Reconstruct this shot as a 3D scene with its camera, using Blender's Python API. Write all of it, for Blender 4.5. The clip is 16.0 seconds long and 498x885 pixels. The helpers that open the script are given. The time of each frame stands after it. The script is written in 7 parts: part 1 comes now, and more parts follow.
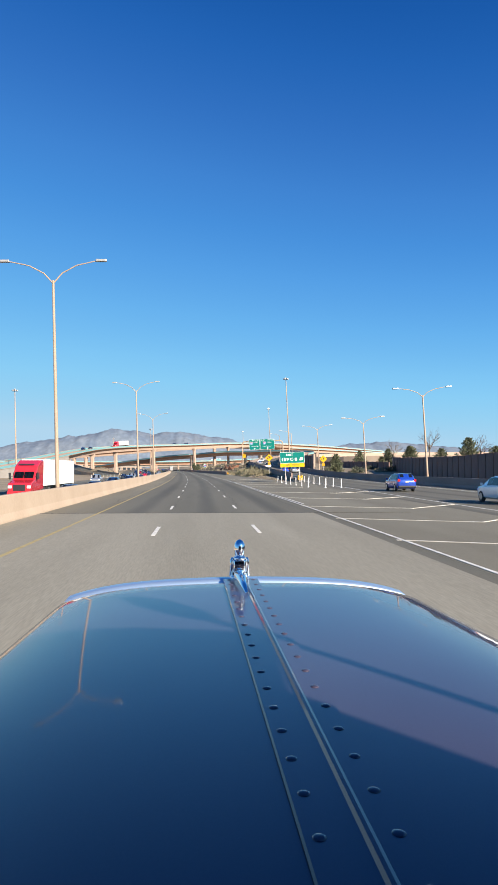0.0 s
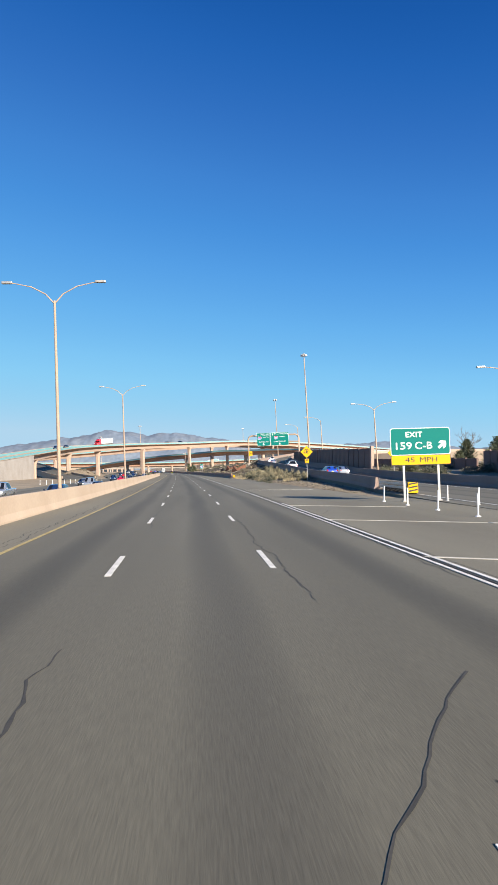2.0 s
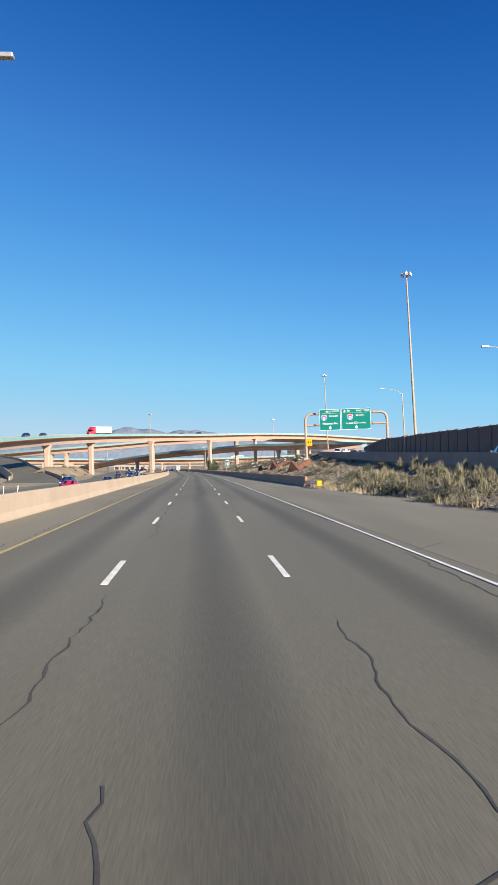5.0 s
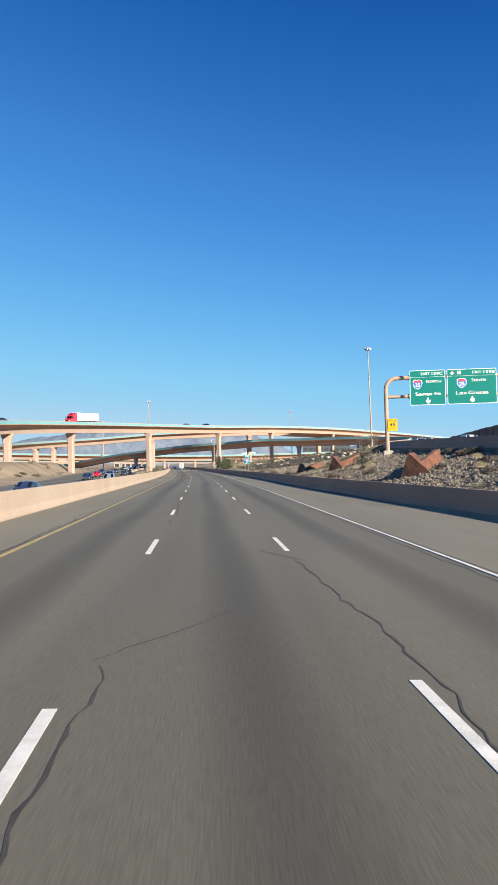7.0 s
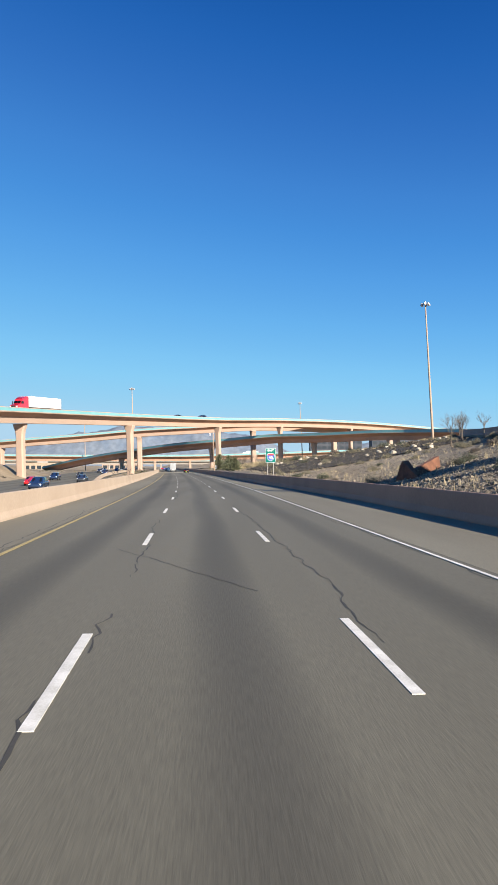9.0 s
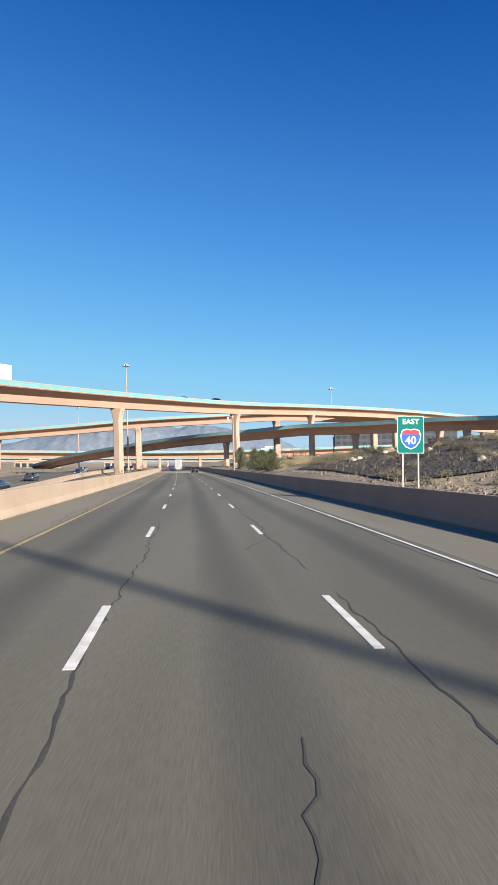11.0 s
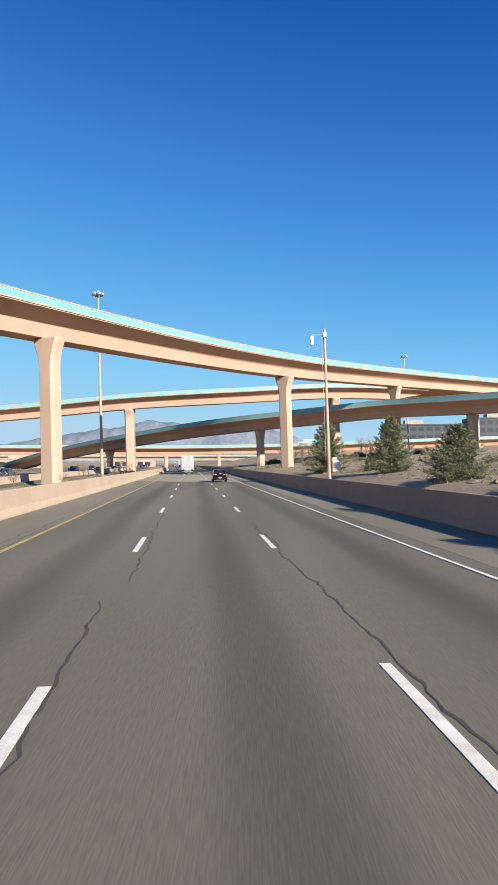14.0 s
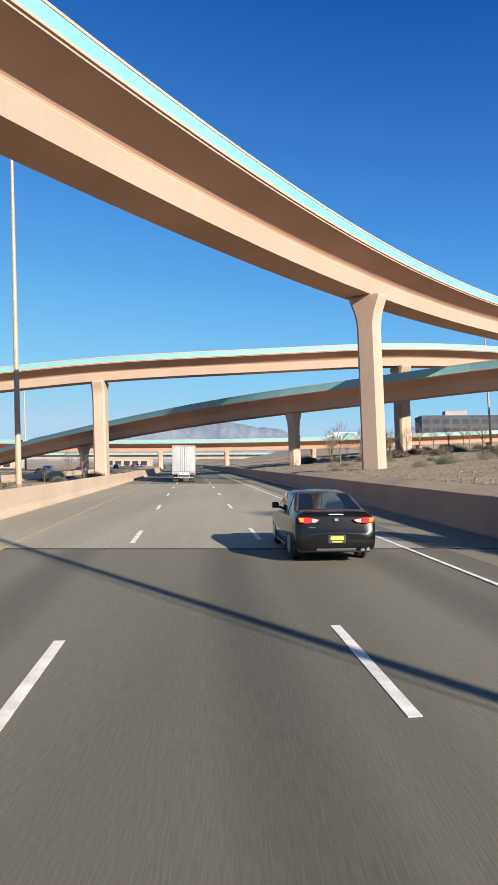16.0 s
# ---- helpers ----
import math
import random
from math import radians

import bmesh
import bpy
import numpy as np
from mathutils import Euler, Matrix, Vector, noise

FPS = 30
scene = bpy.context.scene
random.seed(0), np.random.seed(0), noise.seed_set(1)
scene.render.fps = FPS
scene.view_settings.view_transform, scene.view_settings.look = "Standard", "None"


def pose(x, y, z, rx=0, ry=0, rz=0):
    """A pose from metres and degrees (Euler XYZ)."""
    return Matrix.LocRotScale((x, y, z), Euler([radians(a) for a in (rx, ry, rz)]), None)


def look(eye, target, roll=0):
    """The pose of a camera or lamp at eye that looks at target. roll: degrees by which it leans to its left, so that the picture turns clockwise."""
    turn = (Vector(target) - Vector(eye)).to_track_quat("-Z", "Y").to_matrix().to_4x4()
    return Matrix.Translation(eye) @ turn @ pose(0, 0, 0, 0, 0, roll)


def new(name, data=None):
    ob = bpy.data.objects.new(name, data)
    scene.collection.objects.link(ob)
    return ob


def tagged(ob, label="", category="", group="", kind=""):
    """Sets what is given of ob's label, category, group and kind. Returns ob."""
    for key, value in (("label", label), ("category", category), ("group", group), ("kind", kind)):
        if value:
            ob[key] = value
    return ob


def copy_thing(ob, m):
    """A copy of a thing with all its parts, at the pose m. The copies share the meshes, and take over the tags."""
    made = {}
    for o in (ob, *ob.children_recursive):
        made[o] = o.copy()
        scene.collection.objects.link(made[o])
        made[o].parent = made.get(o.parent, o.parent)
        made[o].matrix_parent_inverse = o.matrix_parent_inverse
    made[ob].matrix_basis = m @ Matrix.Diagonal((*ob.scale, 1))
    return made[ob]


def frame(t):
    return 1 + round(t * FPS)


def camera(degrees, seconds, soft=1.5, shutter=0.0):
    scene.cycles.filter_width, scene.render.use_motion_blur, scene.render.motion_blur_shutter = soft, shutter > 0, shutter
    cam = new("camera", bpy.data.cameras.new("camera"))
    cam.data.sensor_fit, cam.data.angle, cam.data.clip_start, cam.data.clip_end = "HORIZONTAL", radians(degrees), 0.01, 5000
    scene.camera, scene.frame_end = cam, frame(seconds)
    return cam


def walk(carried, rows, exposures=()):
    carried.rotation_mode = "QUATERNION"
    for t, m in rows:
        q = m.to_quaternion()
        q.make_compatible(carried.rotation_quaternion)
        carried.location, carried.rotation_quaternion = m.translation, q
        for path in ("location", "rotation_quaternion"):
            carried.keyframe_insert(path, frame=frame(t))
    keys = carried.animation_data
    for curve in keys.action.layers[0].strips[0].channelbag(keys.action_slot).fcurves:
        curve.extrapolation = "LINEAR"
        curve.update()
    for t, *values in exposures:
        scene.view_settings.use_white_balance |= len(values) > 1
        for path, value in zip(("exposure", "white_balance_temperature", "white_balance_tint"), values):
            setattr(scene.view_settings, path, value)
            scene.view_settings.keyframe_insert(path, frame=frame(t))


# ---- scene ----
cam = camera(43.28, 16.0)
PATH = [
    (0.0, pose(0.000, -0.000, 2.150, 92.401, -0.100, -4.491)),
    (0.5, pose(0.000, 14.981, 2.150, 92.604, -0.221, -4.510)),
    (1.0, pose(0.036, 29.972, 2.150, 92.303, -0.081, -4.741)),
    (1.5, pose(0.078, 44.985, 2.150, 92.820, 0.268, -4.836)),
    (2.0, pose(0.105, 60.048, 2.150, 92.493, 0.296, -4.863)),
    (2.5, pose(0.075, 75.126, 2.150, 92.234, -0.101, -4.676)),
    (3.0, pose(-0.053, 90.265, 2.150, 92.314, 0.030, -4.138)),
    (3.5, pose(-0.271, 105.463, 2.150, 92.145, -0.227, -3.708)),
    (4.0, pose(-0.545, 120.567, 2.150, 92.369, -0.260, -3.445)),
    (6.5, pose(-2.889, 195.878, 2.150, 92.233, -0.135, -2.652)),
    (7.0, pose(-3.400, 210.876, 2.150, 92.196, -0.593, -2.556)),
    (7.5, pose(-3.873, 225.831, 2.150, 92.306, -0.405, -2.846)),
    (8.0, pose(-4.311, 240.752, 2.150, 92.233, 0.071, -3.196)),
    (8.5, pose(-4.748, 255.684, 2.150, 92.309, -0.077, -3.159)),
    (9.0, pose(-5.215, 270.646, 2.150, 92.264, -0.186, -2.935)),
    (11.5, pose(-8.542, 345.472, 2.150, 92.043, -0.054, -1.806)),
    (12.0, pose(-9.440, 360.451, 2.150, 92.010, 0.107, -1.570)),
    (12.5, pose(-10.385, 375.426, 2.150, 91.992, 0.050, -1.299)),
    (13.0, pose(-11.379, 390.373, 2.150, 92.041, -0.061, -1.052)),
    (13.5, pose(-12.418, 405.282, 2.150, 92.015, -0.113, -0.851)),
    (14.0, pose(-13.493, 420.179, 2.150, 91.967, -0.171, -0.704)),
    (14.5, pose(-14.589, 435.117, 2.150, 91.944, -0.481, -0.655)),
    (15.0, pose(-15.696, 450.067, 2.150, 91.956, -0.251, -0.631)),
    (15.5, pose(-16.817, 465.059, 2.150, 91.874, -0.162, -0.601)),
    (16.0, pose(-17.950, 480.095, 2.150, 91.879, -0.064, -0.535)),
]
walk(cam, PATH)

# ---- world, sun ----
SUN_AZ, SUN_EL = radians(143), radians(22.4)
SUN_DIR = Vector((math.sin(SUN_AZ) * math.cos(SUN_EL), math.cos(SUN_AZ) * math.cos(SUN_EL), math.sin(SUN_EL)))
world = bpy.data.worlds.new("world")
scene.world = world
world.use_nodes = True
wn = world.node_tree.nodes
sky = wn.new("ShaderNodeTexSky")
sky.sky_type, sky.sun_disc = "NISHITA", False
sky.sun_elevation, sky.sun_rotation = SUN_EL, SUN_AZ
sky.altitude, sky.air_density, sky.dust_density, sky.ozone_density = 1600, 1.0, 0.3, 2.5
clear = wn.new("ShaderNodeHueSaturation")
clear.inputs["Hue"].default_value, clear.inputs["Saturation"].default_value = 0.510, 1.72
soft = wn.new("ShaderNodeGamma")
soft.inputs[1].default_value = 0.665
world.node_tree.links.new(sky.outputs[0], soft.inputs[0])
world.node_tree.links.new(soft.outputs[0], clear.inputs["Color"])
# the sky's own brightness picks the shade between deep and pale blue
green, deepen, tone = wn.new("ShaderNodeSeparateColor"), wn.new("ShaderNodeMath"), wn.new("ShaderNodeValToRGB")
deepen.operation, deepen.inputs[1].default_value = "MULTIPLY", 0.262
world.node_tree.links.new(clear.outputs[0], green.inputs[0])
world.node_tree.links.new(green.outputs[1], deepen.inputs[0])
world.node_tree.links.new(deepen.outputs[0], tone.inputs[0])
SHADES = ((0.125, 27, 80, 155), (0.145, 33, 91, 169), (0.157, 40, 100, 180), (0.179, 53, 113, 193), (0.211, 66, 131, 209), (0.242, 73, 143, 219), (0.286, 86, 158, 229), (0.364, 104, 177, 238), (0.487, 126, 196, 244), (0.58, 137, 204, 245), (0.73, 151, 208, 242), (1.0, 176, 213, 238))
for k, (at, *shade) in enumerate(SHADES):
    stop = tone.color_ramp.elements[k] if k < 2 else tone.color_ramp.elements.new(at)
    stop.position, stop.color = at, [(v / 255) ** 2.2 for v in shade] + [1]
world.node_tree.links.new(tone.outputs[0], wn["Background"].inputs[0])
wn["Background"].inputs[1].default_value = 0.452
scene.view_settings.exposure = 1.144
sun = new("sun", bpy.data.lights.new("sun", "SUN"))
sun.data.energy, sun.data.angle, sun.data.color = 5.0, radians(0.5), (1.0, 0.89, 0.75)
sun.matrix_world = look((0, 0, 300), Vector((0, 0, 300)) - SUN_DIR)


# ---- materials ----
def surf(name, c1, c2, scale=1.0, rough=0.8, bump=0.2, metal=0.0, fine=30.0, coat=0.0, spread=(0.35, 0.65), dist=0.02, stretch=(1, 1, 1), per_object=0.0, speck=0.35):
    """A surface with broad stains between two colours, fine grain and a little relief."""
    m = bpy.data.materials.new(name)
    m.use_nodes = True
    t, link = m.node_tree.nodes, m.node_tree.links.new
    p = t["Principled BSDF"]
    co, mp = t.new("ShaderNodeTexCoord"), t.new("ShaderNodeMapping")
    mp.inputs["Scale"].default_value = stretch
    link(co.outputs["Object"], mp.inputs[0])
    big, small = t.new("ShaderNodeTexNoise"), t.new("ShaderNodeTexNoise")
    big.inputs["Scale"].default_value, big.inputs["Detail"].default_value = scale, 5
    small.inputs["Scale"].default_value, small.inputs["Detail"].default_value = fine, 4
    link(mp.outputs[0], big.inputs[0])
    link(mp.outputs[0], small.inputs[0])
    ramp = t.new("ShaderNodeMapRange")
    ramp.inputs[1].default_value, ramp.inputs[2].default_value = spread
    link(big.outputs[0], ramp.inputs[0])
    mix = t.new("ShaderNodeMix")
    mix.data_type = "RGBA"
    mix.inputs[6].default_value, mix.inputs[7].default_value = (*c1, 1), (*c2, 1)
    link(ramp.outputs[0], mix.inputs[0])
    grain = t.new("ShaderNodeMix")
    grain.data_type, grain.blend_type = "RGBA", "OVERLAY"
    grain.inputs[0].default_value = speck
    link(mix.outputs[2], grain.inputs[6])
    link(small.outputs[0], grain.inputs[7])
    out = grain.outputs[2]
    if per_object:
        info, vary = t.new("ShaderNodeObjectInfo"), t.new("ShaderNodeHueSaturation")
        span = t.new("ShaderNodeMapRange")
        span.inputs[3].default_value, span.inputs[4].default_value = 1 - per_object, 1 + per_object
        link(info.outputs["Random"], span.inputs[0])
        link(span.outputs[0], vary.inputs["Value"])
        link(out, vary.inputs["Color"])
        out = vary.outputs[0]
    link(out, p.inputs["Base Color"])
    p.inputs["Roughness"].default_value, p.inputs["Metallic"].default_value = rough, metal
    p.inputs["Coat Weight"].default_value, p.inputs["Coat Roughness"].default_value = coat, 0.04
    if bump:
        b = t.new("ShaderNodeBump")
        b.inputs["Strength"].default_value, b.inputs["Distance"].default_value = bump, dist
        link(small.outputs[0], b.inputs["Height"])
        link(b.outputs[0], p.inputs["Normal"])
    return m


def plain(name, c, rough=0.5, metal=0.0, coat=0.0, emit=0.0, glass=False):
    m = bpy.data.materials.new(name)
    m.use_nodes = True
    p = m.node_tree.nodes["Principled BSDF"]
    p.inputs["Base Color"].default_value = (*c, 1)
    p.inputs["Roughness"].default_value, p.inputs["Metallic"].default_value = rough, metal
    p.inputs["Coat Weight"].default_value = coat
    return m


TAN = surf("tan_concrete", (0.377, 0.275, 0.213), (0.412, 0.303, 0.237), 0.15, 0.85, 0.03, fine=6, dist=0.01, speck=0.12)
# browner copy of the tan, with the shade put into its colour
SHADED_TAN = surf("shaded_tan_concrete", (0.404, 0.24, 0.168), (0.471, 0.285, 0.202), 0.12, 0.85, 0.03, fine=6, dist=0.01, speck=0.12)
CYAN = surf("turquoise_paint", (0.135, 0.328, 0.347), (0.162, 0.365, 0.385), 0.3, 0.6, 0.05, fine=8, speck=0.12)
CREAM = surf("cream_concrete", (0.378, 0.291, 0.212), (0.426, 0.334, 0.249), 0.3, 0.85, 0.04, fine=8, speck=0.12)
GREY_CONC = surf("grey_concrete", (0.3, 0.27, 0.24), (0.352, 0.323, 0.292), 0.25, 0.9, 0.15, fine=9)
DARK_CONC = surf("brown_wall_concrete", (0.15, 0.0992, 0.084), (0.186, 0.126, 0.105), 0.3, 0.9, 0.2, fine=5)
RAMP_CONC = surf("brown_grey_concrete", (0.22, 0.162, 0.131), (0.271, 0.202, 0.166), 0.25, 0.9, 0.15, fine=9)
def asphalt(name, c1, c2, oil):
    """Worn asphalt: grain, patches, and darker oil bands along the middle of each lane (by the distance across, kept in the UV map)."""
    m = surf(name, c1, c2, 0.35, 0.85, 0.3, fine=60, dist=0.006, stretch=(1, 0.06, 1))
    t, link = m.node_tree.nodes, m.node_tree.links.new
    p = t["Principled BSDF"]
    base = p.inputs["Base Color"].links[0].from_socket
    uv, sep = t.new("ShaderNodeUVMap"), t.new("ShaderNodeSeparateXYZ")
    uv.uv_map = "across"
    link(uv.outputs[0], sep.inputs[0])
    wob = t.new("ShaderNodeTexNoise")
    wob.inputs["Scale"].default_value = 0.08
    co = t.new("ShaderNodeTexCoord")
    link(co.outputs["Object"], wob.inputs[0])
    shift = t.new("ShaderNodeMath")
    shift.operation = "MULTIPLY_ADD"
    shift.inputs[1].default_value = 0.5
    link(wob.outputs[0], shift.inputs[0])
    link(sep.outputs[0], shift.inputs[2])
    cos = t.new("ShaderNodeMath")
    cos.operation, cos.inputs[1].default_value = "MULTIPLY", 2 * math.pi / 3.5
    ph = t.new("ShaderNodeMath")
    ph.operation, ph.inputs[1].default_value = "SUBTRACT", 0.62
    link(shift.outputs[0], ph.inputs[0])
    link(ph.outputs[0], cos.inputs[0])
    c = t.new("ShaderNodeMath")
    c.operation = "COSINE"
    link(cos.outputs[0], c.inputs[0])
    band = t.new("ShaderNodeMapRange")
    band.inputs[1].default_value, band.inputs[2].default_value = 0.35, 1.0
    band.inputs[3].default_value, band.inputs[4].default_value = 0.0, oil
    link(c.outputs[0], band.inputs[0])
    mix = t.new("ShaderNodeMix")
    mix.data_type, mix.blend_type = "RGBA", "MULTIPLY"
    mix.inputs[7].default_value = (0.50, 0.50, 0.52, 1)
    link(band.outputs[0], mix.inputs[0])
    link(base, mix.inputs[6])
    link(mix.outputs[2], p.inputs["Base Color"])
    return m


ASPHALT = asphalt("asphalt", (0.098, 0.0904, 0.0658), (0.135, 0.125, 0.0918), 0.70)
PALE_ASPHALT = surf("pale_shoulder_asphalt", (0.138, 0.124, 0.0888), (0.18, 0.165, 0.12), 0.25, 0.9, 0.35, fine=50, dist=0.006, stretch=(1, 0.15, 1))
BARRIER_BROWN = surf("brown_tan_concrete", (0.30, 0.18, 0.125), (0.35, 0.215, 0.15), 0.3, 0.88, 0.06, fine=8, speck=0.15)
OLD_CONC = surf("bridge_deck_concrete", (0.222, 0.203, 0.152), (0.276, 0.253, 0.193), 0.4, 0.85, 0.3, fine=40, dist=0.005, stretch=(1, 0.08, 1))
FADED_LINE = surf("faded_road_paint", (0.36, 0.33, 0.28), (0.54, 0.52, 0.47), 1.2, 0.8, 0.2, fine=40, dist=0.004)
WHITE_LINE = surf("white_road_paint", (0.52, 0.50, 0.44), (0.74, 0.715, 0.65), 2.5, 0.7, 0.2, fine=50, dist=0.004)
YELLOW_LINE = surf("yellow_road_paint", (0.315, 0.24, 0.09), (0.39, 0.307, 0.135), 2.5, 0.7, 0.2, fine=50, dist=0.004)
TAR = surf("crack_sealant", (0.0338, 0.0323, 0.0285), (0.0562, 0.0525, 0.045), 1.5, 0.85, 0.0, fine=20)
DIRT = surf("dry_ground", (0.203, 0.154, 0.096), (0.307, 0.244, 0.161), 0.12, 0.95, 0.6, fine=2.5, dist=0.08)
STEEL = surf("galvanised_steel", (0.42, 0.40, 0.37), (0.5, 0.48, 0.45), 2, 0.45, 0.05, metal=0.6, fine=20)
TAN_STEEL = surf("tan_painted_steel", (0.338, 0.24, 0.169), (0.39, 0.281, 0.199), 0.8, 0.5, 0.05, fine=10)
# rock with the blue of distance haze mixed into its colour
HAZY_ROCK = surf("hazy_mountain_rock", (0.108, 0.142, 0.192), (0.142, 0.170, 0.208), 0.012, 1.0, 0.0, fine=0.04, dist=4)


# ---- geometry helpers ----
def part(name, bm, material, parent=None, label="", smooth=False):
    """Links a bmesh as one mesh object, under parent where there is one."""
    me = bpy.data.meshes.new(name)
    bmesh.ops.recalc_face_normals(bm, faces=bm.faces)
    bm.to_mesh(me)
    bm.free()
    mats = material if isinstance(material, (list, tuple)) else [material]
    for one in mats:
        me.materials.append(one)
    if smooth:
        me.polygons.foreach_set("use_smooth", [True] * len(me.polygons))
    ob = new(name, me)
    if parent:
        ob.parent = parent
    if label:
        ob["label"] = label
    return ob


def empty(name, m, label, category, group="", kind=""):
    ob = new(name)
    ob.matrix_world = m
    ob.empty_display_size = 0.2
    return tagged(ob, label, category, group, kind)


def box(bm, x0, x1, y0, y1, z0, z1, m=None, mat=0, bevel=0.0):
    r = bmesh.ops.create_cube(bm, size=1)
    vs = r["verts"]
    for v in vs:
        v.co = Vector(((x0 + x1) / 2 + v.co.x * (x1 - x0), (y0 + y1) / 2 + v.co.y * (y1 - y0), (z0 + z1) / 2 + v.co.z * (z1 - z0)))
    fs = {f for v in vs for f in v.link_faces}
    for f in fs:
        f.material_index = mat
    if bevel:
        es = {e for v in vs for e in v.link_edges}
        r = bmesh.ops.bevel(bm, geom=list(es), offset=bevel, segments=2, affect="EDGES", profile=0.5)
        vs = list({v for f in r["faces"] for v in f.verts} | {v for v in vs if v.is_valid})
    if m is not None:
        bmesh.ops.transform(bm, matrix=m, verts=vs)
    return vs


def tube(bm, points, radii, n=10, caps=True, mat=0):
    """A round bar through points, with a radius at each."""
    points = [Vector(p) for p in points]
    rings = []
    side = None
    for i, p in enumerate(points):
        d = (points[min(i + 1, len(points) - 1)] - points[max(i - 1, 0)]).normalized()
        if side is None:
            side = d.orthogonal().normalized()
        side = (side - d * side.dot(d)).normalized()
        up = d.cross(side)
        r = radii[i] if isinstance(radii, (list, tuple)) else radii
        rings.append([bm.verts.new(p + (side * math.cos(a) + up * math.sin(a)) * r) for a in (2 * math.pi * k / n for k in range(n))])
    for a, b in zip(rings, rings[1:]):
        for k in range(n):
            bm.faces.new((a[k], a[(k + 1) % n], b[(k + 1) % n], b[k])).material_index = mat
    if caps:
        bm.faces.new(rings[0][::-1]).material_index = mat
        bm.faces.new(rings[-1]).material_index = mat
    return rings


def sweep(bm, line, section, mats=None, closed=True, caps=True):
    """Sweeps a section of (across, up) along a line of (x, y, z); across points to the right of the way."""
    line = [Vector(p) for p in line]
    rings = []
    for i, p in enumerate(line):
        d = line[min(i + 1, len(line) - 1)] - line[max(i - 1, 0)]
        right = Vector((d.y, -d.x, 0)).normalized()
        rings.append([bm.verts.new(p + right * u + Vector((0, 0, w))) for u, w in section])
    n = len(section)
    for a, b in zip(rings, rings[1:]):
        for k in range(n if closed else n - 1):
            f = bm.faces.new((a[k], b[k], b[(k + 1) % n], a[(k + 1) % n]))
            if mats:
                f.material_index = mats[k]
    if caps and closed:
        bm.faces.new(rings[0])
        bm.faces.new(rings[-1][::-1])
    return rings


def curve(nodes, step=6.0):
    """A smooth line through nodes of (x, y, z)."""
    p = np.array(nodes, float)
    s = np.r_[0, np.cumsum(np.linalg.norm(np.diff(p, axis=0), axis=1))]
    slope = np.gradient(p, s, axis=0)
    out = []
    for q in np.linspace(0, s[-1], max(2, int(s[-1] / step))):
        i = min(max(np.searchsorted(s, q) - 1, 0), len(s) - 2)
        h = s[i + 1] - s[i]
        t = (q - s[i]) / h
        out.append((2 * t**3 - 3 * t**2 + 1) * p[i] + (t**3 - 2 * t**2 + t) * h * slope[i] + (3 * t**2 - 2 * t**3) * p[i + 1] + (t**3 - t**2) * h * slope[i + 1])
    return [tuple(v) for v in out]


# ---- the lie of the road ----
_y = np.arange(-400.0, 5000.0, 1.0)
_s = np.interp(_y, [60, 90, 110, 130, 200, 260, 310, 345, 375, 420, 480, 560, 800, 1300], [0.002, -0.01, -0.017, -0.026, -0.0335, -0.0305, -0.040, -0.058, -0.0645, -0.073, -0.0755, -0.082, -0.13, -0.2])
_x = np.cumsum(_s) - np.cumsum(_s)[400]


def cx(y):
    """Where the middle lane's line lies at y."""
    return float(np.interp(y, _y, _x))


def along(off, y0, y1, z=0.0, step=6.0):
    n = max(2, int(abs(y1 - y0) / step) + 1)
    return [(cx(y) + off, y, z) for y in np.linspace(y0, y1, n)]


def shift(y):
    """How far the painted lanes lie off that line."""
    return float(np.interp(y, [0, 22, 78, 145, 230, 375, 465, 520, 620], [0, 0, -0.3, -0.32, 0.05, -0.12, -0.34, -0.6, -0.6]))


RAMP = [(19, -80, 0), (22.5, 65, 0), (24.0, 110, 0.1), (24.1, 146, 0.65), (24.1, 165, 1.1), (24.3, 190, 2.0), (25.9, 240, 3.35), (31, 300, 5.05), (42, 365, 7.3), (56, 415, 9.8), (71, 449, 12.0), (75.5, 458, 12.6)]
_r = np.array(curve(RAMP, 3))


def ramp_at(y):
    return float(np.interp(y, _r[:, 1], _r[:, 0])), float(np.interp(y, _r[:, 1], _r[:, 2]))


def half(y):
    """Half the ramp's width."""
    return 7.7 - 2.3 * smooth(105, 140, y) + 1.8 * smooth(235, 290, y) - 2.8 * smooth(305, 400, y)


def smooth(a, b, v):
    t = min(max((v - a) / (b - a), 0), 1)
    return t * t * (3 - 2 * t)


def opposite_z(y):
    """The opposite carriageway lies lower until the interchange."""
    return -0.1 - 0.8 * (1 - smooth(400, 520, y))


def wall_off(y):
    """How far the right-hand barrier stands from the middle lane's line."""
    return 11.0 + 2.3 * (1 - smooth(226, 285, y)) - 1.9 * smooth(295, 385, y) - 0.5 * smooth(420, 500, y)


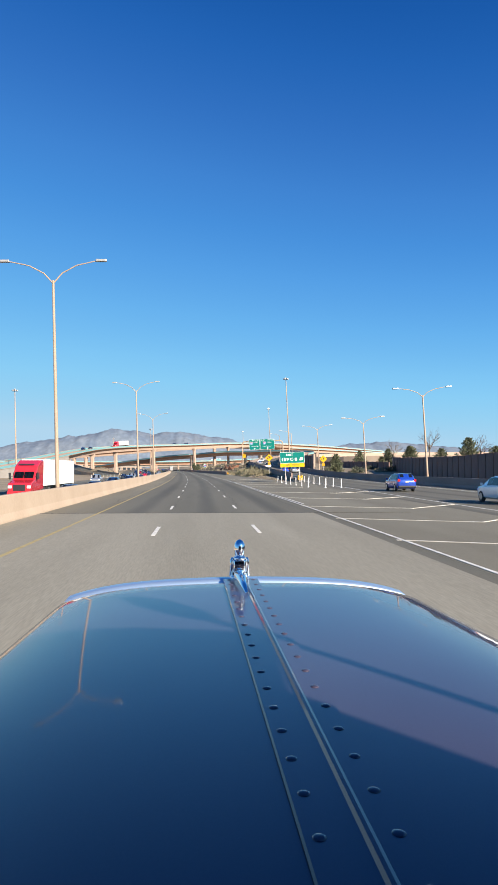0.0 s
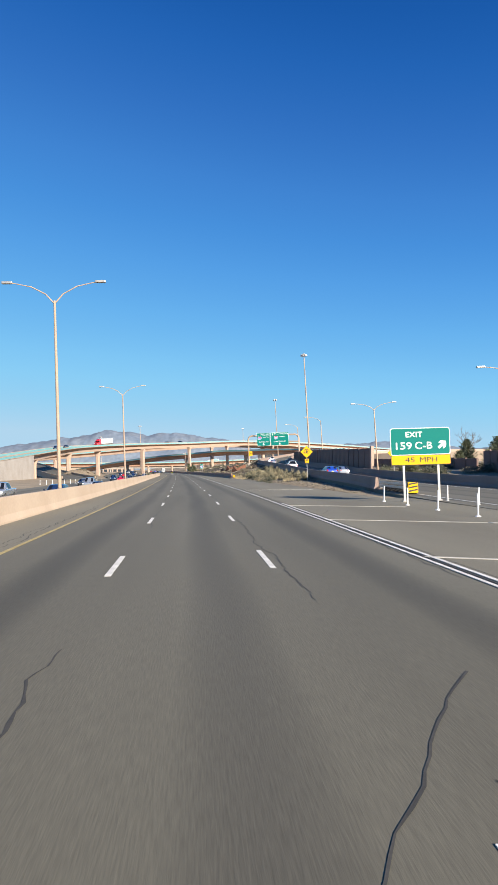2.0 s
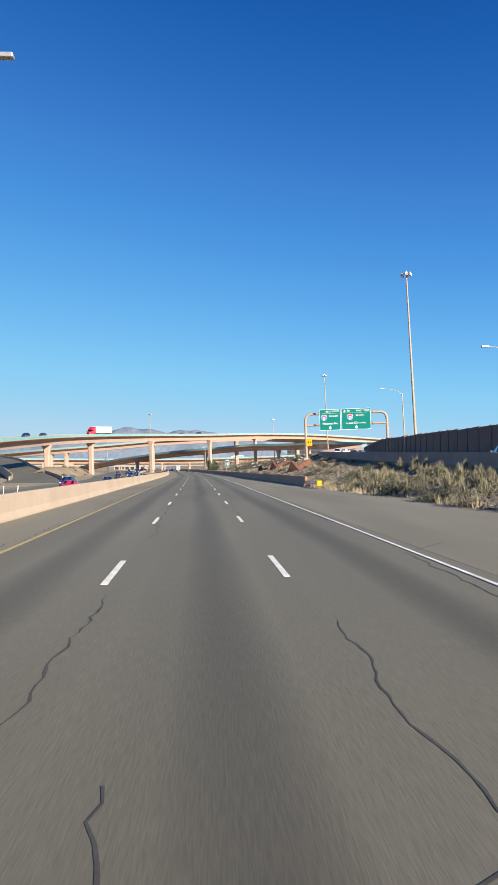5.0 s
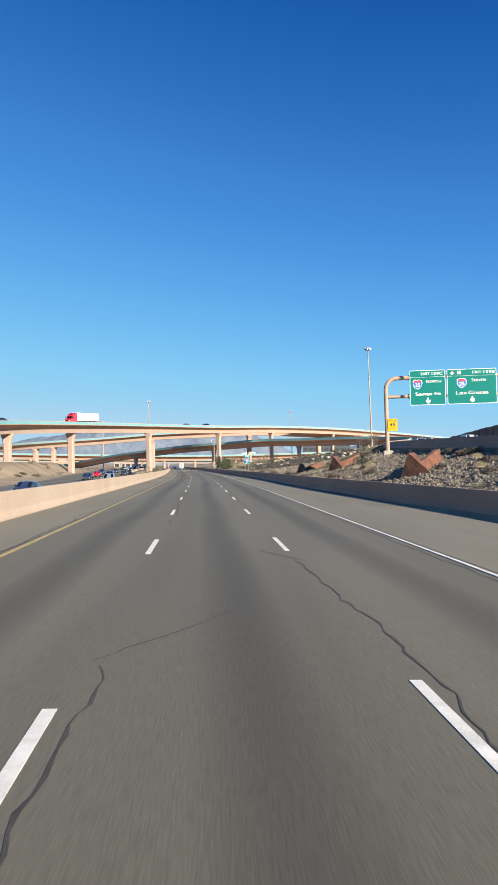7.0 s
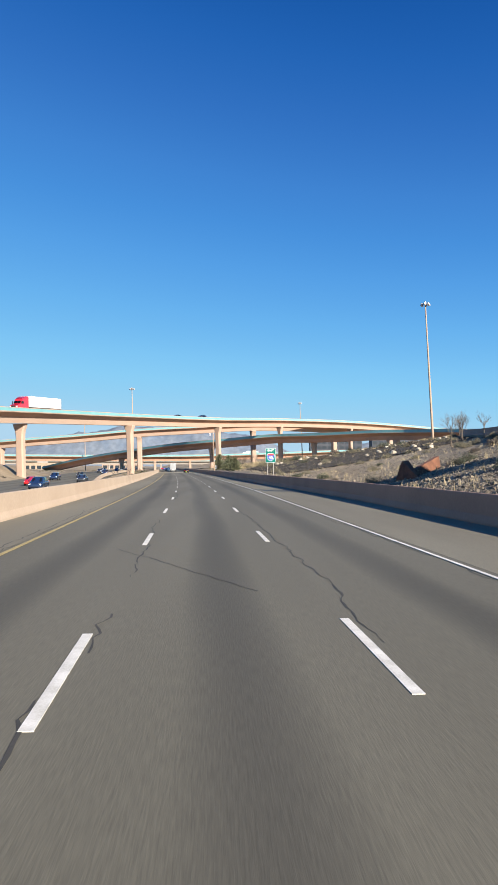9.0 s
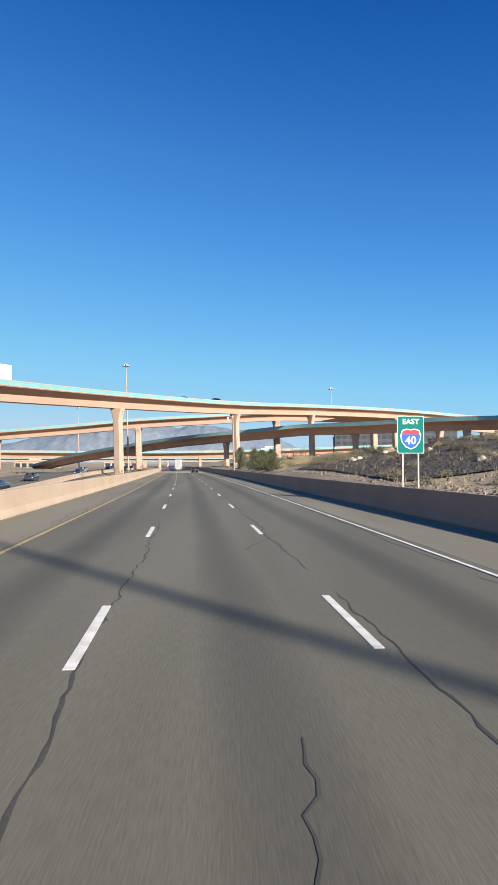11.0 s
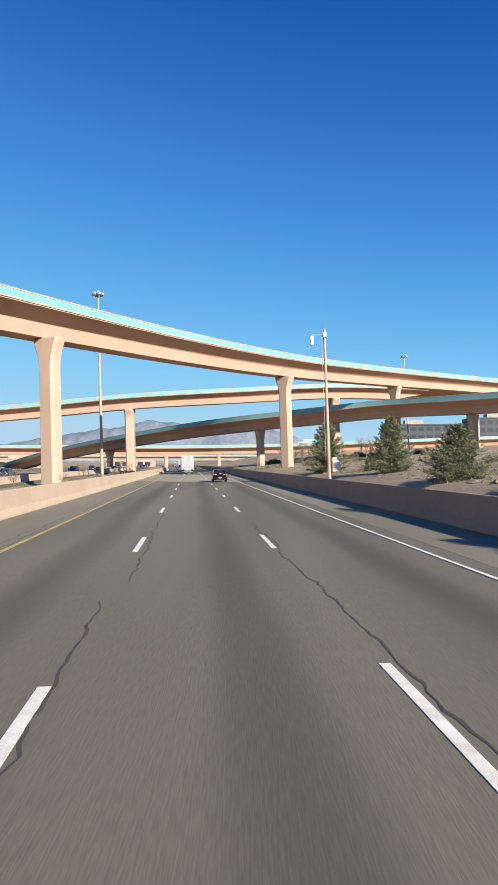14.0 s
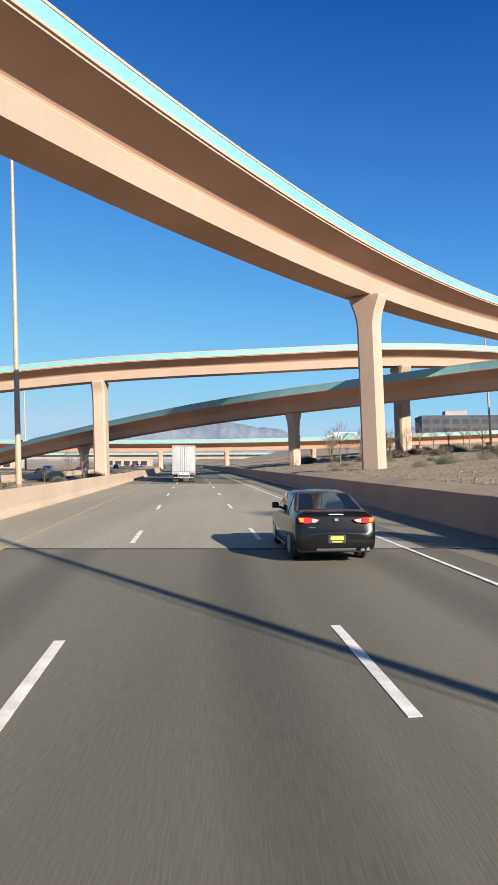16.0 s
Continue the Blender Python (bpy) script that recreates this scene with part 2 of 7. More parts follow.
def ground_z(x, y):
    """The height of the open ground."""
    off = x - cx(y)
    start = 12.5 + 2.0 * smooth(100, 116, y) * (1 - smooth(196, 236, y)) - (11.6 - wall_off(y)) * smooth(300, 385, y)
    n = noise.noise(Vector((x * 0.03, y * 0.03, 0))) * 0.5
    if off < -9:
        far = smooth(60, 220, -off)
        n += 1.4 * smooth(735, 790, y) * smooth(60, 160, -off)
        mound = 4.0 * smooth(42, 52, -off) * (1 - smooth(51, 58, -off)) * smooth(352, 380, y) * (1 - smooth(440, 520, y)) + 3.5 * smooth(66, 95, -off) * smooth(480, 520, y) * (1 - smooth(560, 640, y))
        return opposite_z(y) - 0.3 + far * (n * 4 - 0.7) + mound
    if off < start - 0.6:
        return -0.35
    rx, rz = ramp_at(y)
    edge = rx - half(y) - 0.4 - cx(y)
    t = min(max((off - start) / max(edge - start, 0.5), 0), 1) if y > 112 else 0
    t **= 1 - 0.15 * smooth(225, 255, y) + 0.75 * smooth(300, 350, y) - 0.65 * smooth(362, 398, y)
    bank = -0.08 + (rz - 0.22) * t
    if off > edge:
        bank = rz - 0.30
    if off > edge + 2 * half(y) + 1.8:
        bank -= max(rz - 3, 0) * smooth(edge + 2 * half(y) + 4, edge + 2 * half(y) + 45, off)
        bank += smooth(edge + 19, edge + 60, off) * (1.5 + 2 * n)
    bank += 0.8 * smooth(start - 0.6, start + 0.8, off) * (1 - t) * smooth(310, 385, y)
    hill = 0.85 * smooth(start - 0.6, start + 0.8, off) + min(0.085 * (off - start), 5.0) + smooth(60, 200, off) * 3 + n * 0.8 * smooth(12.5, 25, off)
    hill += 5.5 * smooth(728, 770, y) * smooth(25, 90, off)
    k = smooth(440, 500, y)
    return bank * (1 - k) + hill * k

# ---- ground ----
def build_ground():
    xs = np.unique(np.r_[-4800, -3000, -2000, -1400, -900, -600, np.arange(-420, -60, 12), np.arange(-60, 90, 3), np.arange(90, 420, 12), 600, 900, 1400, 2000, 3000, 4800])
    ys = np.unique(np.r_[-1500, -700, -300, np.arange(-120, 720, 4), np.arange(720, 1300, 20), 1600, 2200, 3200, 4900])
    verts, faces = [], []
    for y in ys:
        for x in xs:
            verts.append((x + cx(min(max(y, -100), 1300)), y, ground_z(x + cx(min(max(y, -100), 1300)), min(max(y, -100), 1300))))
    w = len(xs)
    for j in range(len(ys) - 1):
        for i in range(w - 1):
            a = j * w + i
            faces.append((a, a + 1, a + w + 1, a + w))
    me = bpy.data.meshes.new("ground")
    me.from_pydata(verts, [], faces)
    me.materials.append(DIRT)
    me.polygons.foreach_set("use_smooth", [True] * len(me.polygons))
    tagged(new("ground", me), "dry tan desert ground with sparse gravel beside the freeway", "ground", kind="structure")


build_ground()


def ribbon(name, left, right, z, material, y0, y1, label, category="road", parent=None, thick=0.3, step=6.0, kind="structure"):
    """A slab between two lines; left, right and z are numbers or functions of y."""
    f = lambda v, y: v(y) if callable(v) else v
    bm = bmesh.new()
    rows = []
    for y in np.linspace(y0, y1, max(2, int((y1 - y0) / step) + 1)):
        l, r, h = f(left, y), f(right, y), f(z, y)
        rows.append([bm.verts.new(p) for p in ((l, y, h), (r, y, h), (r, y, h - thick), (l, y, h - thick))])
    for a, b in zip(rows, rows[1:]):
        for k in range(4):
            bm.faces.new((a[k], a[(k + 1) % 4], b[(k + 1) % 4], b[k]))
    bm.faces.new(rows[0][::-1])
    bm.faces.new(rows[-1])
    uv = bm.loops.layers.uv.new("across")
    for face in bm.faces:
        for loop in face.loops:
            loop[uv].uv = (loop.vert.co.x - cx(loop.vert.co.y), loop.vert.co.y)
    ob = part(name, bm, material, parent, label)
    return ob if parent else tagged(ob, label, category, kind=kind)


ribbon("road", lambda y: cx(y) - 8.3, lambda y: cx(y) + 11.5, 0, ASPHALT, -60, 1300, "worn grey asphalt freeway carriageway with sealed cracks", thick=0.4)
ribbon("opposite_road", lambda y: cx(y) - 27.5 - 11.2 * smooth(290, 440, y), lambda y: cx(y) - 8.3 - 12.5 * smooth(290, 470, y), opposite_z, ASPHALT, -60, 1300, "grey asphalt of the opposite carriageway", thick=0.4)
ribbon("gore_pavement", lambda y: cx(y) + 11.5, lambda y: ramp_at(y)[0] - half(y), -0.005, PALE_ASPHALT, -60, 106, "worn pale asphalt gore between freeway and exit ramp", thick=0.4)
ribbon("gore_shoulder", lambda y: cx(y) + 11.5, lambda y: cx(y) + 14.3 - 1.2 * smooth(196, 232, y), -0.005, PALE_ASPHALT, 106, 232, "worn pale asphalt beyond the gore", thick=0.4)
ribbon("right_shoulder", lambda y: cx(y) + 5.95, lambda y: cx(y) + 11.5, 0.004, PALE_ASPHALT, -60, 900, "worn pale asphalt right shoulder", thick=0.02)
ribbon("left_shoulder", lambda y: cx(y) - 7.75, lambda y: cx(y) - 5.1, 0.004, PALE_ASPHALT, -60, 900, "worn pale asphalt left shoulder", thick=0.02)
ribbon("ramp_road", lambda y: ramp_at(y)[0] - half(y), lambda y: ramp_at(y)[0] + half(y), lambda y: ramp_at(y)[1], ASPHALT, -60, 458, "grey asphalt exit ramp climbing beside the freeway", thick=0.4)
# the paler slabs of short bridges in the carriageway
for a, b in ((-30, 30.5), (496, 545)):
    ribbon("bridge_slab", lambda y: cx(y) - 7.6, lambda y: cx(y) + 5.5, 0.012, OLD_CONC, a, b, "pale worn concrete bridge slab in the carriageway", thick=0.02)


# ---- barriers ----
def barrier(name, line, h, material, label, thick=0.25, face=0.18):
    sec = [(-thick / 2 - face, 0), (-thick / 2 - face, 0.08), (-thick / 2 - 0.06, 0.35), (-thick / 2, h - 0.03), (-thick / 2 + 0.03, h), (thick / 2 - 0.03, h), (thick / 2, h - 0.03), (thick / 2 + 0.06, 0.35), (thick / 2 + face, 0.08), (thick / 2 + face, 0), (thick / 2 + face, -1.4), (-thick / 2 - face, -1.4)]
    bm = bmesh.new()
    sweep(bm, line, sec)
    return tagged(part(name, bm, material), label, "barrier", kind="structure")


barrier("median_barrier", along(-7.9, -60, 640), 1.08, CREAM, "cream-tan concrete median barrier along the carriageway")
barrier("opposite_barrier", [(cx(y) - 9.6 - 12.5 * smooth(290, 470, y), y, opposite_z(y)) for y in np.arange(-60, 640, 6)], 0.85, CREAM, "cream-tan concrete barrier of the opposite carriageway")
barrier("shoulder_barrier", [(cx(y) + wall_off(y), y, 0) for y in np.arange(226, 900, 6)], 1.17, BARRIER_BROWN, "brown-tan concrete barrier along the right shoulder")
barrier("ramp_left_barrier", [(ramp_at(y)[0] - half(y) + 0.4, y, ramp_at(y)[1]) for y in np.arange(120, 458, 5)], 1.15, RAMP_CONC, "brown-grey concrete barrier on the left edge of the ramp")
barrier("ramp_right_barrier", [(ramp_at(y)[0] + half(y) - 0.4, y, ramp_at(y)[1]) for y in np.arange(-60, 458, 5)], 1.15, RAMP_CONC, "brown-grey concrete barrier on the right edge of the ramp")

# ---- road markings ----
def dashes(off, lag):
    """Lane dashes; their spacing varies a little, fitted stretch by stretch to the camera's view."""
    bm = bmesh.new()
    box(bm, -0.065, 0.065, -1.5, 1.5, -0.01, 0.006)
    first = None
    for k in range(-6, 82):
        y = float(np.interp(k, [-6, 0, 4, 9, 16, 20, 28, 35, 38, 82], [-51.5, 21.8, 74.6, 138.5, 227.8, 277.4, 375.5, 461.8, 498.5, 1036.0])) + lag
        m = pose(cx(y) + off + shift(y), y, 0.002 if not (493 < y < 547 or y < 32) else 0.014, 0, 0, -math.degrees(math.atan((cx(y + 1) + shift(y + 1) - cx(y - 1) - shift(y - 1)) / 2)))
        if first is None:
            first = tagged(part("lane_dash", bm, WHITE_LINE), "worn white painted lane dash", "road marking", "lane dashes", "structure")
            first.matrix_world = m
        else:
            copy_thing(first, m)


def line(name, off, y0, y1, material, label, w=0.12, z=0.004, follow=1.0, extra=lambda y: 0.0):
    ribbon(name, lambda y: cx(y) + off + follow * shift(y) + extra(y) - w / 2, lambda y: cx(y) + off + follow * shift(y) + extra(y) + w / 2, z, material, y0, y1, label, "road marking", thick=0.01)


dashes(-1.52, 0.0)
dashes(1.97, 0.7)
line("yellow_edge_line", -4.86, -60, 900, YELLOW_LINE, "worn yellow painted edge line", 0.12, 0.018, 0.6)
wider = lambda y: 0.38 * (1 - smooth(30, 70, y)) - 0.25 * smooth(400, 465, y)
line("white_edge_line", 5.72, -60, 900, WHITE_LINE, "white painted edge line", 0.105, 0.018, 1.0, wider)
line("white_gore_line", 6.02, 38, 100, WHITE_LINE, "second white painted line along the gore", 0.11, 0.018, 1.0, wider)
line("edge_joint", 5.87, 38, 100, TAR, "dark joint between the two painted lines", 0.07, 0.016, 1.0, wider)

ribbon("shoulder_cross_line", lambda y: cx(y) + 5.9, lambda y: cx(y) + 13.2, 0.019, WHITE_LINE, 126.3, 126.42, "thin white painted line across the right shoulder", "road marking", thick=0.01, step=0.05)

# ---- overpasses ----
# upright things lean a little to the left to fit the camera's view
LEAN = 2.0

WING = [(2.0 + 2.46 * (1 - k / 9) ** 1.7, -0.50 - 1.32 * (k / 9) ** 0.9) for k in range(10)]
RIGHT = [(4.54, -0.34), (4.48, -0.37)] + WING + [(2.01, -1.88), (1.58, -3.22)]
SECTION = RIGHT + [(-u, w) for u, w in RIGHT[::-1]]
# webs are tan; wings and underside get a brown that paints in their shade
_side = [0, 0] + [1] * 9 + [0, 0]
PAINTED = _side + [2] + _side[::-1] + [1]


def overpass(name, nodes, piers, label, tan, wing, rail=CYAN, scale=1.0, pier_w=2.6, web=None, tall=0.0):
    root = empty(name, pose(0, 0, 0), label, "overpass", kind="structure")
    pts = curve(nodes, 5)
    bm = bmesh.new()
    sec = [(u * scale, w) for u, w in SECTION]
    sweep(bm, pts, sec, PAINTED)
    part("girder", bm, [web or tan, wing, SHADED_TAN], root)
    for side in (-1, 1):
        bm = bmesh.new()
        a, b = 4.56 * scale * side, 4.30 * scale * side
        sweep(bm, pts, [(a, -0.20), (a, 0.62 + tall), (b, 0.62 + tall), (b, -0.338)])
        part("parapet", bm, rail, root)
        bm = bmesh.new()
        a, b = 4.59 * scale * side, 4.26 * scale * side
        sweep(bm, pts, [(a, 0.622 + tall), (a, 0.78 + tall), (b, 0.78 + tall), (b, 0.622 + tall)])
        part("coping", bm, TAN, root)
        bm = bmesh.new()
        a, b = 4.59 * scale * side, 4.50 * scale * side
        sweep(bm, pts, [(a, -0.36), (a, -0.202), (b, -0.202), (b, -0.36)])
        part("deck_edge", bm, TAN, root)
    p = np.array(pts)
    for x, y, z0 in piers:
        i = int(np.argmin((p[:, 0] - x) ** 2 + (p[:, 1] - y) ** 2))
        d = p[min(i + 1, len(p) - 1)] - p[max(i - 1, 0)]
        top = p[i][2] - 3.22
        a = math.atan2(d[1], d[0])
        part("pier", pier_mesh(top - z0, pier_w), tan, root).matrix_world = pose(x + 0.03 * (top - z0), y, z0, 0, -LEAN, 0) @ pose(0, 0, 0, 0, 0, math.degrees(a))
    return root, pts


def pier_mesh(h, w):
    """A column with chamfered edges that flares out below the girder."""
    bm = bmesh.new()
    rings = []
    levels = [(0.0, 0.88), (h * 0.5, 0.87), (h - 4.2, 0.86), (h - 3.4, 0.87), (h - 2.7, 0.91), (h - 2.1, 0.99), (h - 1.5, 1.12), (h - 1.0, 1.27), (h - 0.6, 1.39), (h - 0.35, 1.45), (h - 0.12, 1.46), (h, 1.40)]
    for z, k in levels:
        a, b = w / 2 * (0.66 if z < h - 0.05 else 0.62), w / 2 * k
        c = 0.34
        prof = [(a - c, -b), (a, -b + c), (a, b - c), (a - c, b), (-a + c, b), (-a, b - c), (-a, -b + c), (-a + c, -b)]
        rings.append([bm.verts.new((u, v, z)) for u, v in prof])
    for r, s in zip(rings, rings[1:]):
        for k in range(len(r)):
            bm.faces.new((r[k], r[(k + 1) % len(r)], s[(k + 1) % len(r)], s[k]))
    bm.faces.new(rings[-1])
    return bm


P_LINE = [(-72, 180, 0.3), (-71.5, 233, 2.9), (-71, 290, 6.6), (-70.7, 338, 9.9), (-69.6, 370, 12.2), (-67.5, 402, 14.4), (-58.3, 441, 16.9), (-37.5, 494.3, 20.0), (-6.0, 545.4, 22.9), (25.4, 581.2, 25.5), (68, 612, 26.7), (120, 640, 25.5), (220, 680, 20)]
S_LINE = [(-190, 640, 10), (-119, 608, 15.0), (-70, 603, 18.8), (-45.8, 602, 21.1), (-15, 603, 23.1), (14.1, 607, 25.0), (45, 614, 25.0), (95, 630, 23.0), (220, 680, 19)]
Q_LINE = [(75.5, 458, 12.9), (83, 478, 14.3), (86, 502, 15.9), (79, 526, 16.9), (65, 540.5, 17.35), (50, 556, 17.2), (39.5, 566.5, 17.2), (23, 583, 17.4), (6, 594, 16.2), (-8, 604, 15.3), (-32, 629, 13.8), (-58, 655, 11.1), (-93, 694, 6.8), (-128, 735, 1.0)]
overpass("overpass_high", P_LINE, [(-71, 343.5, -1.4), (-67.5, 402, -1.4), (-58.6, 444, -1.2), (-35.9, 493.3, -0.9), (-4.8, 545.4, 0.3), (26.1, 581.2, 2), (68, 612, 3), (120, 640, 3)], "tan concrete flyover with turquoise parapets on flared columns", TAN, SHADED_TAN)
overpass("overpass_middle", S_LINE, [(-119, 608, -1.0), (-107.5, 606, -1.0), (-45.8, 602, -0.6), (14.1, 607, 1.2), (60, 618, 3), (95, 630, 3)], "tan concrete flyover with turquoise parapets crossing behind", TAN, SHADED_TAN, pier_w=3.7)
# low ramp and crossing viaduct carry the painted-in shade on their webs too
overpass("overpass_low", Q_LINE, [(84, 500, 3.5), (71.4, 534.5, 3), (41, 567, 2.5), (-8, 604, 0.2), (-64, 662, -0.3)], "curved concrete ramp bridge, sides browned as in shade, with turquoise parapets", TAN, SHADED_TAN, web=SHADED_TAN, tall=0.25)
overpass("viaduct_far", [(-400, 700, 9.4), (-200, 705, 9.6), (0, 712, 10.4), (90, 716, 14.0), (200, 722, 17.7), (450, 740, 20.2)], [(-150, 702, -0.3), (-48, 708, 0), (-24, 711, 0), (8, 712, 0.5), (30, 713, 1), (48, 715, 2), (75, 716, 3), (100, 717, 3), (125, 718, 3), (150, 719, 3), (180, 721, 3)], "straight tan viaduct with pale parapets crossing the freeway", TAN, SHADED_TAN, scale=1.2, web=SHADED_TAN, tall=0.2)
overpass("viaduct_farther", [(-500, 880, 7.5), (-100, 890, 7.8), (300, 900, 10)], [(-170, 888, -0.3), (-110, 889, -0.3), (-60, 890, 0), (-20, 892, 0)], "far grey viaduct crossing the freeway", GREY_CONC, GREY_CONC)

# ---- mountains ----
def range_of_hills(name, x0, x1, y, height, seed, material, label):
    n, rows = 220, 14
    verts, faces = [], []
    for j in range(rows):
        v = j / (rows - 1)
        for i in range(n):
            u = i / (n - 1)
            x = x0 + (x1 - x0) * u
            top = height(u)
            rid = noise.fractal(Vector((x * 0.004, v * 2.2, seed)), 0.9, 2.2, 5)
            prof = math.sin(min(v * 1.6, 1) * math.pi / 2)
            z = top * prof + (rid * 0.16 * top * math.sin(v * math.pi) if v < 1 else 0) + noise.fractal(Vector((x * 0.012, v * 4, seed)), 0.8, 2.1, 4) * 9 * v
            verts.append((x, y + v * 500, z - 5 if v else -20))
    for j in range(rows - 1):
        for i in range(n - 1):
            a = j * n + i
            faces.append((a, a + 1, a + n + 1, a + n))
    me = bpy.data.meshes.new(name)
    me.from_pydata(verts, [], faces)
    me.materials.append(material)
    me.polygons.foreach_set("use_smooth", [True] * len(me.polygons))
    tagged(new(name, me), label, "mountain", kind="structure")


BEARING = [-0.44, -0.309, -0.248, -0.198, -0.155, -0.133, -0.105, -0.074, -0.035, 0.003, 0.042, 0.074, 0.14]
RISE = [0.026, 0.0325, 0.0464, 0.0549, 0.0612, 0.0644, 0.0625, 0.0545, 0.0595, 0.056, 0.0504, 0.0387, 0.012]
range_of_hills("mountain_range", -0.44 * 4400, 0.14 * 4400, 4150, lambda u: 4400 * float(np.interp(-0.44 + 0.58 * u, BEARING, RISE)), 1.0, HAZY_ROCK, "rocky mountain range far beyond the freeway, tinted blue-grey with haze")
range_of_hills("low_hills", 700, 3400, 4250, lambda u: 130 + 60 * math.sin(u * math.pi) + 25 * math.sin(u * 9), 5.0, HAZY_ROCK, "low hills on the horizon, tinted blue with haze")

# ---- things: paints ----
GREEN = plain("sign_green", (0.0, 0.148, 0.126), 0.6)
SIGN_WHITE = plain("sign_white", (0.80, 0.82, 0.80), 0.4)
SIGN_YELLOW = plain("sign_yellow", (0.68, 0.36, 0.008), 0.6)
for sheeting in (GREEN, SIGN_YELLOW):
    sheeting.node_tree.nodes["Principled BSDF"].inputs["Specular IOR Level"].default_value = 0.15
SIGN_BLACK = plain("sign_black", (0.02, 0.02, 0.02), 0.5)
SHIELD_BLUE = plain("shield_blue", (0.02, 0.10, 0.42), 0.4)
SHIELD_RED = plain("shield_red", (0.55, 0.04, 0.05), 0.4)
RUBBER = surf("tyre_rubber", (0.018, 0.018, 0.018), (0.03, 0.03, 0.03), 3, 0.8, 0.2)
ALLOY = plain("wheel_alloy", (0.35, 0.35, 0.36), 0.35, 0.9)
CHROME = plain("chrome", (0.85, 0.86, 0.88), 0.06, 1.0)
DARK_GLASS = plain("tinted_glass", (0.008, 0.010, 0.013), 0.04, 0.0, 0.0)
DARK_PLASTIC = plain("dark_plastic", (0.02, 0.02, 0.022), 0.5)
RED_LENS = plain("red_lens", (0.45, 0.02, 0.02), 0.12, 0, 0.8)
AMBER_LENS = plain("amber_lens", (0.75, 0.25, 0.03), 0.12, 0, 0.8)
CLEAR_LENS = plain("clear_lens", (0.75, 0.76, 0.78), 0.1, 0, 0.8)
BARS_YELLOW = plain("bar_yellow", (0.75, 0.85, 0.05), 0.5)
PLATE_BLUE = plain("plate_yellow", (0.80, 0.62, 0.05), 0.5)
WHITE_POST = surf("white_plastic", (0.72, 0.71, 0.68), (0.80, 0.79, 0.77), 3, 0.5, 0.05)


def car_paint(name, c, flake=0.3):
    m = surf(name, c, tuple(v * 1.08 for v in c), 3, 0.25, 0.0, metal=flake, fine=80, coat=1.0)
    return m


BLACK_PAINT = car_paint("black_car_paint", (0.006, 0.006, 0.007), 0.0)
BLUE_PAINT = car_paint("blue_car_paint", (0.015, 0.06, 0.38))
WHITE_PAINT = car_paint("white_car_paint", (0.72, 0.73, 0.74), 0.0)
SILVER_PAINT = car_paint("silver_car_paint", (0.40, 0.42, 0.44), 0.6)
GREY_PAINT = car_paint("dark_grey_car_paint", (0.05, 0.055, 0.065), 0.4)
RED_PAINT = car_paint("red_car_paint", (0.42, 0.012, 0.015), 0.0)
BLACK_PAINT.node_tree.nodes["Principled BSDF"].inputs["Specular IOR Level"].default_value = 0.1
BLACK_PAINT.node_tree.nodes["Principled BSDF"].inputs["Coat Weight"].default_value = 0.55
NAVY_PAINT = car_paint("navy_car_paint", (0.02, 0.035, 0.08), 0.3)


def lettering(name, text, size, parent, material, at, label="", wide=None, bold=0.0):
    """Raised letters in Blender's own font, on a face that looks towards -y."""
    c = bpy.data.curves.new(name, "FONT")
    c.body, c.size, c.align_x, c.align_y, c.extrude, c.offset = text, size, "CENTER", "CENTER", 0.004, bold
    c.resolution_u = 3
    tmp = new(name + "_curve", c)
    bpy.context.view_layer.update()
    me = bpy.data.meshes.new_from_object(tmp.evaluated_get(bpy.context.evaluated_depsgraph_get()))
    bpy.data.objects.remove(tmp)
    if wide:
        xs = [v.co.x for v in me.vertices]
        k = wide / (max(xs) - min(xs))
        for v in me.vertices:
            v.co.x *= k
    me.materials.clear()
    me.materials.append(material)
    ob = new(name, me)
    ob.parent = parent
    ob.matrix_local = pose(at[0], at[1], at[2], 90, 0, 0)
    if label:
        ob["label"] = label
    return ob


def plate_bm(w, h, r=0.12, t=0.02, n=5):
    """A rounded plate in the xz plane, centred, with its face at y = -t."""
    bm = bmesh.new()
    ring = []
    for cxn, czn, a0 in ((w / 2 - r, h / 2 - r, 0), (-w / 2 + r, h / 2 - r, 90), (-w / 2 + r, -h / 2 + r, 180), (w / 2 - r, -h / 2 + r, 270)):
        for k in range(n):
            a = radians(a0 + 90 * k / (n - 1))
            ring.append((cxn + r * math.cos(a), czn + r * math.sin(a)))
    f = [bm.verts.new((x, -t, z)) for x, z in ring]
    b = [bm.verts.new((x, 0, z)) for x, z in ring]
    bm.faces.new(f)
    bm.faces.new(b[::-1])
    for k in range(len(ring)):
        bm.faces.new((f[k], f[(k + 1) % len(ring)], b[(k + 1) % len(ring)], b[k]))
    return bm


def poly_bm(points, y=0.0, t=0.006):
    bm = bmesh.new()
    f = [bm.verts.new((x, y - t, z)) for x, z in points]
    b = [bm.verts.new((x, y, z)) for x, z in points]
    bm.faces.new(f)
    bm.faces.new(b[::-1])
    n = len(points)
    for k in range(n):
        bm.faces.new((f[k], f[(k + 1) % n], b[(k + 1) % n], b[k]))
    return bm


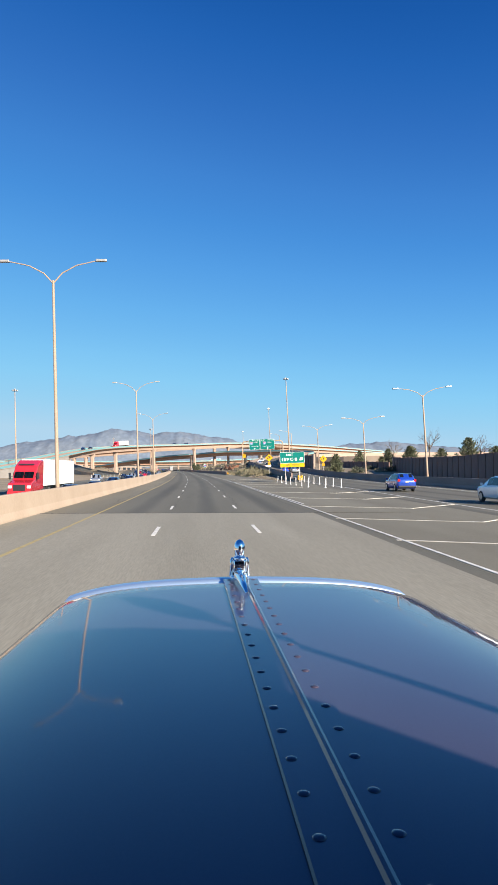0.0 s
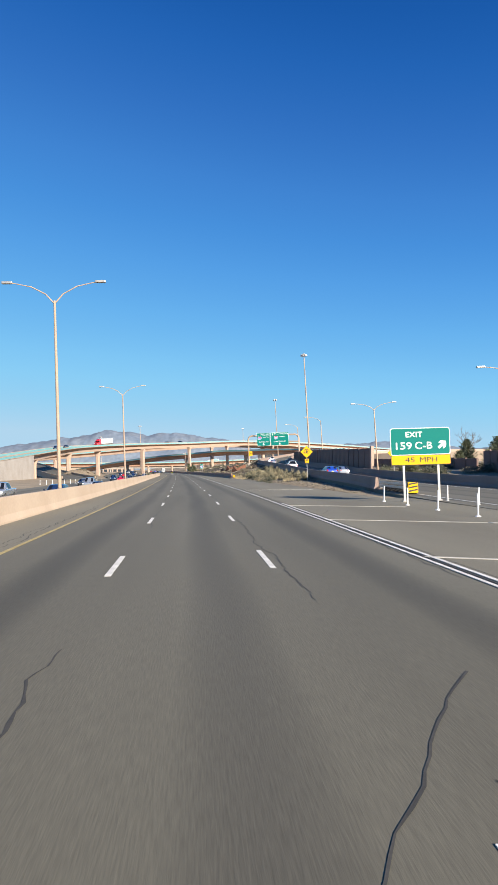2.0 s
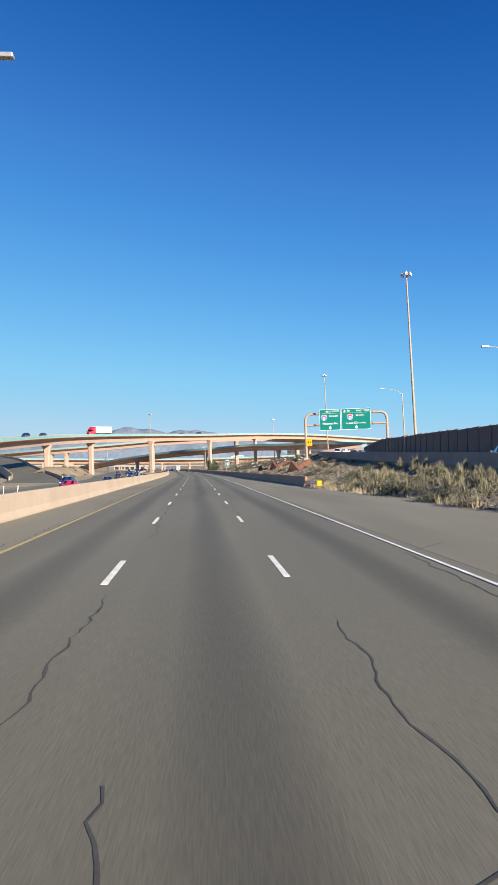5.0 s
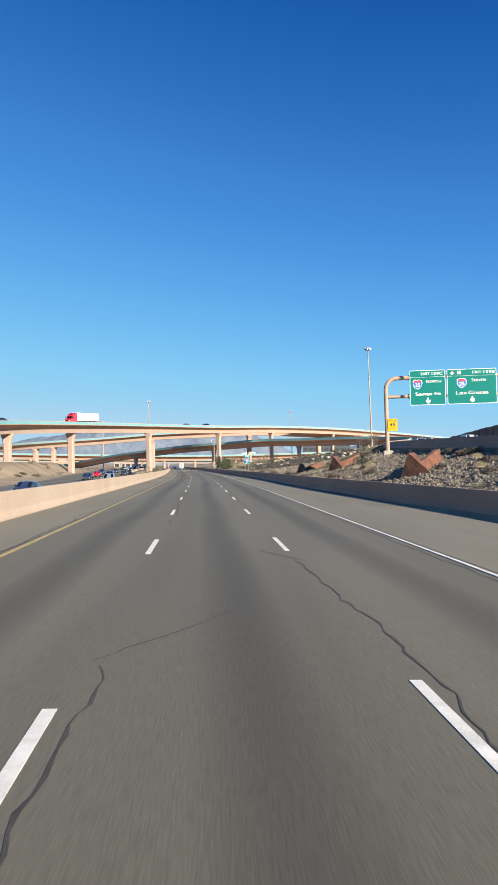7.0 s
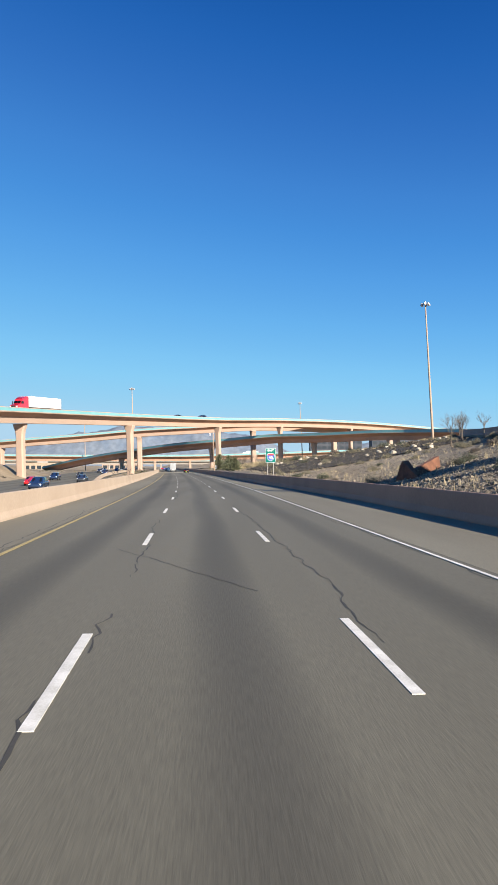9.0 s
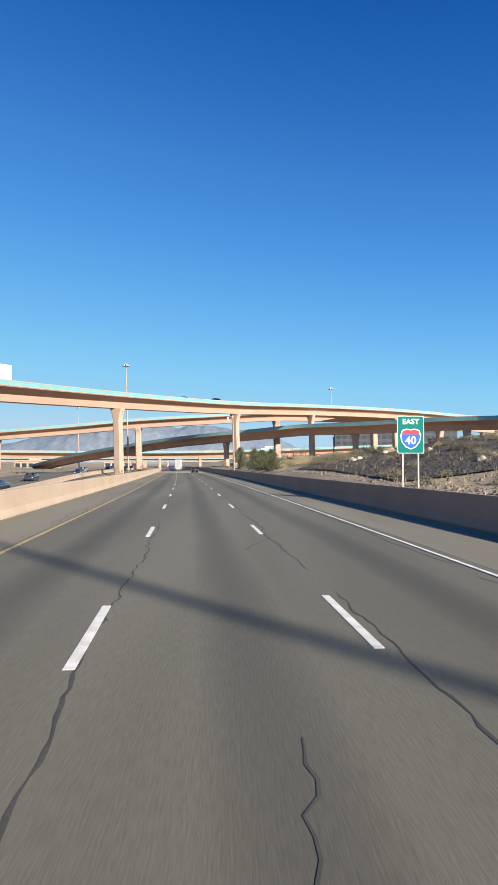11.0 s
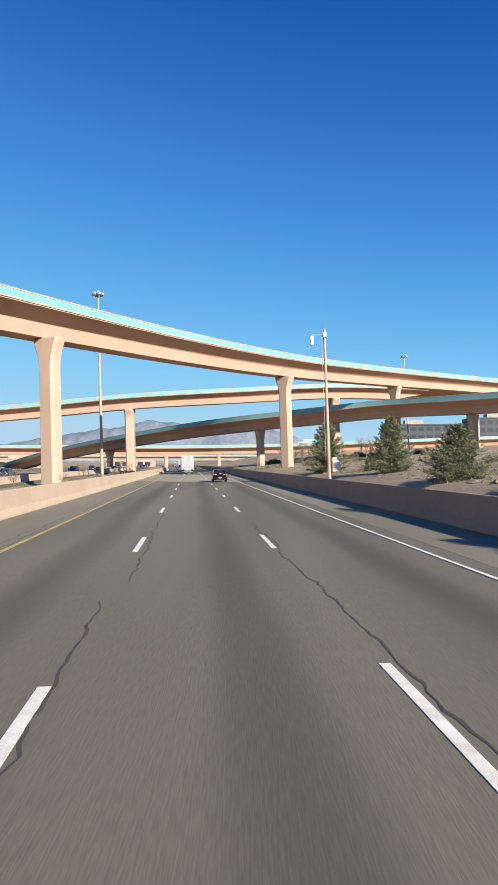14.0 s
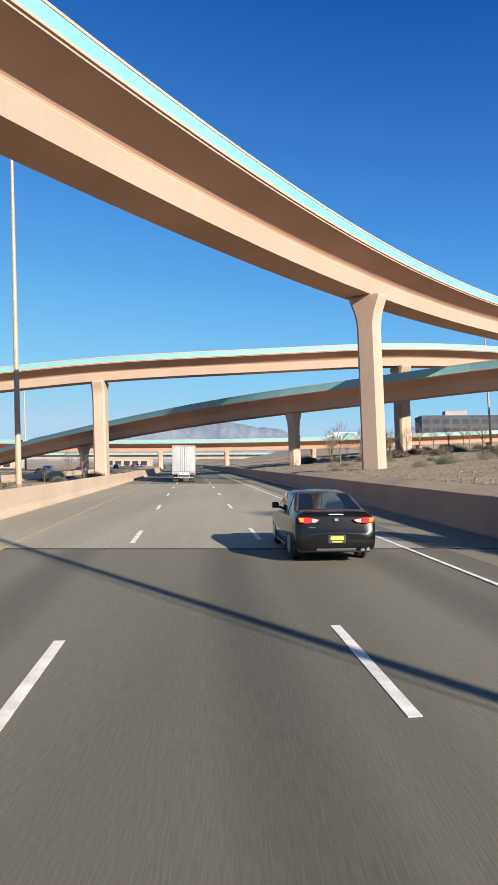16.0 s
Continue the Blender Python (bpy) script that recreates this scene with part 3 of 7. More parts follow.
def arrow_points(s, turn):
    pts = [(-0.13, -0.5), (0.13, -0.5), (0.13, 0.05), (0.38, -0.18), (0.38, 0.14), (0, 0.5), (-0.38, 0.14), (-0.38, -0.18), (-0.13, 0.05)]
    c, n = math.cos(radians(turn)), math.sin(radians(turn))
    return [((x * c - z * n) * s, (x * n + z * c) * s) for x, z in pts]


def shield(parent, x, y, z, s, number):
    prof = [(-0.42, 0.42), (-0.2, 0.5), (0, 0.45), (0.2, 0.5), (0.42, 0.42), (0.5, 0.15), (0.44, -0.15), (0.25, -0.4), (0, -0.52), (-0.25, -0.4), (-0.44, -0.15), (-0.5, 0.15)]
    back = part("shield", poly_bm([(a * s * 1.1, b * s * 1.1) for a, b in prof], 0, 0.006), SIGN_WHITE, parent)
    back.matrix_local = pose(x, y, z)
    blue = part("shield_field", poly_bm([(a * s, b * s) for a, b in prof], -0.0065, 0.003), SHIELD_BLUE, back)
    red = part("shield_band", poly_bm([(-0.42 * s, 0.42 * s), (-0.2 * s, 0.5 * s), (0, 0.45 * s), (0.2 * s, 0.5 * s), (0.42 * s, 0.42 * s), (0.47 * s, 0.24 * s), (-0.47 * s, 0.24 * s)], -0.0100, 0.003), SHIELD_RED, back)
    lettering("shield_number", number, 0.58 * s, back, SIGN_WHITE, (0, -0.012, -0.1 * s), bold=0.01)


# ---- exit sign in the gore ----
def exit_sign():
    root = empty("exit_sign", pose(14.95, 100.3, 0.05, 0, -1.5, -3), "green exit sign with yellow speed plate on two steel posts", "road sign")
    for x in (-1.15, 1.15):
        bm = bmesh.new()
        box(bm, x - 0.07, x + 0.07, -0.05, 0.05, 0, 4.4)
        box(bm, x - 0.16, x + 0.16, -0.16, 0.16, 0, 0.06)
        part("post", bm, STEEL, root)
    edge = part("panel_border", plate_bm(3.96, 1.78, 0.14, 0.03), SIGN_WHITE, root, "white border of the panel")
    edge.matrix_local = pose(0, -0.06, 3.92)
    face = part("panel", plate_bm(3.88, 1.70, 0.12, 0.008), GREEN, root, "green reflective panel")
    face.matrix_local = pose(0, -0.091, 3.92)
    lettering("word_exit", "EXIT", 0.50, root, SIGN_WHITE, (-0.42, -0.105, 4.36), wide=1.12, bold=0.005)
    lettering("word_number", "159", 0.66, root, SIGN_WHITE, (-1.17, -0.105, 3.62), wide=1.05, bold=0.005)
    lettering("word_branch", "C-B", 0.66, root, SIGN_WHITE, (0.2, -0.105, 3.62), wide=1.15, bold=0.005)
    a = part("arrow", poly_bm(arrow_points(0.68, -50)), SIGN_WHITE, root)
    a.matrix_local = pose(1.45, -0.1, 3.68)
    low = part("speed_border", plate_bm(3.96, 0.66, 0.08, 0.03), SIGN_BLACK, root)
    low.matrix_local = pose(0, -0.06, 2.70)
    low = part("speed_plate", plate_bm(3.90, 0.60, 0.07, 0.008), SIGN_YELLOW, root, "yellow advisory speed plate")
    low.matrix_local = pose(0, -0.091, 2.70)
    lettering("word_speed", "45", 0.46, root, SIGN_BLACK, (-0.72, -0.105, 2.70), wide=0.62)
    lettering("word_mph", "MPH", 0.46, root, SIGN_BLACK, (0.5, -0.105, 2.70), wide=1.15)


exit_sign()


# ---- sign gantry over the ramp ----
def gantry():
    rz = ramp_at(300)[1] - 0.7
    root = empty("sign_gantry", pose(20.65, 300.5, rz, 0, -LEAN, -7), "tan tubular sign gantry carrying two green direction signs over the ramp", "sign gantry")
    W, H = 19.4, 15.3 - rz
    r = 0.30
    arc = [(1.6 - 1.6 * math.cos(radians(a)), 0, H - 1.6 - 0.2 + 1.6 * math.sin(radians(a))) for a in range(0, 91, 15)]
    bm = bmesh.new()
    tube(bm, [(0, 0, 0)] + arc + [(3.4, 0, H - 0.2)], r, 12)
    part("left_post", bm, TAN_STEEL, root)
    bm = bmesh.new()
    tube(bm, [(W, 0, 0)] + [(W - x, 0, z) for x, _, z in arc] + [(W - 3.4, 0, H - 0.2)], r, 12)
    part("right_post", bm, TAN_STEEL, root)
    for z, k in ((H - 0.2, 0.24), (H - 2.9, 0.24)):
        bm = bmesh.new()
        tube(bm, [(0.2 if z < H - 1 else 3.3, 0, z), (W - (0.2 if z < H - 1 else 3.3), 0, z)], k, 12)
        part("beam", bm, TAN_STEEL, root)
        for x in (3.3, W - 3.3):
            bm = bmesh.new()
            tube(bm, [(x - 0.08, 0, z), (x + 0.08, 0, z)], 0.36, 14)
            part("flange", bm, TAN_STEEL, root)
    for x in (0, W):
        bm = bmesh.new()
        box(bm, x - 0.6, x + 0.6, -0.6, 0.6, -0.4, 0.3, bevel=0.04)
        part("footing", bm, GREY_CONC, root)
    for x, w, top, town, side, pad in ((5.9, 5.0, "EXIT 159C", "Santa Fe", "NORTH", 0), (12.1, 6.9, "EXIT 159B", "Las Cruces", "SOUTH", 1)):
        zc = H - 1.75
        s = part("sign_border", plate_bm(w, 5.0, 0.18, 0.05), SIGN_WHITE, root, "white border of the direction sign")
        s.matrix_local = pose(x, -0.36, zc)
        f = part("sign_panel", plate_bm(w - 0.12, 3.95, 0.15, 0.01), GREEN, root, "green direction sign")
        f.matrix_local = pose(x, -0.412, zc - 0.46)
        f2 = part("exit_tab", plate_bm(w - 0.12, 0.90, 0.12, 0.01), GREEN, root, "green exit number tab")
        f2.matrix_local = pose(x, -0.412, zc + 1.99)
        ex = x + (0.55 if not pad else 1.6)
        lettering("word_exit", top.split()[0], 0.52, root, SIGN_WHITE, (ex - 0.87, -0.43, zc + 1.98), wide=1.25)
        lettering("word_number", top.split()[1], 0.56, root, SIGN_WHITE, (ex + 0.78, -0.43, zc + 1.98), wide=1.55)
        lettering("word_side", side[0], 0.62, root, SIGN_WHITE, (x + (0.02 if not pad else 0.1), -0.43, zc + 0.86))
        lettering("word_side", side[1:], 0.5, root, SIGN_WHITE, (x + 1.12, -0.43, zc + 0.83), wide=1.6)
        for word, at, span in (((town.split()[0], -0.6, 2.35), (town.split()[1], 1.35, 0.85)) if not pad else ((town.split()[0], -1.55, 1.5), (town.split()[1], 0.85, 2.75))):
            lettering("word_town", word, 0.68, root, SIGN_WHITE, (x + at, -0.43, zc - 0.92), wide=span)
        shield(root, x - 1.42, -0.425, zc + 0.5, 1.25, "25")
        a = part("arrow", poly_bm(arrow_points(0.85, 180)), SIGN_WHITE, root)
        a.matrix_local = pose(x, -0.424, zc - 1.9)
        for q in (-0.3, 0.3):
            bm = bmesh.new()
            box(bm, x + q * w - 0.06, x + q * w + 0.06, -0.36, -0.2, zc - 2.3, zc + 2.3)
            part("bracket", bm, STEEL, root)
        if pad:
            b = part("airport_mark", poly_bm([(0.0, 0.32), (0.07, 0.1), (0.32, -0.05), (0.32, -0.12), (0.07, -0.05), (0.05, -0.22), (0.14, -0.3), (-0.14, -0.3), (-0.05, -0.22), (-0.07, -0.05), (-0.32, -0.12), (-0.32, -0.05), (-0.07, 0.1)]), SIGN_WHITE, root)
            b.matrix_local = pose(x - 2.7, -0.424, zc + 2.0)
            lettering("word_hospital", "H", 0.66, root, SIGN_WHITE, (x - 1.75, -0.43, zc + 1.98), bold=0.03)
    yb = part("ramp_speed_plate", plate_bm(1.35, 1.75, 0.08, 0.02), SIGN_YELLOW, root, "yellow ramp 45 plate")
    yb.matrix_local = pose(0.75, -0.34, 8.35 - rz)
    lettering("word_ramp", "RAMP", 0.28, root, SIGN_BLACK, (0.75, -0.365, 8.93 - rz), wide=0.95)
    lettering("word_speed", "45", 0.78, root, SIGN_BLACK, (0.75, -0.365, 8.35 - rz), wide=0.85, bold=0.01)
    lettering("word_mph", "M.P.H.", 0.22, root, SIGN_BLACK, (0.75, -0.365, 7.77 - rz), wide=0.7)


gantry()


# ---- curve warning signs ----
def curve_sign(x, y, z, group):
    root = empty("curve_warning_sign", pose(x, y, z, 0, -1.5, -4), "yellow diamond curve warning sign with a small speed plate", "road sign", group)
    bm = bmesh.new()
    box(bm, -0.04, 0.04, -0.03, 0.03, -0.3, 4.6)
    part("post", bm, STEEL, root)
    d = part("diamond_edge", plate_bm(1.40, 1.40, 0.1, 0.02), SIGN_BLACK, root)
    d.matrix_local = pose(0, -0.04, 4.1) @ pose(0, 0, 0, 0, 45, 0)
    d = part("diamond", plate_bm(1.35, 1.35, 0.09, 0.006), SIGN_YELLOW, root, "yellow diamond panel")
    d.matrix_local = pose(0, -0.061, 4.1) @ pose(0, 0, 0, 0, 45, 0)
    turns = [radians(a) for a in range(-15, 196, 15)]
    bend = [(0.44 * math.cos(a), 0.44 * math.sin(a)) for a in turns] + [(0.35 * math.cos(a), 0.35 * math.sin(a)) for a in turns[::-1]]
    part("arrow_symbol", poly_bm(bend), SIGN_BLACK, root).matrix_local = pose(0, -0.068, 4.12)
    part("arrow_head", poly_bm([(-0.53, -0.06), (-0.40, -0.28), (-0.25, -0.06)]), SIGN_BLACK, root).matrix_local = pose(0, -0.0682, 4.10)
    part("lorry_symbol", poly_bm([(-0.15, -0.2), (0.15, -0.2), (0.15, 0.2), (-0.15, 0.2)]), SIGN_BLACK, root).matrix_local = pose(0.03, -0.068, 4.12) @ pose(0, 0, 0, 0, 22, 0)
    part("road_symbol", poly_bm([(-0.34, -0.025), (0.42, -0.025), (0.42, 0.025), (-0.34, 0.025)]), SIGN_BLACK, root).matrix_local = pose(0, -0.068, 3.80)
    d = part("speed_plate", plate_bm(0.62, 0.66, 0.05, 0.02), SIGN_YELLOW, root, "yellow 45 plate")
    d.matrix_local = pose(0, -0.04, 2.68)
    lettering("word_speed", "45", 0.42, root, SIGN_BLACK, (0, -0.065, 2.76), wide=0.42, bold=0.012)
    lettering("word_mph", "MPH", 0.13, root, SIGN_BLACK, (0, -0.065, 2.46))


curve_sign(17.45, 156.7, 0.8, "curve warning signs")
curve_sign(31.1, 156, ramp_at(156)[1] - 0.3, "curve warning signs")


# ---- route marker ----
def route_marker():
    x, y = cx(367) + 12.6, 367
    root = empty("route_marker", pose(x, y, ground_z(x, y), 0, 0, -4), "green east interstate 40 route marker on two posts", "road sign")
    for q in (-0.45, 0.45):
        bm = bmesh.new()
        box(bm, q - 0.04, q + 0.04, -0.03, 0.03, -0.2, 4.3)
        part("post", bm, STEEL, root)
    b = part("panel_border", plate_bm(1.55, 2.2, 0.1, 0.02), SIGN_WHITE, root)
    b.matrix_local = pose(0, -0.04, 3.3)
    b = part("panel", plate_bm(1.49, 2.14, 0.09, 0.006), GREEN, root, "green panel")
    b.matrix_local = pose(0, -0.061, 3.3)
    lettering("word_east", "EAST", 0.42, root, SIGN_WHITE, (0, -0.072, 4.05), wide=0.95, bold=0.01)
    shield(root, 0, -0.068, 3.05, 1.1, "40")


route_marker()


# ---- lamps ----
def street_lamp(x, y, z, h, turn=0.0, group="street lamps", arm=4.1, rise=1.0, sides=(-1, 1)):
    root = empty("street_lamp", pose(x, y, z, 0, -LEAN if x < 0 else -LEAN - 1, turn), "tall tan steel street lamp with two curved arms" if len(sides) > 1 else "tan steel street lamp with one curved arm over the ramp", "street lamp", group)
    bm = bmesh.new()
    tube(bm, [(0, 0, 0), (0, 0, h * 0.5), (0, 0, h)], [0.16, 0.125, 0.09], 10)
    part("pole", bm, TAN_STEEL, root)
    bm = bmesh.new()
    box(bm, -0.3, 0.3, -0.3, 0.3, -0.3, 0.35, bevel=0.03)
    part("base", bm, GREY_CONC, root)
    for s in sides:
        bm = bmesh.new()
        tube(bm, [(0, 0, h - 0.25), (s * 0.7, 0, h + 0.55 * rise), (s * 1.8, 0, h + 1.15 * rise), (s * 3.0, 0, h + 1.42 * rise), (s * arm, 0, h + 1.5 * rise)], [0.055, 0.05, 0.045, 0.04, 0.035], 8)
        a = part("arm", bm, TAN_STEEL, root)
        bm = bmesh.new()
        vs = box(bm, s * (arm + 0.3) - 0.42, s * (arm + 0.3) + 0.42, -0.14, 0.14, h + 1.5 * rise - 0.08, h + 1.5 * rise + 0.12, bevel=0.05)
        part("lamp_head", bm, STEEL, root)


for x, y, h in ((-10.75, 49, 17.6), (-10.65, 111.4, 16.8), (-12.35, 173.9, 16.7)):
    street_lamp(x, y, -0.9, h, arm=3.4)
for y, h in ((84.5, 12.6), (117.4, 11.0), (171, 12), (217, 12.0), (268, 12.5)):
    x, z = ramp_at(y)
    street_lamp(x + half(y) + 0.5 + 2.9 * (y == 171) + 1.6 * (y == 217), y, z - 0.2, h, 0, "ramp lamps", 3.5, 0.7, (-1, 1) if y < 200 else (-1,))


def high_mast(x, y, z, h):
    root = empty("high_mast_light", pose(x + h * math.sin(radians(LEAN + 0.8 * (x > 0))), y, z, 0, -LEAN - 0.8 * (x > 0), 0), "very tall tan steel high mast pole with a ring of floodlights", "high mast light", "high mast lights")
    bm = bmesh.new()
    tube(bm, [(0, 0, 0), (0, 0, h * 0.5), (0, 0, h)], [0.32, 0.23, 0.14], 12)
    part("pole", bm, TAN_STEEL, root)
    bm = bmesh.new()
    tube(bm, [(0.75 * math.cos(a), 0.75 * math.sin(a), h - 0.3) for a in np.linspace(0, 2 * math.pi, 17)], 0.06, 6)
    part("ring", bm, STEEL, root)
    bm = bmesh.new()
    tube(bm, [(0, 0, h - 0.1), (0, 0, h + 0.25)], [0.3, 0.2], 10)
    part("cap", bm, STEEL, root)
    for k in range(6):
        a = k * math.pi / 3
        bm = bmesh.new()
        tube(bm, [(0.95 * math.cos(a), 0.95 * math.sin(a), h - 0.15), (0.95 * math.cos(a), 0.95 * math.sin(a), h - 0.45), (0.95 * math.cos(a), 0.95 * math.sin(a), h - 0.75)], [0.16, 0.26, 0.34], 10)
        part("floodlight", bm, STEEL, root)
        bm = bmesh.new()
        tube(bm, [(0, 0, h - 0.2), (0.95 * math.cos(a), 0.95 * math.sin(a), h - 0.25)], 0.035, 6)
        part("bracket", bm, STEEL, root)


for x, y, h in ((38.3, 278, 43.0), (46.5, 423.3, 43.4), (-42.3, 545, 36.5), (43.8, 640, 40.8), (-72, 250, 33), (-95, 700, 36)):
    z = ground_z(x, y)
    high_mast(x, y, z - 0.2, h - z + 0.2)


def camera_pole():
    x, y = -6.0, 473.4
    z = ground_z(x, y)
    root = empty("camera_pole", pose(x, y, z, 0, -LEAN, 0), "grey-tan traffic camera pole with a bracket and cabinet", "traffic camera")
    h = 13.7 - z
    bm = bmesh.new()
    tube(bm, [(0, 0, -0.3), (0, 0, h)], [0.15, 0.10], 12)
    part("pole", bm, TAN_STEEL, root)
    bm = bmesh.new()
    tube(bm, [(0.1, 0, h - 0.5), (-1.1, 0, h - 0.5)], 0.06, 8)
    box(bm, -0.14, 0.15, -0.15, 0.15, h - 0.72, h - 0.25, bevel=0.03)
    tube(bm, [(0, 0, h - 0.1), (0, 0, h + 0.25)], 0.035, 6)
    part("bracket", bm, STEEL, root)
    bm = bmesh.new()
    tube(bm, [(-1.1, 0, h - 0.5), (-1.1, 0, h - 0.75), (-1.1, 0, h - 1.1), (-1.1, 0, h - 1.35)], [0.12, 0.19, 0.13, 0.17], 12)
    part("camera_housing", bm, WHITE_POST, root)
    bm = bmesh.new()
    tube(bm, [(-0.26, -0.1, h - 0.6), (-0.26, -0.1, 1.5)], 0.02, 6)
    part("cable", bm, STEEL, root)
    bm = bmesh.new()
    box(bm, 0.25, 0.95, -0.3, 0.3, 0.5, 1.75, bevel=0.03)
    part("cabinet", bm, STEEL, root)


camera_pole()


# ---- delineator posts and crash cushion ----
def delineators():
    bm = bmesh.new()
    tube(bm, [(0, 0, 0), (0, 0, 0.06)], [0.14, 0.1], 10)
    tube(bm, [(0, 0, 0.05), (0, 0, 1.05)], 0.045, 10)
    me = None
    spots = [(12.8 - 0.03 * k, 73.5 + 4.6 * k) for k in range(7)] + [(16.4 + 0.08 * k, 72.0 + 4.8 * k) for k in range(7)] + [(14.3, 70.8)]
    spots += [(cx(215) - 31 + 0.95 * k, 203 + 1.9 * k) for k in range(12)]
    first = None
    for x, y in spots:
        if first is None:
            first = part("delineator_post", bm, WHITE_POST)
            tagged(first, "white flexible delineator post on the gore", "delineator post", "delineator posts")
            first.matrix_world = pose(x, y, -0.01)
        else:
            copy_thing(first, pose(x, y, -0.01 if x > 0 else opposite_z(y) - 0.01, 0, random.uniform(-4, 4), random.uniform(0, 90)))


delineators()


def crash_cushion():
    x, z = ramp_at(120)[0] - half(120) + 0.4, ramp_at(118)[1]
    root = empty("crash_cushion", pose(x, 110, z - 0.1, 0, 0, -3), "dark steel crash cushion at the barrier end", "crash cushion")
    for k in range(7):
        bm = bmesh.new()
        box(bm, -0.42, 0.42, 1.3 * k, 1.3 * k + 0.12, 0, 0.95, bevel=0.02)
        part("diaphragm", bm, DARK_PLASTIC, root)
    for s in (-0.45, 0.45):
        bm = bmesh.new()
        for zz in (0.4, 0.7):
            box(bm, s - 0.04, s + 0.04, 0, 9.2, zz, zz + 0.22, bevel=0.03)
        part("side_rail", bm, STEEL, root)
    bm = bmesh.new()
    box(bm, -0.42, 0.42, -0.25, -0.02, 0.1, 1.0, bevel=0.05)
    part("nose", bm, SIGN_YELLOW, root, "yellow nose with dark stripes")
    for k in range(3):
        bm = poly_bm([(-0.36, 0.2 + 0.28 * k), (0.36, 0.34 + 0.28 * k), (0.36, 0.46 + 0.28 * k), (-0.36, 0.32 + 0.28 * k)], -0.2515)
        part("stripe", bm, SIGN_BLACK, root)
    x2 = cx(226) + 13.3
    bm = bmesh.new()
    b = empty("barrier_end_terminal", pose(x2, 217, -0.05), "steel and timber guardrail end at the shoulder barrier", "guardrail")
    for k in range(5):
        bm = bmesh.new()
        box(bm, 0.05, 0.25, 2 * k, 2 * k + 0.2, 0, 0.85, bevel=0.01)
        part("post", bm, DARK_CONC, b)
    bm = bmesh.new()
    box(bm, -0.04, 0.05, -0.3, 9.0, 0.45, 0.58, bevel=0.02)
    box(bm, -0.04, 0.05, -0.3, 9.0, 0.64, 0.77, bevel=0.02)
    part("rail", bm, STEEL, b)
    bm = bmesh.new()
    box(bm, -0.25, 0.25, -0.5, -0.3, 0.35, 0.9, bevel=0.03)
    part("end_plate", bm, SIGN_YELLOW, b)


crash_cushion()


# ---- noise walls beside the ramp ----
def noise_wall(name, y0, y1, off, h0, h1, material, label, step=4.0):
    root = empty(name, pose(0, 0, 0), label, "noise wall", kind="structure")
    n = int((y1 - y0) / step)
    for k in range(n):
        ya, yb = y0 + k * step, y0 + (k + 1) * step
        xa, za = ramp_at(ya)
        xb, zb = ramp_at(yb)
        d = math.degrees(math.atan2(yb - ya, xb + off(yb) - xa - off(ya))) - 90
        h = h0 + (h1 - h0) * k / max(n - 1, 1) + random.uniform(-0.06, 0.06)
        bm = bmesh.new()
        box(bm, -0.09, 0.09, 0.17, step - 0.17, -2.0, h, bevel=0.02)
        part("panel", bm, material, root).matrix_world = pose(xa + off(ya), ya, za, 0, 0, d)
        bm = bmesh.new()
        box(bm, -0.19, 0.19, -0.17, 0.17, -2.0, h + 0.04, bevel=0.02)
        part("post", bm, material, root).matrix_world = pose(xa + off(ya), ya, za, 0, 0, d)


noise_wall("noise_wall_near", -20, 176, lambda y: 18.8 + 0.133 * (y - 85), 4.9, 4.2, DARK_CONC, "brown concrete noise wall beside the ramp")
noise_wall("noise_wall_far", 168, 296, lambda y: 6.6 + 1.0 * smooth(235, 290, y), 4.6, 4.2, DARK_CONC, "dark brown concrete panel noise wall beside the ramp")
noise_wall("noise_wall_end", 296, 348, lambda y: 7.6, 4.2, 2.2, DARK_CONC, "brown concrete noise wall stepping down along the ramp")

bm = bmesh.new()
box(bm, -0.25, 0.25, -0.9, 0, -2.0, 5.0, bevel=0.04)
tagged(part("wall_end_pier", bm, TAN), "pale tan concrete end pier of the noise wall", "wall pier", kind="structure").matrix_world = pose(ramp_at(167)[0] + 6.6, 167.6, ramp_at(167)[1])
noise_wall("low_fence_wall", 178, 238, lambda y: 30.5 - 0.14 * (y - 178), 2.6, 1.8, DARK_CONC, "low brown concrete wall stepping up beyond the ramp")

# ---- abutment and loop ramp under the high overpass ----
bm = bmesh.new()
sweep(bm, [p for p in curve(P_LINE, 5) if p[1] <= 328], [(-4.4, -0.4), (4.4, -0.4), (4.4, -16), (-4.4, -16)])
tagged(part("abutment_wall", bm, GREY_CONC), "grey concrete block abutment wall under the flyover end", "abutment", kind="structure")
LOOP = curve([(-38, 280, -0.85), (-50, 325, -0.6), (-66, 370, 0.7), (-83, 412, 3.0), (-100, 450, 6.0), (-130, 490, 9.0)], 5)
bm = bmesh.new()
sweep(bm, LOOP, [(-6, 0), (6, 0), (6, -2.5), (-6, -2.5)])
tagged(part("loop_road", bm, ASPHALT), "grey asphalt loop ramp curving under the flyover", "road", kind="structure")
for s in (-6.1, 6.1):
    bm = bmesh.new()
    sweep(bm, LOOP[5:], [(s - 0.15, -2), (s - 0.15, 0.85), (s + 0.15, 0.85), (s + 0.15, -2)])
    tagged(part("loop_barrier", bm, CREAM), "cream concrete barrier of the loop ramp", "barrier", kind="structure")


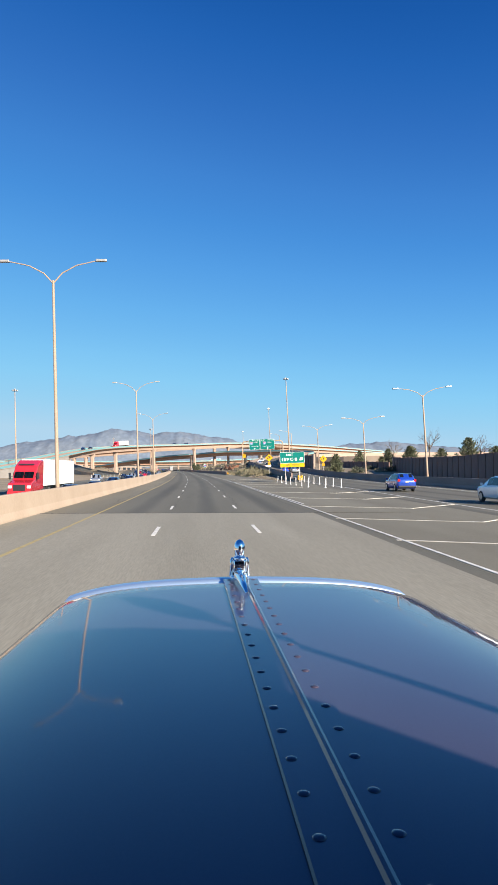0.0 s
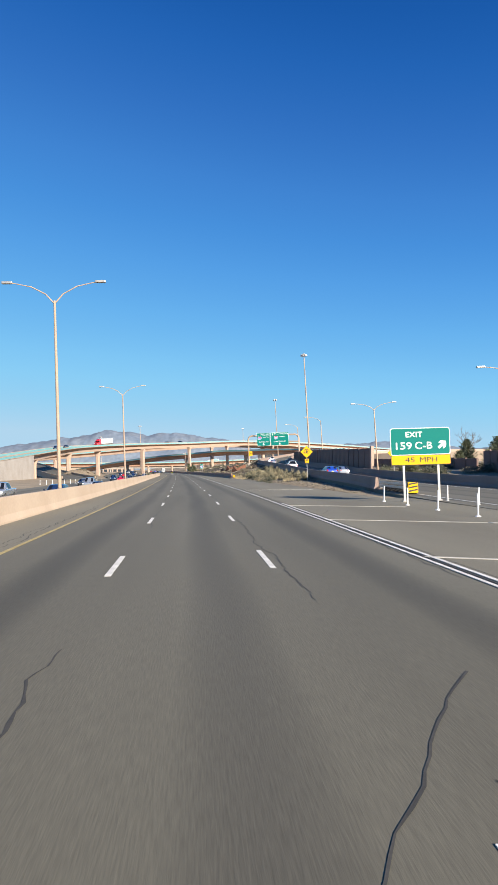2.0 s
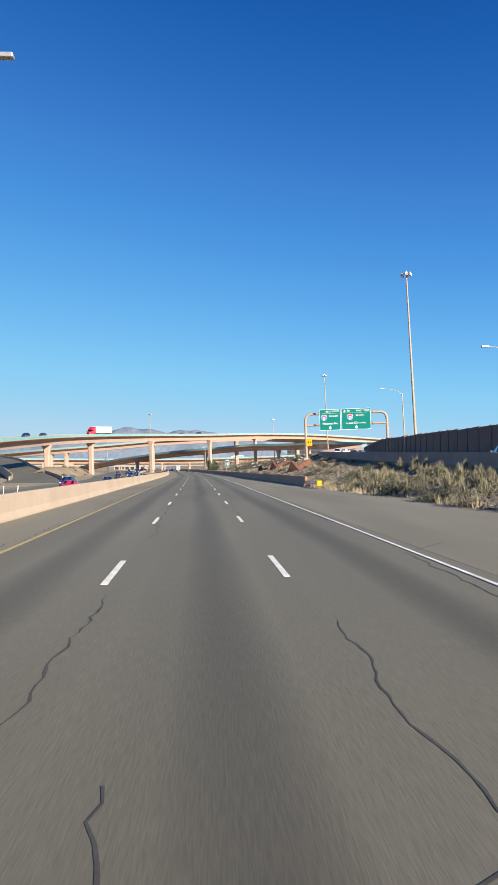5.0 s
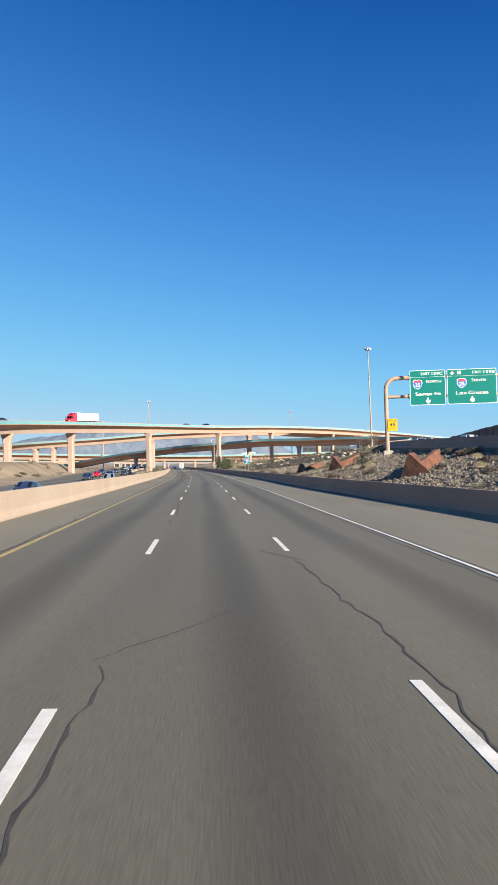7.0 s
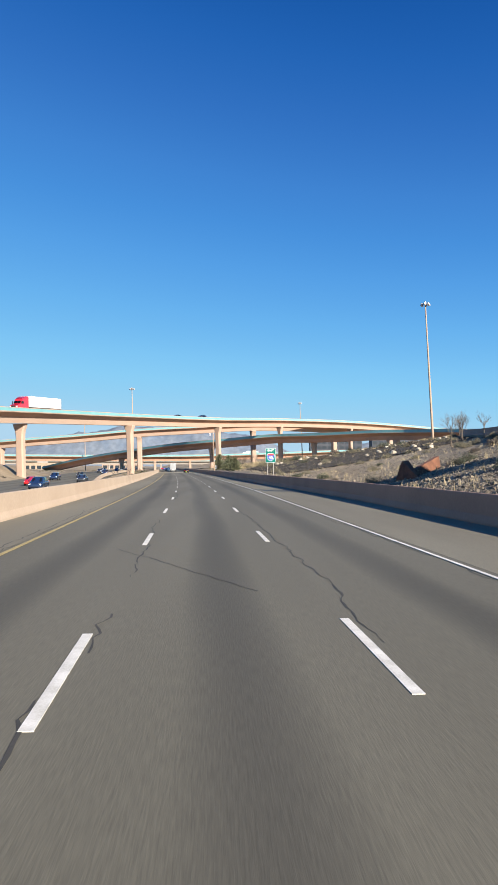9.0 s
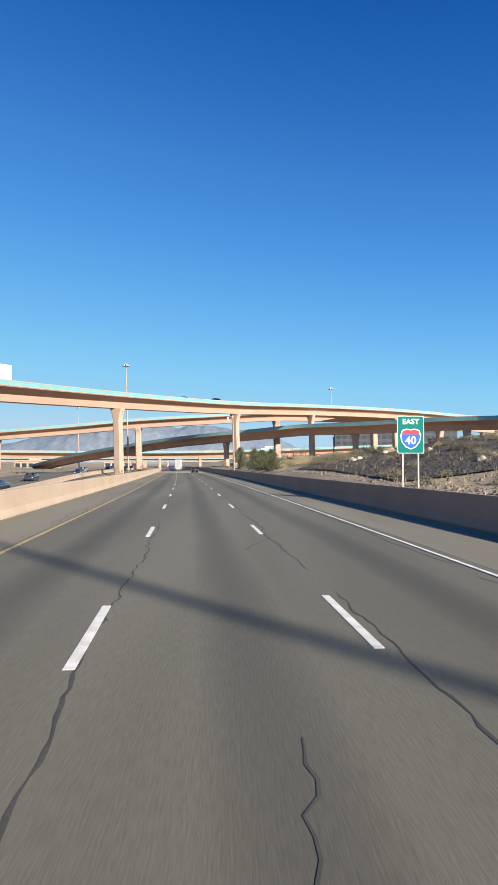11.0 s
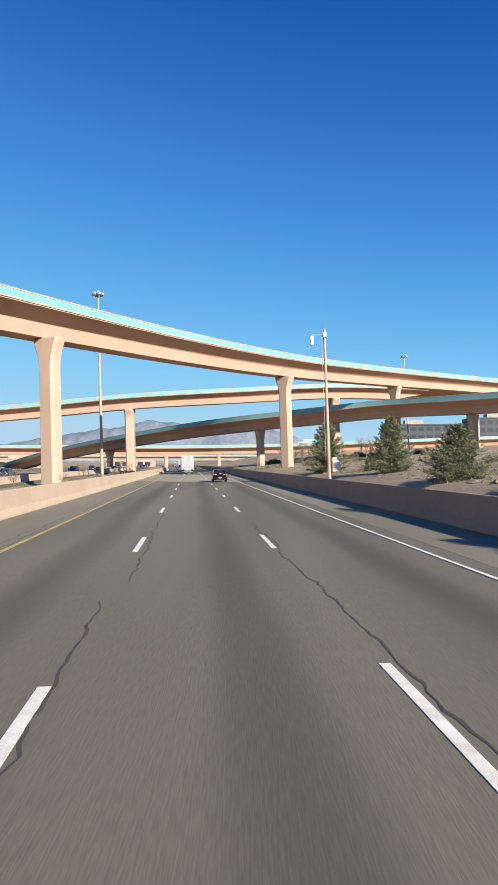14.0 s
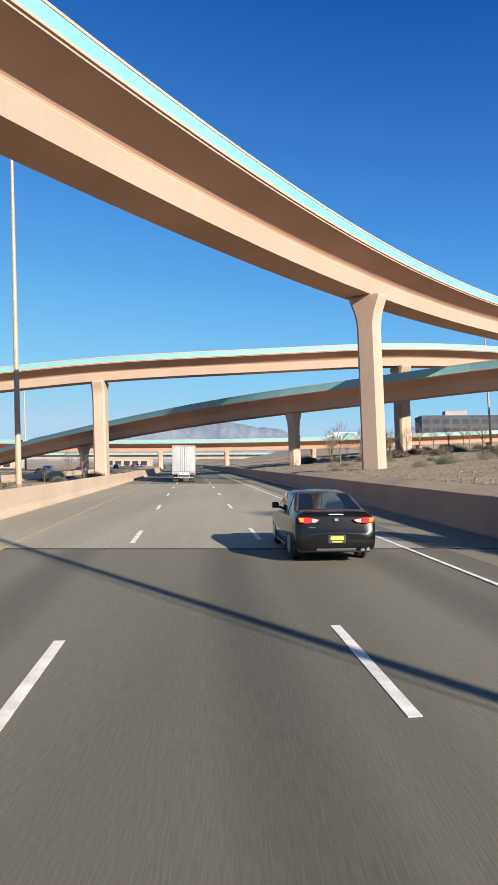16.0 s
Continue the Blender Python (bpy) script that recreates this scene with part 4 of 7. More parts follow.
# ---- chevrons and sealed cracks on the asphalt ----
def gore_lines():
    """Pale chevrons: each runs out from the edge line, a little towards the traffic, and bends back to the ramp."""
    for y in (10.5, 18.6, 27.0, 36.0, 46.5, 57.7, 75.0, 86.6, 97.4):
        x0 = 5.95 + shift(y)
        bend = 10.9 + 0.02 * y
        far = ramp_at(y)[0] - half(y) * 0.8
        pts = [(x0, y), (bend, y - 0.42 * (bend - x0)), (far, y - 0.42 * (bend - x0) + 0.95 * (far - bend))] if y < 70 else [(x0, y), (min(far, 12.0), y - 0.42 * (min(far, 12.0) - x0))]
        bm = bmesh.new()
        lo = [bm.verts.new((a, b, 0.02)) for a, b in pts]
        hi = [bm.verts.new((a, b + 0.12, 0.02)) for a, b in pts]
        lo2 = [bm.verts.new((a, b, -0.01)) for a, b in pts]
        hi2 = [bm.verts.new((a, b + 0.12, -0.01)) for a, b in pts]
        for k in range(len(pts) - 1):
            bm.faces.new((lo[k], lo[k + 1], hi[k + 1], hi[k]))
            bm.faces.new((lo[k], lo2[k], lo2[k + 1], lo[k + 1]))
            bm.faces.new((hi[k], hi[k + 1], hi2[k + 1], hi2[k]))
            bm.faces.new((lo2[k], hi2[k], hi2[k + 1], lo2[k + 1]))
        tagged(part("gore_chevron", bm, FADED_LINE), "faded white chevron line across the gore", "road marking", "gore chevrons", "structure")


gore_lines()
ribbon("ramp_left_line", lambda y: ramp_at(y)[0] - half(y) * 0.77, lambda y: ramp_at(y)[0] - half(y) * 0.77 + 0.14, lambda y: ramp_at(y)[1] + 0.006, WHITE_LINE, -60, 450, "white painted edge line of the ramp", "road marking", thick=0.01)
ribbon("ramp_right_line", lambda y: ramp_at(y)[0] + half(y) * 0.52, lambda y: ramp_at(y)[0] + half(y) * 0.52 + 0.14, lambda y: ramp_at(y)[1] + 0.006, WHITE_LINE, -60, 450, "white painted edge line of the ramp", "road marking", thick=0.01)


def cracks():
    rnd = random.Random(4)
    bm = bmesh.new()

    def wander(x, y, dx, dy, n, w, step=0.22, wild=0.4):
        pts = []
        for _ in range(n):
            pts.append((x, y))
            a = rnd.gauss(0, wild)
            x += (dx + a * dy * 0.6) * step
            y += (dy + a * dx * 0.6) * step
        prev = None
        for i, (px, py) in enumerate(pts):
            qx, qy = pts[min(i + 1, n - 1)]
            rx, ry = pts[max(i - 1, 0)]
            tx, ty = qx - rx, qy - ry
            l = math.hypot(tx, ty) or 1
            ww = w * rnd.uniform(0.5, 1.3)
            a = bm.verts.new((px - ty / l * ww, py + tx / l * ww, 0.0045))
            b = bm.verts.new((px + ty / l * ww, py - tx / l * ww, 0.0045))
            if prev:
                bm.faces.new((prev[0], prev[1], b, a))
            prev = (a, b)

    def seam(off, y0, y1, w):
        """A crack that keeps to a lane line."""
        x, prev, y = 0.0, None, y0
        while y < y1:
            x = x * 0.93 + rnd.gauss(0, 0.035)
            ww = w * rnd.uniform(0.35, 1.4) * min(1, (y - y0) / 1.5 + 0.2, (y1 - y) / 1.5 + 0.2)
            c = cx(y) + shift(y) + off + x
            a, b = bm.verts.new((c - ww, y, 0.0045)), bm.verts.new((c + ww, y + 0.03, 0.0045))
            if prev:
                bm.faces.new((prev[0], prev[1], b, a))
            prev = (a, b)
            y += 0.22

    for off in (-1.38, 2.15, -5.08, 5.52, -5.3):
        y = 33.0 + rnd.uniform(0, 6)
        while y < 640:
            l = rnd.uniform(9, 34)
            if not (480 < y + l and y < 546):
                seam(off + rnd.gauss(0, 0.05), y, y + l, 0.017)
                if rnd.random() < 0.6:
                    wander(cx(y + l) + off, y + l, rnd.gauss(0, 0.35), 1, rnd.randint(8, 20), 0.015, wild=0.5)
            y += l + rnd.uniform(1, 16)
    y = 40
    while y < 480:
        wander(cx(y) + rnd.uniform(-4.5, 5.2), y, rnd.gauss(0, 0.3), 1, rnd.randint(14, 40), 0.013, wild=0.5)
        if rnd.random() < 0.4:
            wander(cx(y) + rnd.uniform(-4, 5), y + rnd.uniform(0, 8), rnd.choice((-1, 1)), rnd.gauss(0, 0.25), rnd.randint(6, 12), 0.013)
        y += rnd.uniform(14, 30)
    tagged(part("crack_sealant", bm, TAR), "dark tar lines sealing wandering cracks in the asphalt", "crack sealant", kind="stuff")
    for yy in (30.6, 495.9, 545.1):
        bm = bmesh.new()
        box(bm, cx(yy) - 7.6, cx(yy) + 10.4, yy - 0.07, yy + 0.07, -0.01, 0.016)
        tagged(part("expansion_joint", bm, TAR), "dark expansion joint across the carriageway", "road joint", kind="structure")


cracks()

# ---- vehicles ----
def wheel_parts(root, x, y, r=0.33, w=0.22, name="wheel", rim=ALLOY):
    s = 1 if x > 0 else -1
    bm = bmesh.new()
    tube(bm, [(x - w / 2, y, r), (x - w / 2 + 0.03, y, r), (x + w / 2 - 0.03, y, r), (x + w / 2, y, r)], [r * 0.9, r, r, r * 0.9], 20)
    t = part(name, bm, RUBBER, root)
    bm = bmesh.new()
    tube(bm, [(x + s * (w / 2 - 0.05), y, r), (x + s * (w / 2 + 0.004), y, r)], [r * 0.66, r * 0.62], 16)
    part("rim", bm, rim, t)
    bm = bmesh.new()
    for k in range(5):
        a = 2 * math.pi * k / 5
        box(bm, s * (w / 2 - 0.01) - 0.012, s * (w / 2 - 0.01) + 0.03, -0.03, 0.03, 0.04, r * 0.6, m=Matrix.Translation((x, y, r)) @ Matrix.Rotation(a, 4, "X"))
    part("spoke_star", bm, DARK_PLASTIC, t)
    return t


def ring_of(st):
    """The cross-section of a car at a station, from the right sill over the roof to the left sill."""
    y, w, zb, zs, zt, wr = st
    half_ring = [(w * 0.86, zb), (w * 0.97, zb + 0.08), (w, zb + (zs - zb) * 0.5), (w * 0.985, zs - 0.06), (w * 0.93, zs), (wr + (w * 0.93 - wr) * 0.06, zt - (zt - zs) * 0.10), (wr * 0.82, zt), (0, zt + 0.025)]
    return [(x, y, z) for x, z in half_ring] + [(-x, y, z) for x, z in half_ring[-2::-1]]


def make_car(name, m, st, paint, glass, tails, heads, wheels, label, category, group="", wheel_r=0.33, extras=None):
    """A car built from stations along its length; glass lists the stations between which each pane lies."""
    root = empty(name, m, label, category, group)
    bm = bmesh.new()
    rings = [[bm.verts.new(p) for p in ring_of(s)] for s in st]
    n = len(rings[0])
    for a, b in zip(rings, rings[1:]):
        for k in range(n - 1):
            bm.faces.new((a[k], a[k + 1], b[k + 1], b[k]))
        bm.faces.new((a[n - 1], a[0], b[0], b[n - 1]))
    bm.faces.new(rings[0])
    bm.faces.new(rings[-1][::-1])
    body = part("body", bm, paint, root, smooth=True)
    mod = body.modifiers.new("edges", "BEVEL")
    mod.width, mod.segments, mod.limit_method, mod.angle_limit = 0.025, 2, "ANGLE", radians(28)

    def pane(nm, corners, lift=0.012):
        """Four corners of a pane, drawn in a little and lifted off the body."""
        c = [Vector(p) for p in corners]
        mid = sum(c, Vector()) / 4
        nrm = (c[1] - c[0]).cross(c[3] - c[0]).normalized()
        if nrm.dot(mid - Vector((0, mid.y, 0.7))) < 0 and abs(nrm.x) + nrm.z > 0.1:
            nrm = -nrm
        q = bmesh.new()
        f = [q.verts.new(mid + (p - mid) * 0.93 + nrm * lift) for p in c]
        b = [q.verts.new(mid + (p - mid) * 0.95 - nrm * 0.01) for p in c]
        q.faces.new(f)
        q.faces.new(b[::-1])
        for k in range(4):
            q.faces.new((f[k], f[(k + 1) % 4], b[(k + 1) % 4], b[k]))
        part(nm, q, DARK_GLASS, root, "dark tinted glass")

    R = [ring_of(s) for s in st]
    for nm, i, j in glass:
        if nm in ("rear_window", "windscreen"):
            pane(nm, tuple((q[0] * 1.12, q[1], q[2]) for q in (R[i][6], R[i][8], R[j][8], R[j][6])), 0.03)
        else:
            pane(nm, (R[i][4], R[j][4], R[j][5], R[i][5]))
            pane(nm, (R[i][10], R[j][10], R[j][9], R[i][9]))
    for x, y in wheels:
        wheel_parts(root, x, y, wheel_r)
        bm = bmesh.new()
        s = 1 if x > 0 else -1
        tube(bm, [(x + s * 0.02, y, wheel_r + 0.01), (x + s * 0.06, y, wheel_r + 0.01)], wheel_r * 1.16, 18)
        part("wheel_arch", bm, DARK_PLASTIC, root)
    for nm, mt, x0, x1, y0, y1, z0, z1 in tails + heads:
        for s in (-1, 1):
            bm = bmesh.new()
            a, b = sorted((x0 * s, x1 * s))
            box(bm, a, b, y0, y1, z0, z1, bevel=0.02)
            part(nm, bm, mt, root)
    for nm, mt, x0, x1, y0, y1, z0, z1 in extras or []:
        bm = bmesh.new()
        box(bm, x0, x1, y0, y1, z0, z1, bevel=min(0.13 if "bumper" in nm else 0.02, (y1 - y0) * 0.3, (z1 - z0) * 0.3))
        part(nm, bm, mt, root)
    for s in (-1, 1):
        bm = bmesh.new()
        ym = st[6][0] + 0.55 if len(st) > 7 else 3
        box(bm, s * (st[5][1] + 0.06) - 0.09, s * (st[5][1] + 0.06) + 0.09, ym - 0.05, ym + 0.05, st[5][3] + 0.02, st[5][3] + 0.17, bevel=0.03)
        box(bm, s * (st[5][1] - 0.08) - 0.10, s * (st[5][1] - 0.08) + 0.10, ym - 0.02, ym + 0.02, st[5][3] + 0.02, st[5][3] + 0.07)
        part("mirror", bm, paint, root)
    return root


SEDAN = [(-0.06, .72, .36, .60, .64, .56), (0.0, .85, .28, .70, .74, .70), (0.05, .865, .26, .93, .99, .72), (0.14, .88, .22, 1.00, 1.07, .76), (0.72, .885, .20, 1.00, 1.10, .80), (1.45, .885, .20, .97, 1.42, .66), (2.3, .885, .20, .95, 1.47, .68), (2.85, .88, .20, .94, 1.42, .66), (3.55, .88, .20, .93, 1.0, .74), (4.2, .86, .22, .85, .89, .70), (4.48, .78, .28, .70, .75, .60), (4.57, .64, .36, .60, .64, .5)]
SUV = [(0.0, .78, .45, 1.0, 1.05, .62), (0.08, .90, .34, 1.10, 1.20, .70), (0.20, .93, .28, 1.14, 1.35, .70), (0.55, .94, .26, 1.13, 1.66, .66), (1.4, .94, .26, 1.12, 1.71, .66), (2.4, .94, .26, 1.10, 1.71, .66), (3.0, .94, .26, 1.08, 1.62, .66), (3.75, .93, .26, 1.05, 1.12, .74), (4.4, .90, .30, .98, 1.02, .72), (4.68, .80, .36, .78, .84, .64), (4.75, .66, .42, .66, .7, .52)]
PICKUP = [(0.0, .88, .62, 1.12, 1.16, .80), (0.06, .97, .50, 1.14, 1.19, .88), (0.9, .98, .46, 1.14, 1.19, .90), (1.95, .98, .44, 1.14, 1.19, .90), (2.12, .98, .44, 1.14, 1.80, .66), (2.9, .98, .44, 1.13, 1.86, .68), (3.6, .98, .44, 1.12, 1.80, .68), (4.3, .98, .44, 1.10, 1.16, .80), (5.2, .96, .46, 1.06, 1.11, .80), (5.55, .90, .50, .92, .96, .74), (5.65, .76, .54, .80, .84, .62)]
G_SEDAN = [("rear_window", 4, 5), ("side_window", 5, 6), ("side_window", 6, 7), ("windscreen", 7, 8)]
G_SUV = [("rear_window", 2, 3), ("side_window", 3, 4), ("side_window", 4, 5), ("side_window", 5, 6), ("windscreen", 6, 7)]
G_PICK = [("rear_window", 3, 4), ("side_window", 4, 5), ("side_window", 5, 6), ("windscreen", 6, 7)]
W_SEDAN, W_SUV, W_PICK = [(s * 0.765, y) for s in (-1, 1) for y in (0.98, 3.62)], [(s * 0.84, y) for s in (-1, 1) for y in (0.95, 3.8)], [(s * 0.87, y) for s in (-1, 1) for y in (1.15, 4.6)]
T_SEDAN = [("tail_light", RED_LENS, .44, .80, -0.005, 0.2, .86, .98)]
H_SEDAN = [("headlight", CLEAR_LENS, .46, .76, 4.36, 4.50, .60, .74)]
T_SUV = [("tail_light", RED_LENS, .66, .90, -0.005, 0.2, .95, 1.2)]
H_SUV = [("headlight", CLEAR_LENS, .5, .8, 4.55, 4.70, .72, .86)]
T_PICK = [("tail_light", RED_LENS, .80, .955, -0.01, 0.15, .72, 1.08)]
H_PICK = [("headlight", CLEAR_LENS, .6, .92, 5.45, 5.6, .74, .94)]


def heading(y):
    return -math.degrees(math.atan(cx(y + 1) - cx(y)))


# the black saloon ahead in the right-hand lane
y0 = 493.5
sedan = make_car("black_sedan", pose(cx(y0) + 2.67, y0, 0.012, 0, 0, heading(y0)), SEDAN, BLACK_PAINT, G_SEDAN,
                 [("reflector", RED_LENS, .46, .68, -0.012, 0.1, .545, .59)], H_SEDAN, W_SEDAN,
                 "glossy black sedan with tinted glass and a yellow dealer plate", "car", wheel_r=0.325,
                 extras=[("plate_frame", DARK_PLASTIC, -.19, .19, -0.075, -0.05, .44, .62), ("plate_bar", BARS_YELLOW, -.14, .14, -0.082, -0.074, .52, .585), ("plate_bar", BARS_YELLOW, -.11, .11, -0.082, -0.074, .465, .49), ("spoiler", BLACK_PAINT, -.70, .70, 0.09, 0.22, 1.075, 1.10), ("brake_light", CLEAR_LENS, -.16, .16, 0.012, 0.03, 1.035, 1.055), ("boot_seam", DARK_PLASTIC, -.62, .62, -0.01, 0.05, .71, .72), ("emblem", CHROME, -.045, .045, -0.012, 0.0, .90, .965), ("model_badge", CHROME, -.60, -.44, -0.006, 0.02, .77, .785), ("exhaust_tip", CHROME, .50, .60, -0.09, 0.1, .27, .34), ("exhaust_tip", CHROME, .62, .72, -0.09, 0.1, .27, .34), ("sill", DARK_PLASTIC, -.885, -.84, 1.5, 3.1, .18, .26), ("antenna", DARK_PLASTIC, -.008, .008, 1.5, 1.52, 1.44, 1.58), ("diffuser", DARK_PLASTIC, -.45, .42, -0.065, 0.1, .27, .335)])

for s in (-1, 1):
    housing = part("tail_light", poly_bm([(s * x, z) for x, z in ((0.36, 0.935), (0.44, 0.875), (0.66, 0.86), (0.80, 0.885), (0.83, 0.985), (0.62, 0.985), (0.48, 0.965))], 0.05, 0.075), RED_LENS, sedan, "swept red tail light with amber and clear lenses")
    part("turn_signal", poly_bm([(s * x, z) for x, z in ((0.70, 0.885), (0.785, 0.90), (0.815, 0.975), (0.71, 0.975))], -0.0252, 0.006), AMBER_LENS, housing)
    part("reverse_light", poly_bm([(s * x, z) for x, z in ((0.385, 0.93), (0.45, 0.888), (0.53, 0.882), (0.52, 0.955))], -0.0252, 0.006), CLEAR_LENS, housing)

blue = make_car("blue_suv", pose(19.7, 58.5, 0.0, 0, 0, -1.5), SUV, BLUE_PAINT, G_SUV, T_SUV, H_SUV, W_SUV, "bright blue suv with dark windows driving on the ramp", "car", wheel_r=0.37,
                extras=[("rear_bumper", DARK_PLASTIC, -.85, .85, -0.05, 0.2, .38, .58), ("plate_bar", PLATE_BLUE, -.16, .16, -0.015, 0.05, .88, .98), ("roof_rail", STEEL, -.62, -.58, .7, 2.6, 1.70, 1.76), ("roof_rail", STEEL, .58, .62, .7, 2.6, 1.70, 1.76)])
pickup = make_car("white_pickup", pose(21.3, 195, ramp_at(195)[1], 2.0, 0, -2.4), PICKUP, WHITE_PAINT, G_PICK, T_PICK, H_PICK, W_PICK, "white pickup truck with a chrome bumper on the ramp", "pickup", wheel_r=0.39,
                  extras=[("rear_bumper", CHROME, -.92, .92, -0.16, 0.05, .50, .68), ("bed_liner", DARK_PLASTIC, -.80, .80, .12, 1.85, 1.19, 1.222), ("tailgate_handle", DARK_PLASTIC, -.12, .12, -0.012, 0.02, .98, 1.05), ("plate_bar", PLATE_BLUE, -.15, .15, -0.168, -0.1, .55, .65)])


def plain_car(kind, paint, m, label, group):
    if kind == "suv":
        return make_car("suv", m, SUV, paint, G_SUV, T_SUV, H_SUV, W_SUV, label, "car", group, 0.37)
    if kind == "pickup":
        return make_car("pickup", m, PICKUP, paint, G_PICK, T_PICK, H_PICK, W_PICK, label, "pickup", group, 0.39)
    return make_car("sedan", m, SEDAN, paint, G_SEDAN, T_SEDAN, H_SEDAN, W_SEDAN, label, "car", group, 0.325)


def on_ramp(off, y):
    return pose(ramp_at(y)[0] + off, y, ramp_at(y)[1], math.degrees(math.atan(ramp_at(y + 1)[1] - ramp_at(y)[1])), 0, -math.degrees(math.atan(ramp_at(y + 1)[0] - ramp_at(y)[0])))


silver = plain_car("sedan", SILVER_PAINT, on_ramp(1.2, 165), "silver sedan driving up the exit ramp", "ramp traffic")
white = plain_car("suv", WHITE_PAINT, on_ramp(-2.2, 286), "white suv driving up the exit ramp", "ramp traffic")
copy_thing(blue, pose(21.7, 158, ramp_at(158)[1], 1.4, 0, 0))
copy_thing(white, pose(19.4, 36.5, 0.0, 0, 0, -1.5))
copy_thing(silver, on_ramp(-2.0, 262))
copy_thing(pickup, on_ramp(-1.8, 318))


def oncoming(off, y):
    o = off - 11.0 * smooth(290, 455, y)
    return pose(cx(y) + o, y + 4.6, opposite_z(y), 0, 0, 180 + heading(y))


grey = plain_car("sedan", GREY_PAINT, oncoming(-13.0, 62), "dark grey sedan driving on the opposite carriageway", "oncoming traffic")
navy = plain_car("suv", NAVY_PAINT, oncoming(-13.2, 96), "dark blue suv driving on the opposite carriageway", "oncoming traffic")
red = plain_car("sedan", RED_PAINT, oncoming(-16.5, 232), "red sedan driving on the opposite carriageway", "oncoming traffic")
silv = plain_car("pickup", SILVER_PAINT, oncoming(-20.2, 128), "silver pickup driving on the opposite carriageway", "oncoming traffic")
for ob, spots in ((grey, ((-13.2, 78), (-13, 152), (-20, 186), (-16.5, 268), (-20, 331), (-13, 395), (-16.5, 438), (-20, 520), (-13, 575), (-16.5, 640), (-20, 700), (-13, 770), (-20, 850), (-13, 930))), (navy, ((-13.2, 122), (-20, 248), (-16.5, 352), (-20, 412), (-13, 470), (-16.5, 560), (-20, 610), (-16.5, 720), (-13, 830))), (red, ((-20, 372), (-13, 610), (-16.5, 880))), (silv, ((-16.5, 170), (-13.2, 300), (-16.5, 500), (-20, 660), (-20, 780)))):
    for o, y in spots:
        copy_thing(ob, oncoming(o, y))
# far traffic ahead on this side
ahead = lambda off, y: pose(cx(y) + off, y, 0, 0, 0, heading(y))
for ob, spots in ((grey, ((-3.2, 640), (3.9, 690), (0.2, 760), (-3.2, 870))), (blue, ((-3.2, 700),)), (silv, ((0.3, 660), (3.9, 800))), (white, ((-3.2, 590), (3.9, 905))), (red, ((0.3, 840),))):
    for o, y in spots:
        copy_thing(ob, ahead(o, y))


# ---- the grey box trailer ahead ----
ALU = surf("dull_aluminium", (0.36, 0.37, 0.385), (0.50, 0.51, 0.53), 0.9, 0.4, 0.05, metal=0.55, fine=14, stretch=(1, 1, 0.25))
ALU_DARK = surf("dirty_aluminium", (0.20, 0.20, 0.20), (0.32, 0.32, 0.32), 1.2, 0.5, 0.05, metal=0.4, fine=14)


def truck_wheel(root, x, y, r=0.5, w=0.28):
    bm = bmesh.new()
    tube(bm, [(x - w / 2, y, r), (x - w / 2 + 0.04, y, r), (x + w / 2 - 0.04, y, r), (x + w / 2, y, r)], [r * 0.88, r, r, r * 0.88], 22)
    t = part("wheel", bm, RUBBER, root)
    s = 1 if x > 0 else -1
    bm = bmesh.new()
    tube(bm, [(x + s * (w / 2 - 0.08), y, r), (x + s * (w / 2 + 0.005), y, r)], [r * 0.5, r * 0.58], 18)
    part("rim", bm, ALLOY, t)


